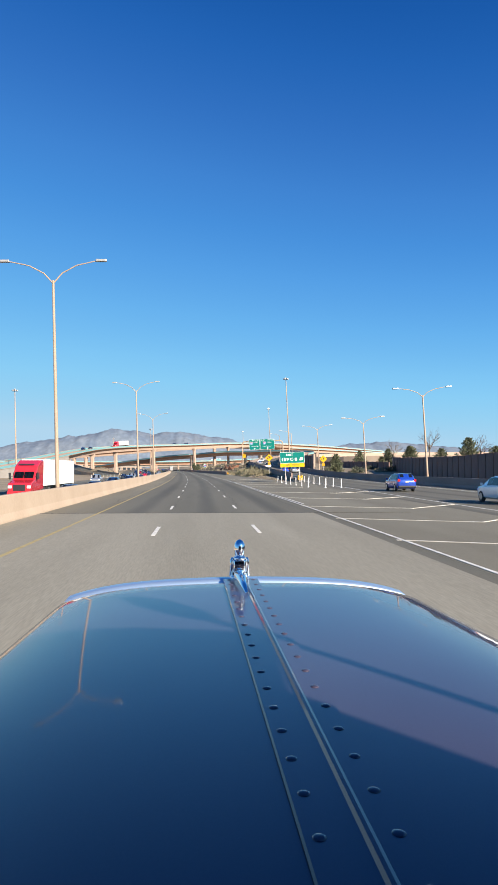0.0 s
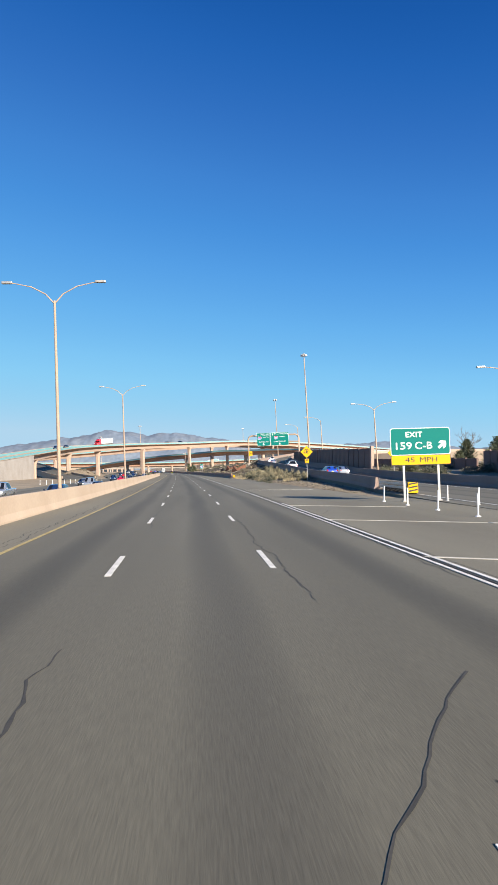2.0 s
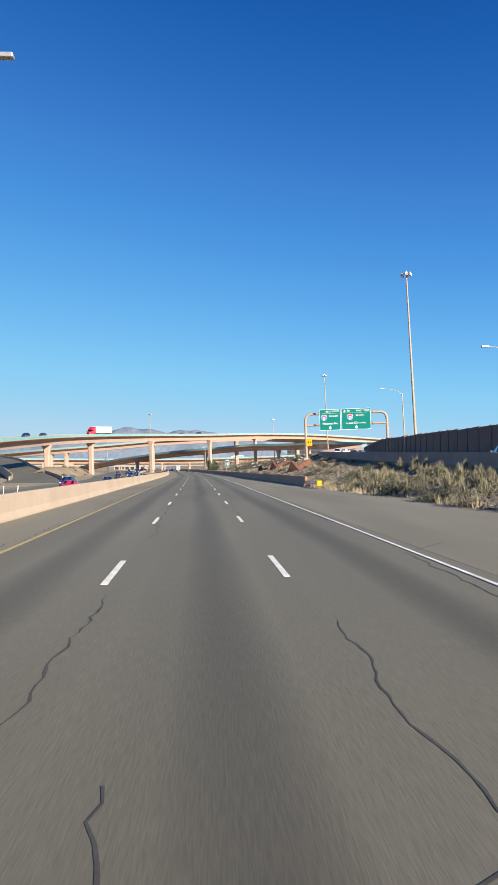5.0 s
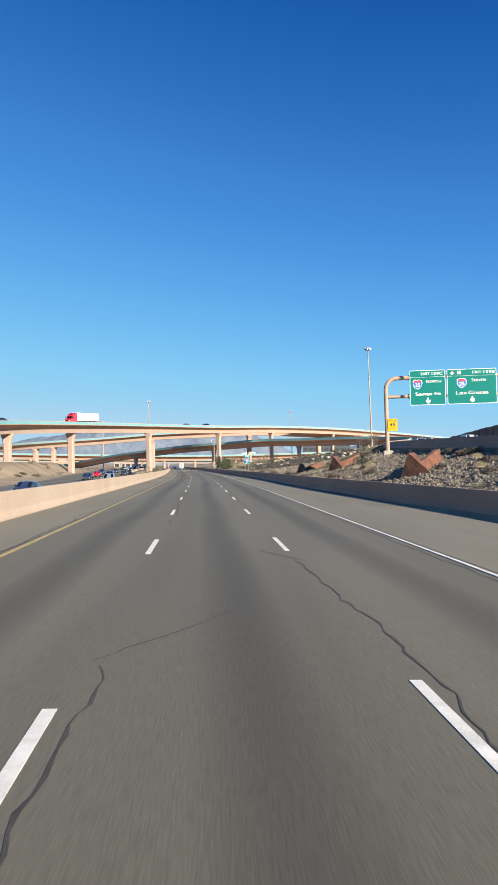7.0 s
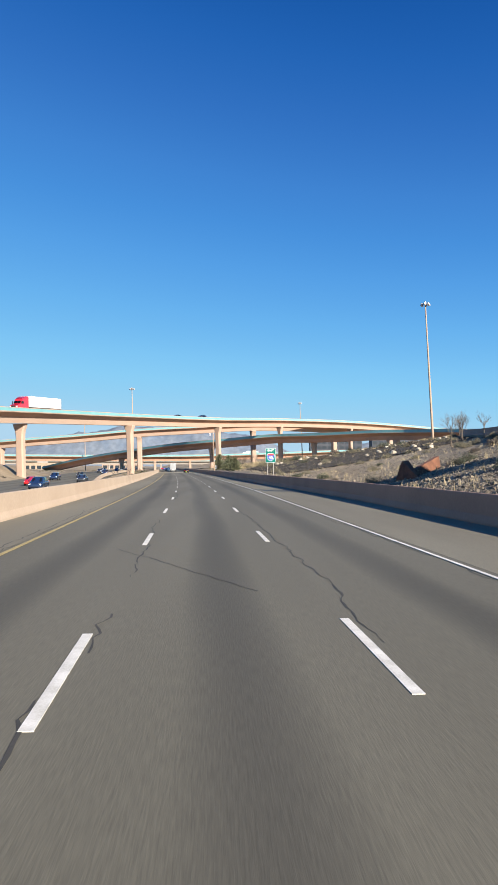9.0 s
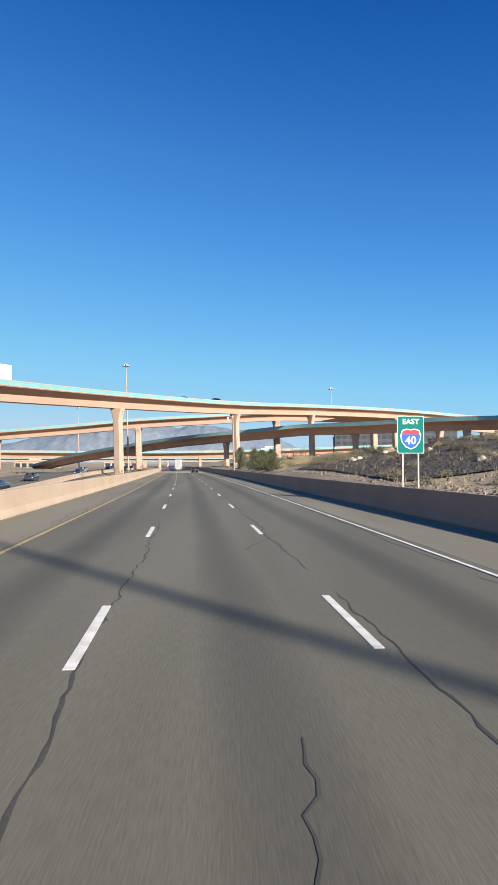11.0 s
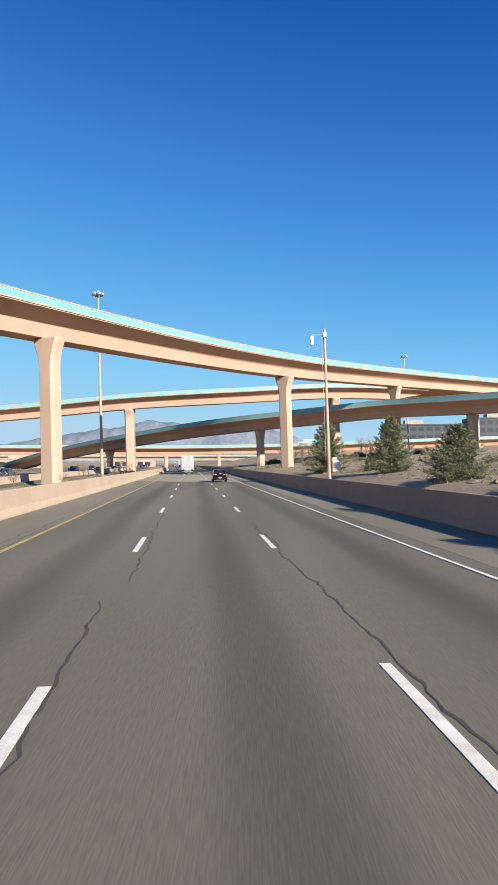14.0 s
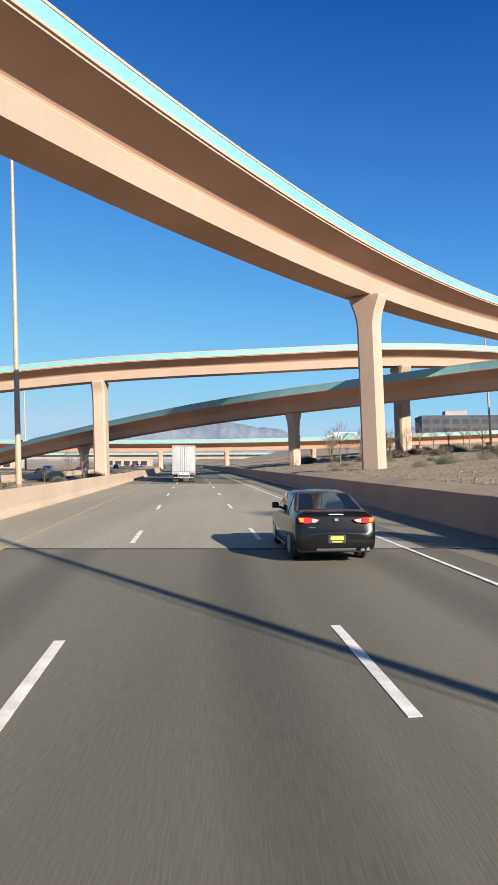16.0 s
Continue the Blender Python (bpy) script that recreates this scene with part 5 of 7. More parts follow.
def box_trailer(name, m, L, skin, label, doors=True, group=""):
    root = empty(name, m, label, "semi-trailer", group)
    bm = bmesh.new()
    box(bm, -1.28, 1.28, 0.04, L, 1.12, 4.08, bevel=0.03)
    part("body", bm, skin, root)
    for s in (-1, 1):
        bm = bmesh.new()
        for k in range(int(L / 0.6)):
            box(bm, s * 1.28 - 0.012, s * 1.28 + 0.012, 0.3 + k * 0.6, 0.36 + k * 0.6, 1.2, 4.0)
        part("ribbed_side", bm, skin, root)
        bm = bmesh.new()
        box(bm, min(s * 0.03, s * 1.22), max(s * 0.03, s * 1.22), 0.0, 0.04, 1.22, 3.98, bevel=0.012)
        d = part("door", bm, skin, root, "dull grey rear door")
        for x in (0.35, 0.10):
            bm = bmesh.new()
            tube(bm, [(s * x, -0.025, 1.2), (s * x, -0.025, 4.0)], 0.018, 8)
            for zz in (1.25, 1.9, 2.6, 3.3, 3.95):
                box(bm, s * x - 0.04, s * x + 0.04, -0.03, 0.0, zz - 0.03, zz + 0.03)
            part("locking_bar", bm, ALU_DARK, d)
        for zz in (1.4, 2.2, 3.0, 3.8):
            bm = bmesh.new()
            box(bm, s * 1.20 - 0.07, s * 1.20 + 0.07, -0.02, 0.012, zz - 0.05, zz + 0.05)
            part("hinge", bm, ALU_DARK, d)
        bm = bmesh.new()
        box(bm, min(s * .72, s * 1.14), max(s * .72, s * 1.14), -0.03, 0.05, 0.92, 1.08, bevel=0.02)
        part("tail_light", bm, RED_LENS, root)
        bm = bmesh.new()
        box(bm, s * 0.92 - 0.3, s * 0.92 + 0.3, 0.35, 0.38, 0.12, 0.75)
        part("mud_flap", bm, DARK_PLASTIC, root)
        for y in (1.1, 2.35):
            truck_wheel(root, s * 1.07, y)
            truck_wheel(root, s * 0.74, y)
        bm = bmesh.new()
        box(bm, s * 0.7 - 0.06, s * 0.7 + 0.06, L - 3.2, L - 3.05, 0.0, 1.12)
        box(bm, s * 0.7 - 0.15, s * 0.7 + 0.15, L - 3.3, L - 2.95, 0.0, 0.04)
        part("landing_leg", bm, ALU_DARK, root)
    bm = bmesh.new()
    box(bm, -1.28, 1.28, -0.02, 0.1, 4.0, 4.1, bevel=0.02)
    box(bm, -1.29, -1.22, -0.02, 0.1, 1.1, 4.05)
    box(bm, 1.22, 1.29, -0.02, 0.1, 1.1, 4.05)
    box(bm, -1.28, 1.28, -0.03, 0.1, 0.88, 1.2, bevel=0.02)
    part("rear_frame", bm, ALU_DARK, root)
    bm = bmesh.new()
    box(bm, -0.52, 0.52, -0.06, -0.02, 0.86, 1.12)
    part("placard", bm, SIGN_WHITE, root, "pale placard with unreadable writing")
    bm = bmesh.new()
    box(bm, -1.1, 1.1, -0.02, 0.08, 0.5, 0.6, bevel=0.015)
    for x in (-0.6, 0.6):
        box(bm, x - 0.05, x + 0.05, 0.0, 0.08, 0.55, 0.95)
    part("underride_guard", bm, ALU_DARK, root)
    bm = bmesh.new()
    box(bm, -0.5, 0.5, 0.3, L - 0.6, 0.85, 1.12)
    part("chassis", bm, DARK_PLASTIC, root)
    for x in (-1.1, -0.55, 0, 0.55, 1.1):
        bm = bmesh.new()
        box(bm, x - 0.05, x + 0.05, -0.04, -0.018, 4.03, 4.07)
        part("marker_light", bm, RED_LENS, root)
    return root


box_trailer("grey_box_trailer", pose(-24.5, 549.5, 0.0, 0, 0, heading(554)), 16.0, ALU, "dull grey aluminium box trailer with twin rear doors")


# ---- red tractors with white trailers ----
RED_TRUCK = car_paint("red_truck_paint", (0.50, 0.02, 0.03), 0.0)
WHITE_BOX = surf("white_trailer_skin", (0.68, 0.68, 0.67), (0.78, 0.78, 0.77), 0.5, 0.5, 0.05, fine=10)


def red_tractor(m, group):
    """A tractor with a sleeper that faces +y, with its front at y = 0."""
    root = empty("red_tractor", m, "red semi tractor with a tall sleeper cab", "semi truck", group)
    prof = [(0.0, 0.55), (0.0, 1.35), (-0.15, 1.55), (-1.35, 1.85), (-1.6, 1.95), (-2.15, 2.75), (-2.6, 3.35), (-4.1, 3.95), (-5.2, 4.0), (-5.2, 0.8), (-3.0, 0.6)]
    bm = bmesh.new()
    L = [bm.verts.new((-1.18, y, z)) for y, z in prof]
    R = [bm.verts.new((1.18, y, z)) for y, z in prof]
    bm.faces.new(L)
    bm.faces.new(R[::-1])
    for k in range(len(prof)):
        bm.faces.new((L[k], L[(k + 1) % len(prof)], R[(k + 1) % len(prof)], R[k]))
    b = part("cab", bm, RED_TRUCK, root)
    mod = b.modifiers.new("edges", "BEVEL")
    mod.width, mod.segments = 0.12, 3
    for s in (-1, 1):
        bm = bmesh.new()
        vs = [bm.verts.new((s * 0.98 if k in (0, 3) else s * 0.03, y, z)) for k, (y, z) in enumerate(((-1.60, 2.02), (-1.60, 2.02), (-2.05, 2.68), (-2.05, 2.68)))]
        bm.faces.new(vs)
        bmesh.ops.solidify(bm, geom=bm.faces[:], thickness=0.03)
        bmesh.ops.translate(bm, verts=bm.verts, vec=(0, 0.05, 0.035))
        part("windscreen_pane", bm, DARK_GLASS, root)
        bm = bmesh.new()
        box(bm, s * 1.185 - 0.01, s * 1.185 + 0.01, -2.9, -2.0, 1.95, 2.6)
        part("side_window", bm, DARK_GLASS, root)
        bm = bmesh.new()
        box(bm, s * 0.95 - 0.2, s * 0.95 + 0.2, -0.12, 0.02, 1.0, 1.3, bevel=0.04)
        part("headlight", bm, CLEAR_LENS, root)
        bm = bmesh.new()
        box(bm, s * 1.45 - 0.12, s * 1.45 + 0.12, -1.75, -1.65, 1.9, 2.6, bevel=0.03)
        box(bm, s * 1.27 - 0.12, s * 1.27 + 0.12, -1.72, -1.68, 2.2, 2.26)
        part("mirror", bm, DARK_PLASTIC, root)
        truck_wheel(root, s * 1.02, -1.2)
        for y in (-5.9, -7.1):
            truck_wheel(root, s * 1.02, y)
    bm = bmesh.new()
    box(bm, -0.62, 0.62, -0.02, 0.05, 0.75, 1.4, bevel=0.03)
    part("grille", bm, DARK_PLASTIC, root)
    bm = bmesh.new()
    box(bm, -1.2, 1.2, -0.1, 0.14, 0.35, 0.7, bevel=0.05)
    part("bumper", bm, RED_TRUCK, root)
    bm = bmesh.new()
    box(bm, -0.8, 0.8, -2.7, -2.5, 3.42, 3.55, bevel=0.03)
    part("roof_vent", bm, DARK_PLASTIC, root)
    bm = bmesh.new()
    box(bm, -0.5, 0.5, -7.6, -5.1, 0.7, 1.08)
    part("chassis", bm, DARK_PLASTIC, root)
    return root


y1 = 66.0
red_tractor(pose(-18.4, y1, opposite_z(y1), 0, 0, 180), "red tractors")
box_trailer("white_box_trailer", pose(-18.4, y1 + 5.45 + 16, opposite_z(y1), 0, 0, 180), 16.0, WHITE_BOX, "white box trailer behind a red tractor", group="white trailers")
# the same pairing up on the high overpass, heading down to the left
pp = np.array(curve(P_LINE, 1.0))
i = int(np.argmin(np.abs(pp[:, 1] - 439)))
j = i + 5
d = pp[i] - pp[i + 12]
ang = math.degrees(math.atan2(d[1], d[0])) - 90
lean = math.degrees(math.asin(d[2] / np.linalg.norm(d)))
spot = Matrix.Translation(tuple(pp[i] + np.array([0, 0, 0.13]))) @ pose(0, 0, 0, 0, 0, ang) @ pose(0, 0, 0, lean, 0, 0)
red_tractor(spot, "red tractors")
box_trailer("white_box_trailer", spot @ pose(0, -21.45, 0), 16.0, WHITE_BOX, "white box trailer up on the flyover", group="white trailers")
for k, ob in ((95, grey), (112, navy), (-40, grey), (-58, navy)):
    q = pp[i + k]
    e = pp[i + k - 4] - q
    copy_thing(ob, Matrix.Translation(tuple(q + np.array([0, 0, 0.13]))) @ pose(0, 0, 0, 0, 0, math.degrees(math.atan2(e[1], e[0])) - 90) @ pose(0, 0, 0, math.degrees(math.asin(e[2] / np.linalg.norm(e))), 0, 0))

# ---- plants ----
PINE = surf("pine_needles", (0.085, 0.100, 0.055), (0.165, 0.175, 0.10), 1.2, 0.8, 0.0, fine=8)
SAGE = surf("sagebrush", (0.12, 0.109, 0.0713), (0.195, 0.176, 0.12), 0.8, 0.9, 0.0, fine=6)
GREEN_SAGE = surf("green_shrub", (0.0562, 0.0638, 0.039), (0.0938, 0.099, 0.066), 0.8, 0.9, 0.0, fine=6)
BARK = surf("bark", (0.0975, 0.075, 0.0562), (0.15, 0.12, 0.09), 3, 0.9, 0.3)
STRAW = surf("dry_grass", (0.315, 0.255, 0.15), (0.413, 0.345, 0.217), 1.2, 0.9, 0.0, fine=9)
PEBBLE = surf("mixed_gravel", (0.06, 0.05, 0.037), (0.23, 0.195, 0.145), 3.5, 0.9, 0.1, fine=9, spread=(0.38, 0.62))
RED_ROCK = surf("red_sandstone_concrete", (0.096, 0.0416, 0.024), (0.172, 0.0736, 0.04), 1.6, 0.9, 0.6, fine=7, dist=0.04)


def tufts(points, size, rnd, flat=0.0, thin=0.35):
    """Small crossed leaf blades at points, as lists of vertices and faces."""
    verts, faces = [], []
    for p in points:
        a, b = rnd.uniform(0, 6.28), rnd.uniform(-0.9, 1.2)
        d = Vector((math.cos(a) * math.cos(b), math.sin(a) * math.cos(b), math.sin(b) * (1 - flat)))
        side = d.orthogonal().normalized()
        side = Matrix.Rotation(rnd.uniform(0, 6.28), 3, d) @ side
        s = size * rnd.uniform(0.6, 1.4)
        q = Vector(p)
        k = len(verts)
        verts += [q - side * s * thin * 0.5, q + d * s * 0.55 - side * s * thin, q + d * s, q + d * s * 0.55 + side * s * thin]
        faces.append((k, k + 1, k + 2, k + 3))
    return verts, faces


def from_lists(name, verts, faces, material, parent=None, label=""):
    me = bpy.data.meshes.new(name)
    me.from_pydata([tuple(v) for v in verts], [], faces)
    me.materials.append(material)
    ob = new(name, me)
    if parent:
        ob.parent = parent
    if label:
        ob["label"] = label
    return ob


def evergreen(name, h, w, seed, label, group):
    rnd = random.Random(seed)
    root = empty(name, pose(0, 0, 0), label, "tree", group)
    bm = bmesh.new()
    tube(bm, [(0, 0, -0.4), (0.05, 0, h * 0.4), (0, 0.04, h * 0.97)], [0.03 * h, 0.02 * h, 0.004 * h], 8)
    verts, faces = [], []
    n = 150
    for k in range(n):
        t = (k + rnd.random()) / n
        t = 0.04 + 0.94 * t ** 1.15
        a = k * 2.4 + rnd.uniform(-0.5, 0.5)
        prof = (0.62 + 0.38 * min(t / 0.18, 1)) * (1 - max(t - 0.12, 0) / 0.90) ** 0.85
        r = (w * 0.5 * prof + 0.10) * rnd.uniform(0.62, 1.22)
        rise = r * (0.12 + 0.75 * t + rnd.uniform(-0.12, 0.18))
        out = Vector((math.cos(a), math.sin(a), 0))
        foot = Vector((0, 0, h * t - 0.12 * r))
        mid = foot + out * r * 0.55 + Vector((0, 0, rise * 0.25))
        tip = foot + out * r + Vector((0, 0, rise))
        if k % 3 == 0:
            tube(bm, [foot, mid, foot.lerp(tip, 0.85)], [0.006 * h, 0.004 * h, 0.002 * h], 5)
        # sprays of needles that point outwards along the limb and its side twigs
        for j in range(int(60 + 150 * prof)):
            u = rnd.uniform(0.12, 1.0) ** 0.7
            p = foot.lerp(mid, u / 0.55) if u < 0.55 else mid.lerp(tip, (u - 0.55) / 0.45)
            fan = r * 0.34 * (1.15 - u) + 0.05
            p = p + Vector((-out.y, out.x, 0)) * rnd.gauss(0, fan * 0.75) + Vector((0, 0, rnd.gauss(0, fan * 0.33)))
            d = (out * 1.0 + Vector((rnd.gauss(0, 0.6), rnd.gauss(0, 0.6), rnd.uniform(-0.1, 0.9)))).normalized()
            side = Matrix.Rotation(rnd.uniform(0, 6.28), 3, d) @ d.orthogonal().normalized()
            s = (0.026 * h + 0.07) * rnd.uniform(0.6, 1.35)
            i = len(verts)
            verts += [p - side * s * 0.05, p + d * s * 0.5 - side * s * 0.13, p + d * s, p + d * s * 0.5 + side * s * 0.13]
            faces.append((i, i + 1, i + 2, i + 3))
    part("trunk", bm, BARK, root)
    from_lists("crown", verts, faces, PINE, root, "dense dark green needles")
    return root


def place(ob, x, y, turn=0.0, k=1.0, sink=0.05):
    c = copy_thing(ob, pose(x, y, ground_z(x, y) - sink, 0, 0, turn))
    c.scale = (k, k, k)
    return c


pine_a = evergreen("pine_tree", 5.4, 4.4, 1, "bushy dark green pine beside the shoulder barrier", "roadside pines")
pine_b = evergreen("pine_tree", 4.1, 4.6, 2, "young dark green pine beside the shoulder barrier", "roadside pines")
pine_a.matrix_world = pose(-4.4, 487, ground_z(-4.4, 487) - 0.05)
pine_b.matrix_world = pose(-2.2, 453, ground_z(-2.2, 453) - 0.05, 0, 0, 40)
pine_b.scale = (0.8, 0.8, 0.72)
for ob, x, y, t, k in ((pine_a, -1.6, 470, 70, 0.82), (pine_b, -1.5, 441, 130, 0.86), (pine_b, -0.6, 429, 220, 0.82), (pine_b, -1.0, 480, 160, 0.42)):
    place(ob, x, y, t, k)
for k, (x, y, s) in enumerate(((35.5, 162, 1.0), (66, 192, 1.5), (62, 182, 1.2), (68, 172, 1.35), (71, 161, 1.6), (74, 152, 1.5), (58, 190, 1.1), (55, 187, 0.9), (80, 158, 1.4), (60, 232, 1.3))):
    place((pine_a, pine_b)[k % 2], x, y, k * 53, s)


def bare_tree(h, seed, label, group):
    rnd = random.Random(seed)
    root = empty("bare_tree", pose(0, 0, 0), label, "tree", group)
    bm = bmesh.new()
    tube(bm, [(0, 0, -0.3), (0.03, 0.02, h * 0.3), (0, 0.05, h * 0.6)], [0.022 * h, 0.016 * h, 0.01 * h], 7)
    part("trunk", bm, BARK, root)
    bm = bmesh.new()

    def grow(p, d, l, r, depth):
        q = p + d * l
        tube(bm, [p, p + d * l * 0.5 + Vector((rnd.gauss(0, 0.03), rnd.gauss(0, 0.03), 0)) * l, q], [r, r * 0.8, r * 0.55], 4, caps=False)
        if depth:
            for _ in range(rnd.choice((2, 3))):
                e = (d + Vector((rnd.gauss(0, 0.45), rnd.gauss(0, 0.45), rnd.gauss(0.12, 0.25)))).normalized()
                grow(p + d * l * rnd.uniform(0.6, 1), e, l * rnd.uniform(0.55, 0.8), r * 0.6, depth - 1)

    for k in range(7):
        a = k * 2.4
        z = h * rnd.uniform(0.25, 0.6)
        grow(Vector((0, 0, z)), Vector((math.cos(a) * 0.55, math.sin(a) * 0.55, 0.8)).normalized(), h * 0.24, 0.008 * h, 3)
    part("bare_crown", bm, BARK, root)
    return root


bare_a = bare_tree(5.5, 3, "leafless grey-brown young tree on the slope", "bare trees")
bare_a.matrix_world = pose(31, 366, ground_z(31, 366) - 0.05)
for k, (x, y, s) in enumerate(((23.8, 324, 0.72), (34.5, 362, 0.75), (36, 374, 0.9), (38.5, 381, 0.8), (41, 388, 1.0), (-2.5, 580, 1.3), (5, 592, 1.1), (-1, 600, 1.2), (10, 606, 1.0), (67, 179, 2.1), (76, 165, 1.8), (63, 200, 1.6), (-46, 590, 0.9), (-52, 603, 1.0), (16, 612, 1.2), (24, 618, 1.1), (33, 621, 1.2), (12, 548, 0.9))):
    place(bare_a, x, y, k * 67, s)


def shrub(name, r, material, seed, label, group, n=1300, blade=0.085):
    rnd = random.Random(seed)
    root = empty(name, pose(0, 0, 0), label, "shrub", group)
    pts = []
    for _ in range(n):
        v = Vector((rnd.gauss(0, 1), rnd.gauss(0, 1), abs(rnd.gauss(0, 1))))
        v = v.normalized() * r * rnd.uniform(0.35, 1.0)
        v.z *= 0.75
        v.x += 0.22 * r * math.sin(v.z * 9 + seed)
        pts.append(v)
    verts, faces = tufts(pts, r * blade * 1.6, rnd, thin=0.14)
    from_lists("foliage", verts, faces, material, root)
    return root


sage = shrub("sagebrush", 0.85, SAGE, 5, "dry grey-tan sagebrush on the embankment", "sagebrush", 2000, 0.062)
sage.matrix_world = pose(16, 170, ground_z(16, 170))
green = shrub("green_shrub", 1.0, GREEN_SAGE, 8, "low olive green shrub on the embankment", "green shrubs")
green.matrix_world = pose(15, 180, ground_z(15, 180))
rnd = random.Random(12)
for _ in range(150):
    y = rnd.uniform(158, 470)
    if 225 < y < 325 and rnd.random() < 0.8:
        continue
    lo, hi = cx(y) + 13.2, ramp_at(y)[0] - half(y) - 1.0
    if hi - lo < 1.5:
        continue
    x = lo + (hi - lo) * rnd.random()
    place(rnd.choice((sage, sage, sage, sage, green)), x, y, rnd.uniform(0, 360), rnd.uniform(0.7, 1.7), 0.08)
for _ in range(24):
    y = rnd.uniform(172, 222)
    x = cx(y) + rnd.uniform(15.0, 18.5)
    place(rnd.choice((sage, green, green)), x, y, rnd.uniform(0, 360), rnd.uniform(0.8, 1.5), 0.08)
for x, y, k in ((3, 545, 1.2), (12, 552, 1.1), (17, 566, 0.9), (-4, 566, 0.8), (24, 548, 1.1), (6, 560, 0.7)):
    place(green, x, y, k * 300, k)
for _ in range(42):
    y = rnd.uniform(480, 690)
    x = cx(y) + rnd.uniform(14, 75)
    place(sage, x, y, rnd.uniform(0, 360), rnd.uniform(0.6, 1.6), 0.08)
for _ in range(34):
    y = rnd.uniform(360, 640)
    x = cx(y) - rnd.uniform(12.2, 13.4) - 3 * smooth(250, 420, y) if rnd.random() < 0.35 else cx(y) - rnd.uniform(40, 75)
    if abs(x + 60) < 26 and 395 < y < 470:
        continue
    place(sage, x, y, rnd.uniform(0, 360), rnd.uniform(0.5, 1.5), 0.08)


YUCCA = surf("yucca_leaves", (0.15, 0.139, 0.0825), (0.285, 0.247, 0.158), 1.0, 0.8, 0.0, fine=8)


def yucca():
    rnd = random.Random(77)
    root = empty("yucca", pose(0, 0, 0), "spiky grey-green yucca tuft at the foot of the bank", "shrub", "yuccas")
    for name, n, lo, hi, lean in (("outer_rosette", 90, 0.5, 1.1, 0.75), ("inner_rosette", 60, 0.8, 1.5, 0.3)):
        verts, faces = [], []
        for _ in range(n):
            a, l, t = rnd.uniform(0, 6.28), rnd.uniform(lo, hi), rnd.uniform(0.05, lean)
            d = Vector((math.cos(a) * math.sin(t), math.sin(a) * math.sin(t), math.cos(t)))
            s = Vector((-math.sin(a), math.cos(a), 0)) * 0.014
            b = Vector((rnd.gauss(0, 0.09), rnd.gauss(0, 0.09), -0.05))
            k = len(verts)
            verts += [b - s, b + s, b + d * l * 0.6 + s, b + d * l + Vector((0, 0, -0.12 * t)) * l, b + d * l * 0.6 - s]
            faces.append((k, k + 1, k + 2, k + 3, k + 4))
        from_lists(name, verts, faces, YUCCA, root)
    return root


tuft = yucca()
tuft.matrix_world = pose(cx(164) + 17.2, 164, ground_z(cx(164) + 17.2, 164))
rnd = random.Random(41)
for _ in range(64):
    y = rnd.uniform(157, 218)
    lo, hi = cx(y) + 15.4 + 2.2 * (1 - smooth(160, 178, y)), ramp_at(y)[0] - half(y) - 0.6
    if hi - lo > 0.5:
        place(tuft, lo + (hi - lo) * rnd.random(), y, rnd.uniform(0, 360), rnd.uniform(0.8, 1.25), 0.02)
BRUSH = surf("dark_dry_brush", (0.0713, 0.0585, 0.0465), (0.139, 0.116, 0.0915), 0.9, 0.95, 0.0, fine=7)
brush = shrub("dry_brush", 1.0, BRUSH, 15, "dark leafless brush on the rocky bank", "dry brush", 1700, 0.11)
brush.matrix_world = pose(cx(240) + 16.5, 240, ground_z(cx(240) + 16.5, 240) - 0.1)
for _ in range(26):
    y = rnd.uniform(222, 345)
    lo, hi = cx(y) + 12.8 + 1.2 * (y < 290), ramp_at(y)[0] - half(y) - 0.8
    place(brush, lo + (hi - lo) * rnd.random(), y, rnd.uniform(0, 360), rnd.uniform(0.5, 1.1), 0.12)
for _ in range(9):
    y = rnd.uniform(408, 446)
    place(sage, cx(y) + rnd.uniform(18, 27), y, rnd.uniform(0, 360), rnd.uniform(1.5, 2.4), 0.15)
for _ in range(16):
    y = rnd.uniform(362, 432)
    place(rnd.choice((sage, brush)), cx(y) - rnd.uniform(42, 56), y, rnd.uniform(0, 360), rnd.uniform(0.7, 1.4), 0.1)
for x, y, k in ((15.2, 302, 1.3), (16.4, 306, 1.5), (17.6, 310, 1.5), (18.6, 314, 1.3), (15.6, 309, 1.2), (20.0, 316, 1.4), (13.6, 306, 1.0), (14.4, 312, 1.1)):
    place(green, x, y, k * 200, k, 0.15)
for _ in range(46):
    y = rnd.uniform(425, 640)
    ob = rnd.choice((sage, sage, green, bare_a))
    place(ob, cx(y) - rnd.uniform(10.0, 18.5), y, rnd.uniform(0, 360), rnd.uniform(0.35, 0.6) if ob is bare_a else rnd.uniform(0.8, 1.7), 0.1)
for k in range(15):
    place((green, sage, green)[k % 3], 36 + 2.6 * k + 4 * math.sin(k * 2.1), 178 + 9 * math.sin(k * 1.3), k * 40, 1.8 + 0.9 * math.sin(k * 3.7) ** 2, 0.1)
for _ in range(18):
    y = rnd.uniform(388, 440)
    place(rnd.choice((sage, brush, brush, green)), cx(y) + rnd.uniform(16, 50), y, rnd.uniform(0, 360), rnd.uniform(1.0, 2.1), 0.15)


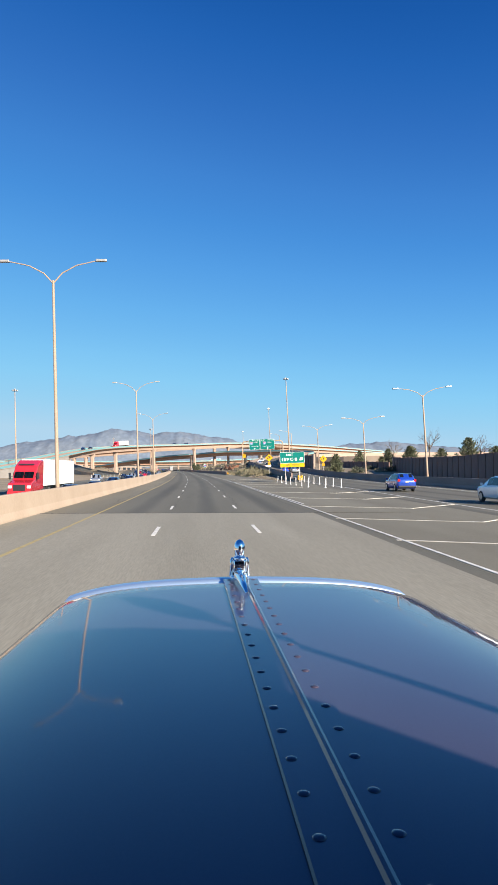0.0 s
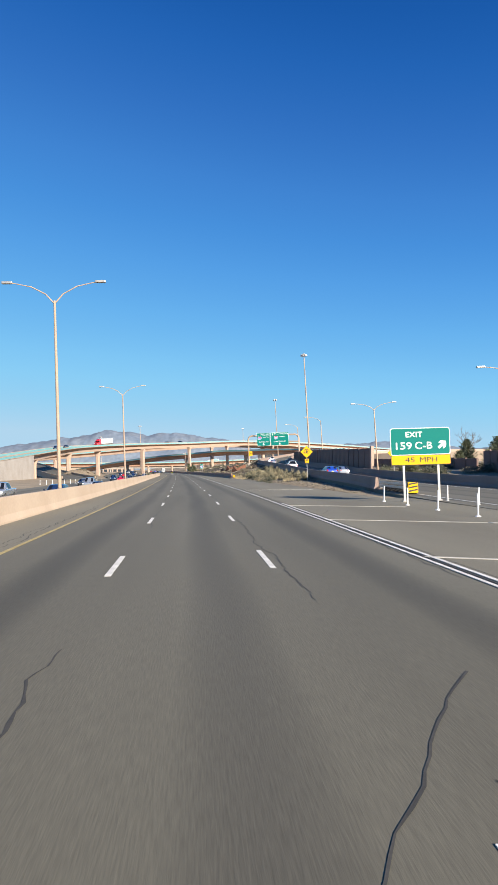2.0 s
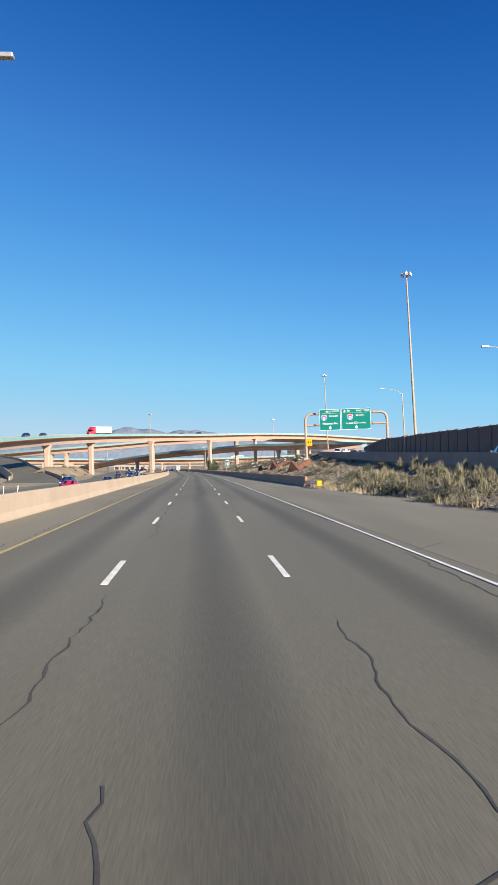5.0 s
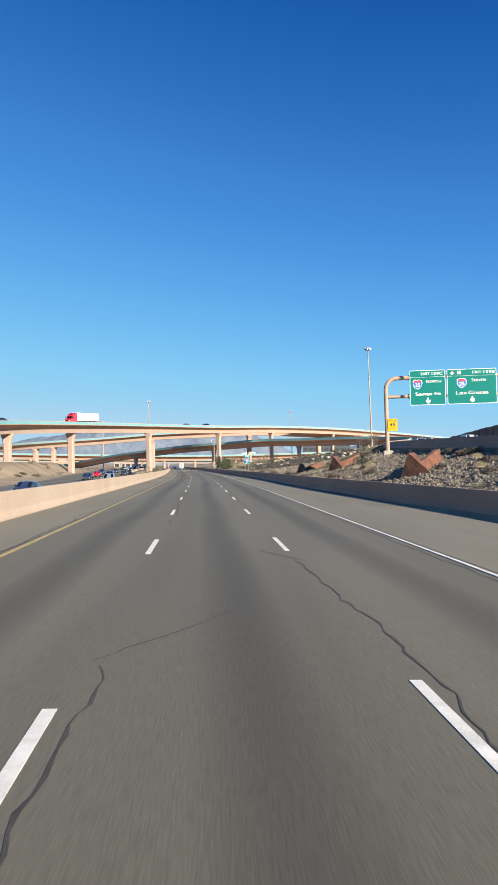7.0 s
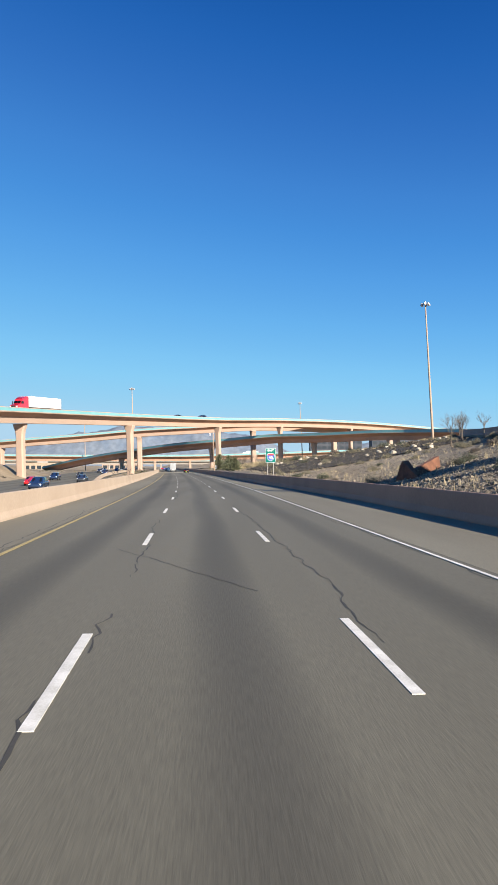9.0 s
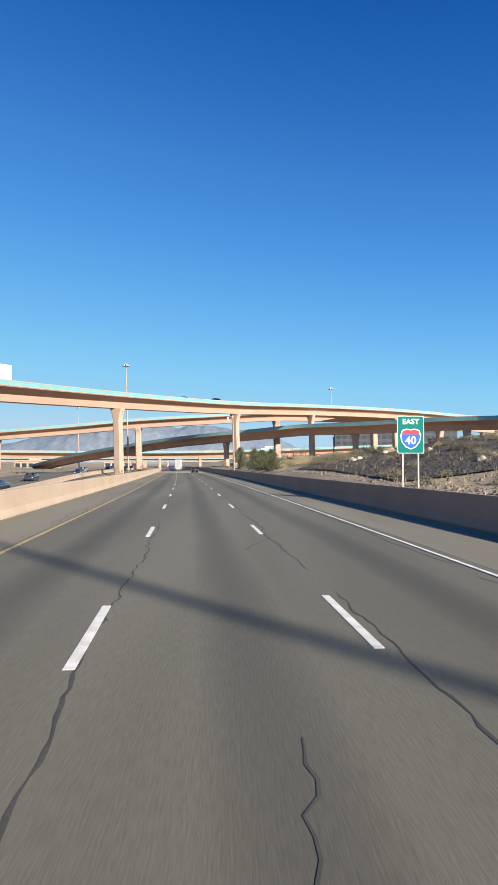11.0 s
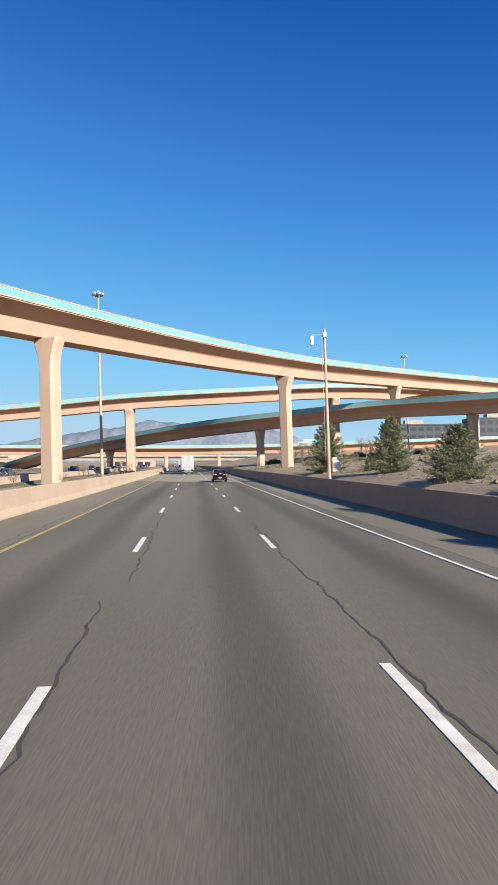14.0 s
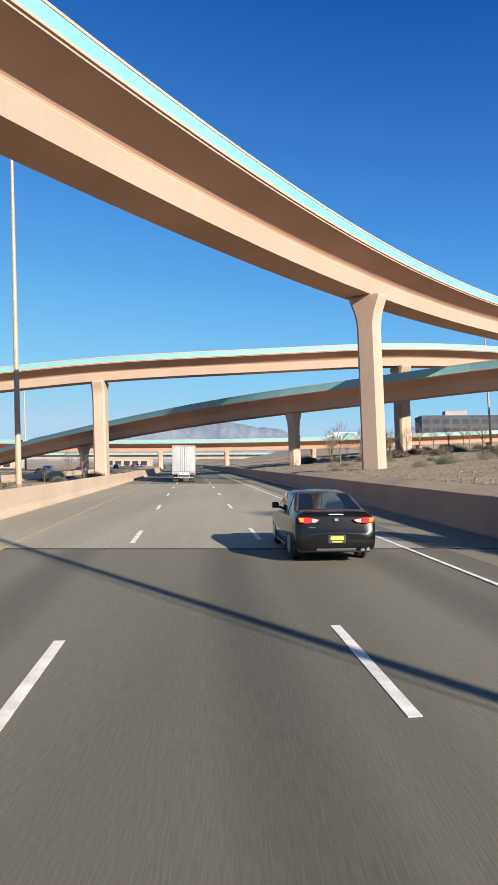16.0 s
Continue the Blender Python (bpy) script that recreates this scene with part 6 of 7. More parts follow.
pale = shrub("dry_bush", 1.3, STRAW, 19, "pale straw-coloured dry bush behind the shoulder barrier", "dry bushes", 4400, 0.06)
pale.matrix_world = pose(3.0, 437, ground_z(3.0, 437) - 0.1)
for x, y, k in ((1.6, 441, 1.3), (4.6, 435, 1.5), (5.8, 440, 1.3), (3.4, 446, 1.3), (7.0, 437, 1.2), (6.2, 431, 1.0), (0.8, 431, 1.1)):
    place(pale, x, y, k * 190, k)
for x, y, k in ((9.0, 431, 1.6), (10.6, 435, 1.9), (12.4, 430, 1.7), (11.0, 426, 1.3), (14.0, 434, 1.8)):
    place(sage, x, y, k * 190, k)
for x, y, k in ((15.6, 256, 0.5), (17.4, 252, 0.45), (18.2, 263, 0.5), (12.6, 279, 0.45), (14.0, 283, 0.6), (15.2, 287, 0.6), (13.4, 288, 0.5)):
    place(pale, x, y, k * 520, k)
for x, y, k in ((14.6, 252, 0.7), (16.2, 249, 0.8), (17.0, 258, 0.8), (18.6, 256, 0.9), (14.9, 262, 0.6), (19.2, 268, 0.9), (17.8, 246, 0.8)):
    place(brush, x, y, k * 410, k)
rnd = random.Random(63)
for _ in range(20):
    place(bare_a, rnd.uniform(-4, 24), rnd.uniform(570, 608), rnd.uniform(0, 360), rnd.uniform(0.7, 1.2))
for _ in range(34):
    place(brush, rnd.uniform(-6, 40), rnd.uniform(575, 640), rnd.uniform(0, 360), rnd.uniform(1.0, 2.4), 0.15)
for x, y, k in ((-1.0, 540, 0.9), (4.5, 548, 1.3), (8.5, 541, 0.8), (11.5, 556, 1.1)):
    place(sage, x, y, k * 140, k * 1.3)


def grass():
    rnd = random.Random(21)
    verts, faces = [], []
    for _ in range(5200):
        y = rnd.uniform(160, 460)
        if rnd.random() < 0.45:
            y = rnd.uniform(160, 220)
        if 228 < y < 292 and rnd.random() < 0.85:
            continue
        lo, hi = cx(y) + 12.4 + 2.6 * (1 - smooth(172, 226, y)), ramp_at(y)[0] - half(y) - 0.5
        if hi <= lo:
            continue
        x = lo + (hi - lo) * rnd.random()
        if noise.noise(Vector((x * 0.25, y * 0.12, 3))) < -0.05:
            continue
        z = ground_z(x, y)
        for _ in range(5):
            a, l, h = rnd.uniform(0, 6.28), rnd.uniform(0.05, 0.35), rnd.uniform(0.2, 0.75)
            k = len(verts)
            bx, by = x + rnd.gauss(0, 0.12), y + rnd.gauss(0, 0.12)
            c, s = math.cos(a), math.sin(a)
            verts += [(bx - s * 0.02, by + c * 0.02, z - 0.05), (bx + s * 0.02, by - c * 0.02, z - 0.05), (bx + c * l, by + s * l, z + h)]
            faces.append((k, k + 1, k + 2))
    tagged(from_lists("dry_grass", verts, faces, STRAW), "pale dry grass tufts on the embankment", "grass", kind="stuff")


grass()


def gravel():
    rnd = random.Random(31)
    verts, faces = [], []
    for j in range(84000):
        y = rnd.uniform(118, 460) if rnd.random() < 0.8 else rnd.uniform(460, 640)
        if j % 2:
            y = rnd.uniform(205, 345)
        if y < 460:
            lo, hi = cx(y) + 13.0 + 2.0 * smooth(100, 116, y) * (1 - smooth(196, 236, y)), ramp_at(y)[0] - half(y) - 0.5
        else:
            lo, hi = cx(y) + 13.0, cx(y) + 55
        if j % 4 == 1:
            y = rnd.uniform(478, 590)
            lo, hi = cx(y) + 13.0, cx(y) + 46
        if hi <= lo:
            continue
        x = lo + (hi - lo) * rnd.random() ** 1.5
        z = ground_z(x, y)
        r = rnd.uniform(0.05, 0.16) * (1.8 if rnd.random() < (0.30 if 228 < y < 300 else 0.10) else 1) * (0.62 if y < 160 or y > 460 else 1)
        k = len(verts)
        a = rnd.uniform(0, 1.5)
        c, s = math.cos(a) * r, math.sin(a) * r
        q = lambda: rnd.uniform(0.7, 1.2)
        verts += [(x + c * q(), y + s * q(), z), (x - s * q(), y + c * q(), z + 0.1 * r), (x - c * q(), y - s * q(), z), (x + s * q(), y - c * q(), z + 0.1 * r), (x + rnd.gauss(0, 0.2) * r, y + rnd.gauss(0, 0.2) * r, z + 0.75 * r * q())]
        faces += [(k, k + 1, k + 4), (k + 1, k + 2, k + 4), (k + 2, k + 3, k + 4), (k + 3, k, k + 4)]
    tagged(from_lists("gravel", verts, faces, PEBBLE), "mixed pale and dark stones strewn over the embankment slope", "gravel", kind="stuff")


gravel()


# ---- dark rock mulch with pale boulders on the bank ----
MULCH = surf("dark_rock_mulch", (0.022, 0.020, 0.018), (0.062, 0.054, 0.045), 1.4, 0.95, 0.6, fine=7, dist=0.06)
BOULDER = surf("pale_boulder_stone", (0.30, 0.26, 0.20), (0.42, 0.375, 0.30), 1.2, 0.9, 0.4, fine=8)


def mulch_edge(x):
    """How far along the road the mulch reaches at x."""
    return min(414 + 2.7 * (x - 1.7), 441) + 1.5 * math.sin(x * 0.7)


def rock_mulch():
    rnd = random.Random(88)
    verts, faces, index = [], [], {}
    for i in range(2, 58):
        for y in range(374, 446):
            x = cx(y) + 12.5 + i
            if y < mulch_edge(x) and x < ramp_at(y)[0] - half(y) - 1:
                index[i, y] = len(verts)
                verts.append((x, y, ground_z(x, y) + 0.11 + 0.06 * rnd.random()))
    for i, y in index:
        ring = [(i, y), (i + 1, y), (i + 1, y + 1), (i, y + 1)]
        if all(c in index for c in ring):
            faces.append(tuple(index[c] for c in ring))
    spots = [verts[f[0]] for f in faces]
    for _ in range(15000):
        x, y, z = rnd.choice(spots)
        x, y, r = x + rnd.random(), y + rnd.random(), rnd.uniform(0.1, 0.3)
        z = ground_z(x, y) + 0.1
        a, k = rnd.uniform(0, 1.5), len(verts)
        c, d = math.cos(a) * r, math.sin(a) * r
        verts += [(x + c, y + d, z), (x - d, y + c, z), (x - c, y - d, z), (x + d, y - c, z), (x + rnd.gauss(0, 0.2) * r, y + rnd.gauss(0, 0.2) * r, z + 0.7 * r)]
        faces += [(k, k + 1, k + 4), (k + 1, k + 2, k + 4), (k + 2, k + 3, k + 4), (k + 3, k, k + 4)]
    tagged(from_lists("rock_mulch", verts, faces, MULCH), "dark broken rock mulch covering the bank", "rock mulch", kind="stuff")
    bm = bmesh.new()
    bmesh.ops.create_icosphere(bm, subdivisions=2, radius=0.5)
    for v in bm.verts:
        v.co += noise.noise_vector(v.co * 2.3) * 0.16
        v.co.z *= 0.75
    first = None
    for k in range(26):
        x, y, z = rnd.choice(spots)
        m = pose(x, y, z + 0.1, 0, 0, rnd.uniform(0, 360))
        if first is None:
            first = tagged(part("boulder", bm, BOULDER), "pale rounded boulder on the dark rock mulch", "boulder", "boulders")
            first.matrix_world = m
        else:
            c = copy_thing(first, m)
            q = rnd.uniform(0.6, 1.2)
            c.scale = (q, q, q)
    for k in range(22):
        x, y, z = rnd.choice(spots)
        place(sage if k % 2 else pale, x, y, k * 77, rnd.uniform(0.9, 1.5) if k % 2 else rnd.uniform(0.5, 0.9), 0.05)


rock_mulch()


def red_fins():
    """A wedge with a ridge, and a wing behind it that rises up the slope."""
    def hull(bm, points):
        made = bmesh.ops.convex_hull(bm, input=[bm.verts.new(p) for p in points])
        spare = [v for v in made["geom_interior"] if isinstance(v, bmesh.types.BMVert)]
        bmesh.ops.delete(bm, geom=spare, context="VERTS")

    bm = bmesh.new()
    hull(bm, [(-1.1, -0.4, -3.2), (0.9, -2.7, -3.2), (2.0, -0.4, -3.0), (0.6, 1.8, -3.0), (-0.9, -0.35, -1.9), (0.85, -2.4, -1.6), (-0.28, -0.2, 0.0), (0.35, 0.1, 0.05), (-0.05, 0.25, -0.02)])
    hull(bm, [(1.0, -0.9, -3.0), (4.3, 3.7, -2.2), (3.0, 5.0, -2.2), (0.2, 1.0, -3.0), (0.95, 0.25, -0.75), (0.7, 0.6, -0.75), (4.05, 4.55, 0.55), (3.75, 4.85, 0.5)])
    bmesh.ops.subdivide_edges(bm, edges=[e for e in bm.edges if e.calc_length() > 0.9], cuts=3, use_grid_fill=True)
    for v in bm.verts:
        v.co += noise.noise_vector(v.co * 1.9) * 0.07
    first = None
    for x, y, z, turn in ((12.57, 263.1, 3.45, 0), (12.25, 296.6, 3.68, -4), (11.2, 324.8, 2.75, -6)):
        m = pose(x, y, z, 0, 0, turn)
        if first:
            copy_thing(first, m)
            continue
        first = tagged(part("red_fin", bm, RED_ROCK), "red sandstone-coloured wedge fin set into the slope", "landscape fin", "red fins")
        first.matrix_world = m


red_fins()


# ---- far walls, buildings, billboard ----
bm = bmesh.new()
sweep(bm, curve([(75, 395, 11.5), (120, 410, 13), (200, 420, 14), (330, 430, 15)], 10), [(-0.4, 0), (0.4, 0), (0.4, -14), (-0.4, -14)])
tagged(part("retaining_wall", bm, TAN), "long sunlit tan retaining wall beyond the trees", "retaining wall", kind="structure")
bm = bmesh.new()
sweep(bm, curve([(58, 330, 8.2), (80, 306, 8.6), (115, 292, 9.0), (180, 286, 9.5)], 10), [(-0.35, 0), (0.35, 0), (0.35, -12), (-0.35, -12)])
tagged(part("retaining_wall", bm, CREAM), "long sunlit tan retaining wall beyond the trees", "retaining wall", kind="structure")


SLATE = surf("slate_cladding", (0.0413, 0.0488, 0.0638), (0.06, 0.0675, 0.0825), 0.2, 0.7, 0.05)
DULL_GLASS = plain("dull_window_glass", (0.03, 0.04, 0.05), 0.35)


def office(name, x, y, w, d, z0, h, floors, cols, material, label):
    root = empty(name, pose(x, y, z0, 0, 0, -6), label, "building")
    bm = bmesh.new()
    box(bm, -w / 2, w / 2, 0, d, -2, h)
    part("wall", bm, material, root)
    bm = bmesh.new()
    box(bm, -w / 2 - 0.3, w / 2 + 0.3, -0.3, d + 0.3, h + 0.004, h + 0.8)
    part("roof_edge", bm, material, root)
    bm = bmesh.new()
    box(bm, -w * 0.2, w * 0.05, d * 0.3, d * 0.7, h + 0.81, h + 3.6)
    part("roof_plant", bm, GREY_CONC, root)
    for f in range(floors):
        for c in range(cols):
            cw = w / cols
            x0 = -w / 2 + c * cw + cw * 0.15
            z1 = h * (f + 0.25) / floors
            bm = bmesh.new()
            box(bm, x0, x0 + cw * 0.7, -0.06, 0.05, z1, z1 + h / floors * 0.5)
            part("window", bm, DULL_GLASS, root)


office("office_building", 96, 800, 44, 20, 3, 23, 5, 9, SLATE, "grey office block with rows of dark windows beyond the viaduct")
office("office_building", 150, 810, 40, 20, 3, 28, 6, 8, SLATE, "brown office block with dark windows beyond the viaduct")
for k, (x, y, w, h) in enumerate(((-150, 800, 30, 6), (-200, 760, 26, 7), (-110, 960, 40, 7), (-260, 900, 34, 8), (60, 1000, 40, 8), (150, 700, 22, 8))):
    office("low_building", x, y, w, 14, -1.5, h, 1, 6, (CREAM, GREY_CONC, TAN)[k % 3], "low pale flat-roofed building in the distance")


def lorry_on_viaduct():
    root = empty("panel_truck", pose(24, 713, 9.75, 0, 0, 90), "box truck with a pale blue picture panel on the viaduct", "truck")
    bm = bmesh.new()
    box(bm, -1.25, 1.25, 0, 8.5, 0.9, 3.9, bevel=0.05)
    part("box_body", bm, WHITE_BOX, root)
    for s in (-1, 1):
        bm = bmesh.new()
        box(bm, s * 1.262 - 0.01, s * 1.262 + 0.01, 0.4, 6.0, 1.3, 3.6)
        part("panel", bm, CYAN, root, "pale blue panel")
        for y in (1.5, 6.8, 10.0):
            truck_wheel(root, s * 1.05, y)
    bm = bmesh.new()
    box(bm, -1.1, 1.1, 8.8, 10.9, 0.6, 2.9, bevel=0.15)
    part("cab", bm, WHITE_PAINT, root)
    bm = bmesh.new()
    box(bm, -0.4, 0.4, 0.5, 9.0, 0.5, 0.9)
    part("chassis", bm, DARK_PLASTIC, root)


lorry_on_viaduct()

# ---- the blue tractor whose bonnet the ride begins over ----
HOOD_BLUE = surf("dusty_deep_blue_lacquer", (0.0495, 0.0413, 0.066), (0.06, 0.0503, 0.075), 1.6, 0.35, 0.0, metal=0.0, fine=300, coat=1.0, speck=0.08)
HOOD_BLUE.node_tree.nodes["Principled BSDF"].inputs["Specular IOR Level"].default_value = 0.1
HOOD_BLUE.node_tree.nodes["Principled BSDF"].inputs["Coat IOR"].default_value = 1.36
# pale blue of the mirrored sky is mixed into the metal's own colour
SKY_TINTED_METAL = plain("sky_tinted_aluminium", (0.50, 0.66, 0.82), 0.3, 0.75)


def hood_point(u, y):
    """The bonnet's skin: u runs from one lower edge (-1) over the crown to the other (1)."""
    k = abs(u)
    half_w = 0.605 + 0.055 * min(2.15 - y, 1.2)
    side = math.copysign(1, u)
    if k < 0.72:
        t = k / 0.72
        x, z = half_w * 0.93 * t, -0.012 * t - 0.045 * t ** 4
    else:
        t = (k - 0.72) / 0.28
        a = t * math.pi / 2
        x, z = half_w * 0.93 + 0.07 * half_w * math.sin(min(a * 2.2, math.pi / 2)) , -0.057 - 0.62 * t ** 1.5
    nose = max(0.0, (y - 2.02) / 0.14)
    return side * x, y, z - 0.05 * nose ** 2 - 0.03 * (1 - nose) * 0


def blue_tractor():
    root = empty("blue_tractor", pose(0.168, 0, 0, 0, 0, 0.9), "deep blue long-nosed tractor bonnet with chrome ornament and riveted strip", "semi truck")
    top = 1.785
    ys = [-0.7 + 2.72 * k / 30 for k in range(31)] + [2.06, 2.10, 2.13, 2.16]
    us = [-1 + 2 * k / 56 for k in range(57)]
    verts, faces = [], []
    for y in ys:
        for u in us:
            x, yy, z = hood_point(u, y)
            verts.append((x, yy, z + top))
    w = len(us)
    for j in range(len(ys) - 1):
        for i in range(w - 1):
            a = j * w + i
            faces.append((a, a + 1, a + w + 1, a + w))
    ob = from_lists("bonnet", verts, faces, HOOD_BLUE, root, "glossy deep blue bonnet")
    ob.data.polygons.foreach_set("use_smooth", [True] * len(ob.data.polygons))
    mod = ob.modifiers.new("skin", "SOLIDIFY")
    mod.thickness = 0.012
    # polished strip along the nose
    bm = bmesh.new()
    rows = []
    for u in us:
        if abs(u) > 0.76:
            continue
        x, yy, z = hood_point(u, 2.09)
        x2, _, z2 = hood_point(u, 2.16)
        rows.append([bm.verts.new(p) for p in ((x, 2.06, z + top + 0.007), (x, 2.15, z + top + 0.012), (x, 2.18, z + top), (x, 2.185, z2 + top - 0.09), (x, 2.16, z2 + top - 0.09), (x, 2.14, z2 + top - 0.02))])
    for a, b in zip(rows, rows[1:]):
        for k in range(6):
            bm.faces.new((a[k], a[(k + 1) % 6], b[(k + 1) % 6], b[k]))
    bm.faces.new(rows[0])
    bm.faces.new(rows[-1][::-1])
    part("nose_trim", bm, SKY_TINTED_METAL, root, "polished silver nose trim, tinted with the blue of the sky", smooth=True)
    # hinge strip with its ridge
    bm = bmesh.new()
    sec = [(-0.057, 0.0), (-0.055, 0.004), (0.003, 0.0045), (0.006, 0.009), (0.010, 0.0105), (0.014, 0.009), (0.017, 0.0045), (0.055, 0.004), (0.057, 0.0), (0.05, -0.006), (-0.05, -0.006)]
    sweep(bm, [(0, y, top + 0.001) for y in np.linspace(-0.7, 2.07, 24)], sec)
    strip = part("centre_strip", bm, HOOD_BLUE, root, "raised blue hinge strip")
    bm = bmesh.new()
    bmesh.ops.create_uvsphere(bm, u_segments=10, v_segments=5, radius=0.0078)
    bmesh.ops.scale(bm, vec=(1, 1, 0.32), verts=bm.verts)
    rivet = part("rivet", bm, HOOD_BLUE, strip, smooth=True)
    rivet.location = (-0.04, 2.05, top + 0.005)
    for k in range(33):
        for s in (-0.04, 0.04):
            if k == 0 and s < 0:
                continue
            r = rivet.copy()
            scene.collection.objects.link(r)
            r.location = (s, 2.05 - 0.084 * k, top + 0.005)
    for k in range(-8, 9):
        if abs(k) < 1:
            continue
        x, _, z = hood_point(math.copysign(min(abs(k) * 0.088, 0.72), k), 2.11)
        r = rivet.copy()
        r.parent = root
        scene.collection.objects.link(r)
        r.scale = (0.7, 0.7, 0.7)
        r.location = (x, 2.105, z + top + 0.0105)
    # ornament
    bm = bmesh.new()
    tube(bm, [(0, 0, 0), (0, 0, 0.012)], [0.033, 0.031], 16)
    box(bm, -0.021, 0.021, -0.014, 0.014, 0.010, 0.064, bevel=0.005)
    for s in (-1, 1):
        tube(bm, [(s * 0.026, 0, 0.010), (s * 0.026, 0, 0.060), (s * 0.022, 0, 0.070)], [0.0075, 0.0065, 0.004], 8)
    tube(bm, [(0, 0, 0.062), (0, 0, 0.068), (0, 0, 0.074)], [0.018, 0.022, 0.017], 16)
    tube(bm, [(0, 0, 0.074), (0, 0, 0.098), (0, 0, 0.113), (0, 0, 0.124), (0, 0, 0.129)], [0.0165, 0.019, 0.0175, 0.011, 0.003], 16)
    tube(bm, [(0, -0.26, 0.004), (0, -0.15, 0.008), (0, -0.04, 0.014), (0, 0.02, 0.012)], [0.004, 0.012, 0.022, 0.024], 10)
    orn = part("bonnet_ornament", bm, CHROME, root, "chrome bonnet ornament on a tapered base", smooth=True)
    orn.location = (-0.002, 2.09, top + 0.002)
    # grille, sides, bumper, wings and wheels that carry it
    bm = bmesh.new()
    box(bm, -0.52, 0.52, 2.10, 2.17, 0.62, 1.66, bevel=0.03)
    g = part("grille", bm, CHROME, root)
    for k in range(9):
        bm = bmesh.new()
        box(bm, -0.46 + k * 0.11, -0.42 + k * 0.11, 2.172, 2.19, 0.7, 1.6)
        part("grille_bar", bm, DARK_PLASTIC, g)
    for s in (-1, 1):
        bm = bmesh.new()
        box(bm, s * 0.63 - 0.02, s * 0.63 + 0.02, -0.7, 2.1, 0.7, 1.12)
        part("side_panel", bm, HOOD_BLUE, root)
        bm = bmesh.new()
        prof = [(0.0 + 0.72 * math.cos(a), 0.55 + 0.62 * math.sin(a)) for a in np.linspace(0, math.pi, 14)]
        L = [bm.verts.new((s * 0.66, 1.35 + y, z)) for y, z in prof]
        R = [bm.verts.new((s * 1.16, 1.35 + y, z - 0.03)) for y, z in prof]
        for k in range(13):
            bm.faces.new((L[k], L[k + 1], R[k + 1], R[k]))
        bmesh.ops.solidify(bm, geom=bm.faces[:], thickness=0.03)
        part("wing", bm, HOOD_BLUE, root)
        truck_wheel(root, s * 0.95, 1.35, 0.5, 0.28)
    bm = bmesh.new()
    box(bm, -1.15, 1.15, 2.1, 2.35, 0.32, 0.66, bevel=0.04)
    part("bumper", bm, CHROME, root)
    bm = bmesh.new()
    box(bm, -0.4, 0.4, -0.7, 2.1, 0.55, 0.75)
    part("chassis", bm, DARK_PLASTIC, root)

    # cab behind the bonnet
    bm = bmesh.new()
    prof = [(-0.42, 0.9), (-0.42, 1.86), (-0.60, 2.62), (-0.85, 2.90), (-1.5, 3.12), (-2.9, 3.2), (-2.9, 0.9)]
    L = [bm.verts.new((-1.22, y, z)) for y, z in prof]
    R = [bm.verts.new((1.22, y, z)) for y, z in prof]
    bm.faces.new(L)
    bm.faces.new(R[::-1])
    for k in range(len(prof)):
        bm.faces.new((L[k], L[(k + 1) % len(prof)], R[(k + 1) % len(prof)], R[k]))
    cab = part("cab", bm, HOOD_BLUE, root, "tall blue sleeper cab")
    mod = cab.modifiers.new("edges", "BEVEL")
    mod.width, mod.segments = 0.07, 3
    for s in (-1, 1):
        bm = bmesh.new()
        f = [bm.verts.new(p) for p in ((s * 0.04, -0.425, 1.93), (s * 1.08, -0.425, 1.93), (s * 1.02, -0.595, 2.58), (s * 0.04, -0.595, 2.58))]
        bm.faces.new(f)
        bmesh.ops.solidify(bm, geom=bm.faces[:], thickness=0.02)
        part("windscreen_pane", bm, DARK_GLASS, cab)
        bm = bmesh.new()
        box(bm, s * 1.225 - 0.012, s * 1.225 + 0.012, -1.4, -0.72, 1.9, 2.5, bevel=0.01)
        part("side_window", bm, DARK_GLASS, cab)
        bm = bmesh.new()
        box(bm, s * 1.42 - 0.1, s * 1.42 + 0.1, -0.5, -0.42, 1.85, 2.45, bevel=0.03)
        box(bm, s * 1.28 - 0.09, s * 1.28 + 0.09, -0.48, -0.45, 2.36, 2.4)
        part("mirror", bm, CHROME, cab)
        # unseen; its thick tip is shaped for the blob of shade on the bonnet
        bm = bmesh.new()
        tube(bm, [(s * 1.32, -0.44, 2.4), (s * 1.32, -0.42, 2.78), (s * 1.32, -0.41, 2.82), (s * 1.32, -0.40, 2.89), (s * 1.32, -0.40, 2.94)], [0.014, 0.012, 0.045, 0.05, 0.02], 10)
        part("antenna", bm, DARK_PLASTIC, cab)
        bm = bmesh.new()
        tube(bm, [(s * 1.3, -3.05, 0.8), (s * 1.3, -3.05, 3.5), (s * 1.3, -3.15, 3.75)], 0.07, 12)
        part("exhaust_stack", bm, CHROME, root)
        for y in (-3.9, -5.0):
            truck_wheel(root, s * 1.0, y)
    # unseen; added and sized so its shadow edge falls across the bonnet
    bm = bmesh.new()
    rows = []
    for k in range(13):
        x = -1.17 + 2.34 * k / 12
        droop = 0.05 * max(0.0, abs(x) - 0.9) / 0.27
        rows.append([bm.verts.new(p) for p in ((x, -0.62, 2.70 - droop), (x, -0.23, 2.68 - droop), (x, -0.235, 2.65 - droop), (x, -0.62, 2.66 - droop))])
    for a, b in zip(rows, rows[1:]):
        for k in range(4):
            bm.faces.new((a[k], a[(k + 1) % 4], b[(k + 1) % 4], b[k]))
    bm.faces.new(rows[0])
    bm.faces.new(rows[-1][::-1])
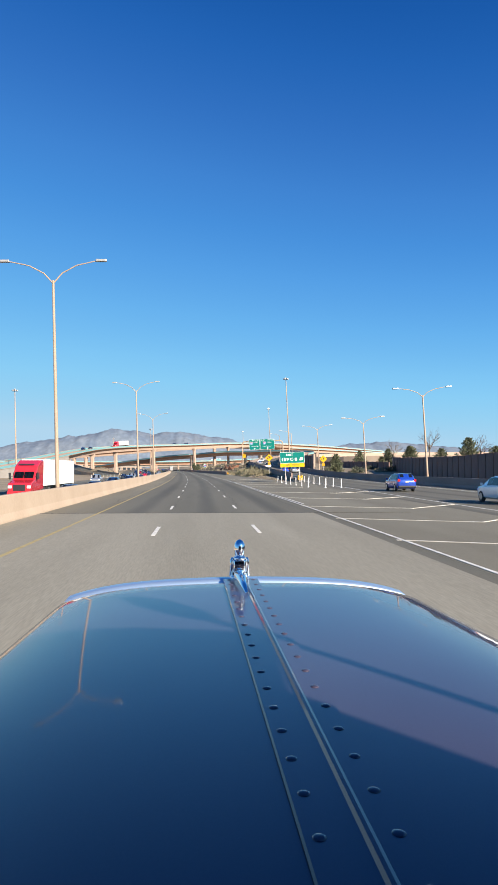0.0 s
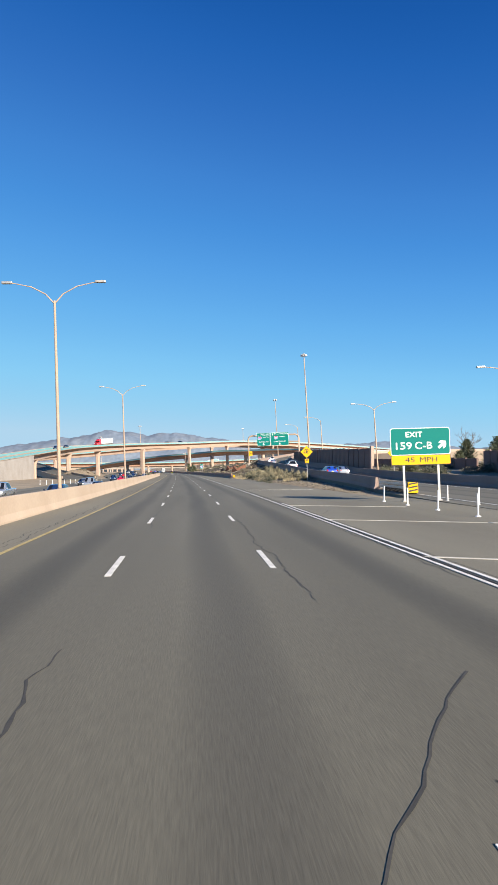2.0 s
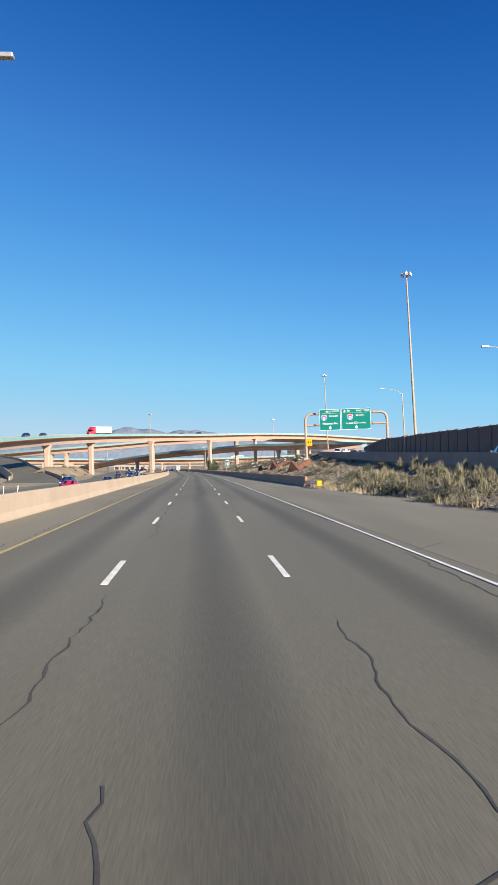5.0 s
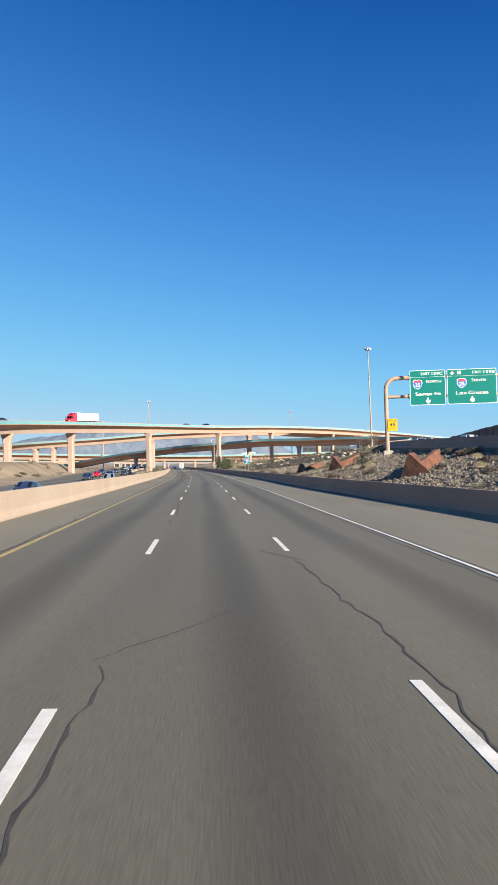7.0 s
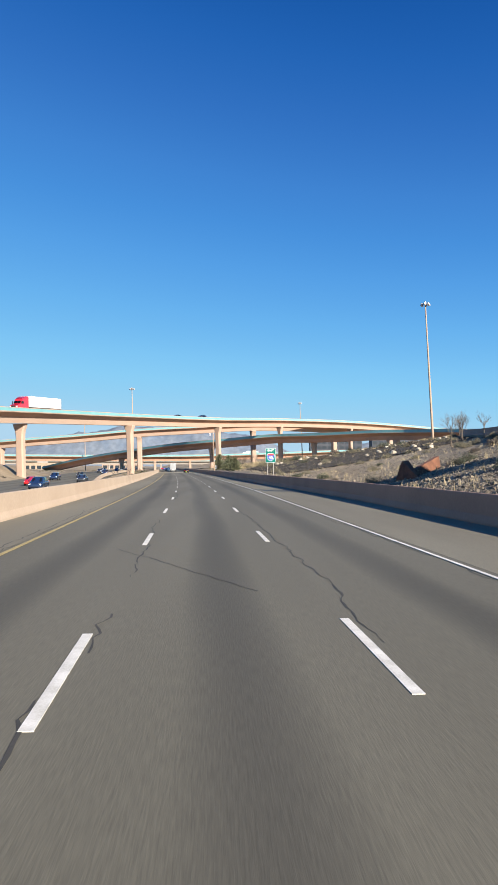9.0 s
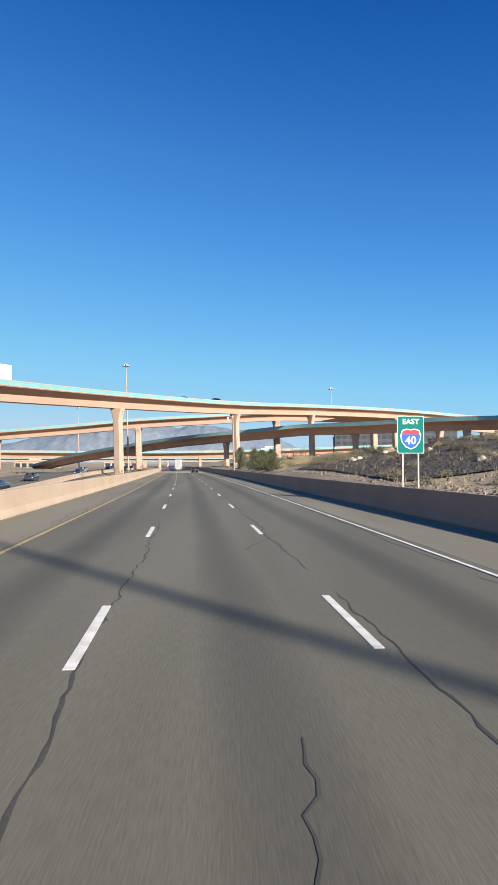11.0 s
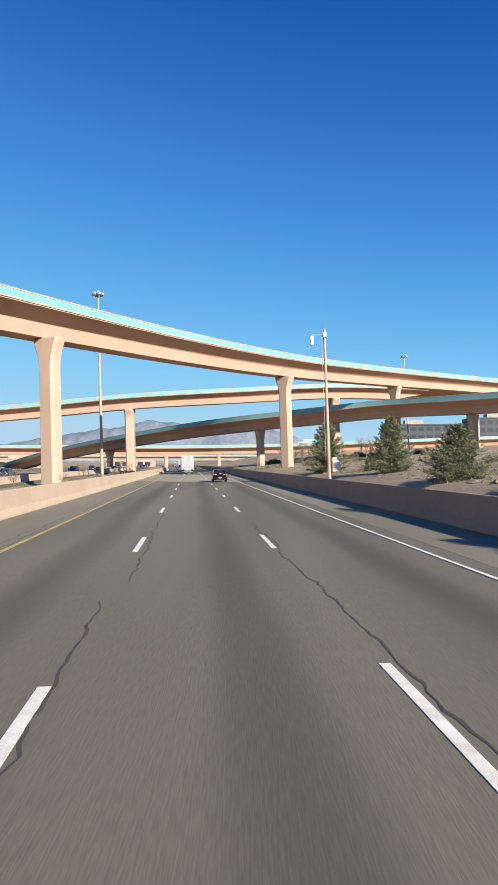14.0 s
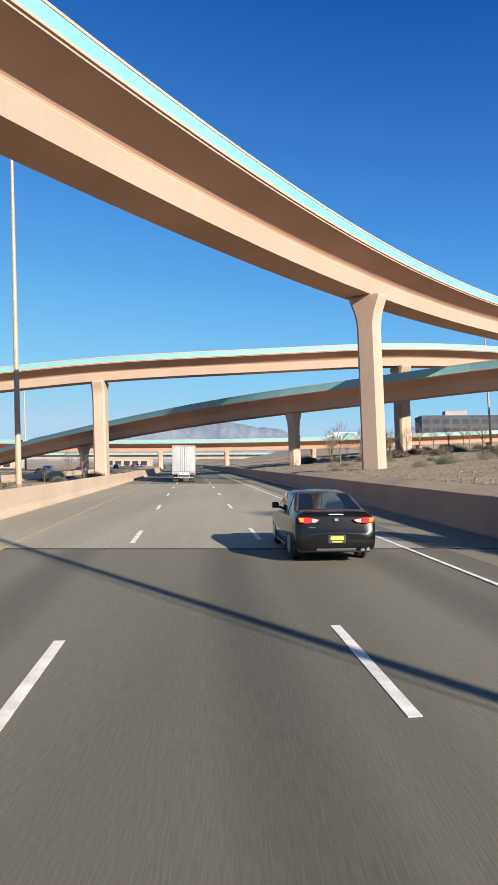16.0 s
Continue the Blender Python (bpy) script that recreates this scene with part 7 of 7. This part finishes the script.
    part("sun_visor", bm, HOOD_BLUE, cab, "blue sun visor over the windscreen")
    bm = bmesh.new()
    box(bm, -0.4, 0.4, -5.6, -0.7, 0.6, 0.9)
    part("rear_chassis", bm, DARK_PLASTIC, root)


blue_tractor()
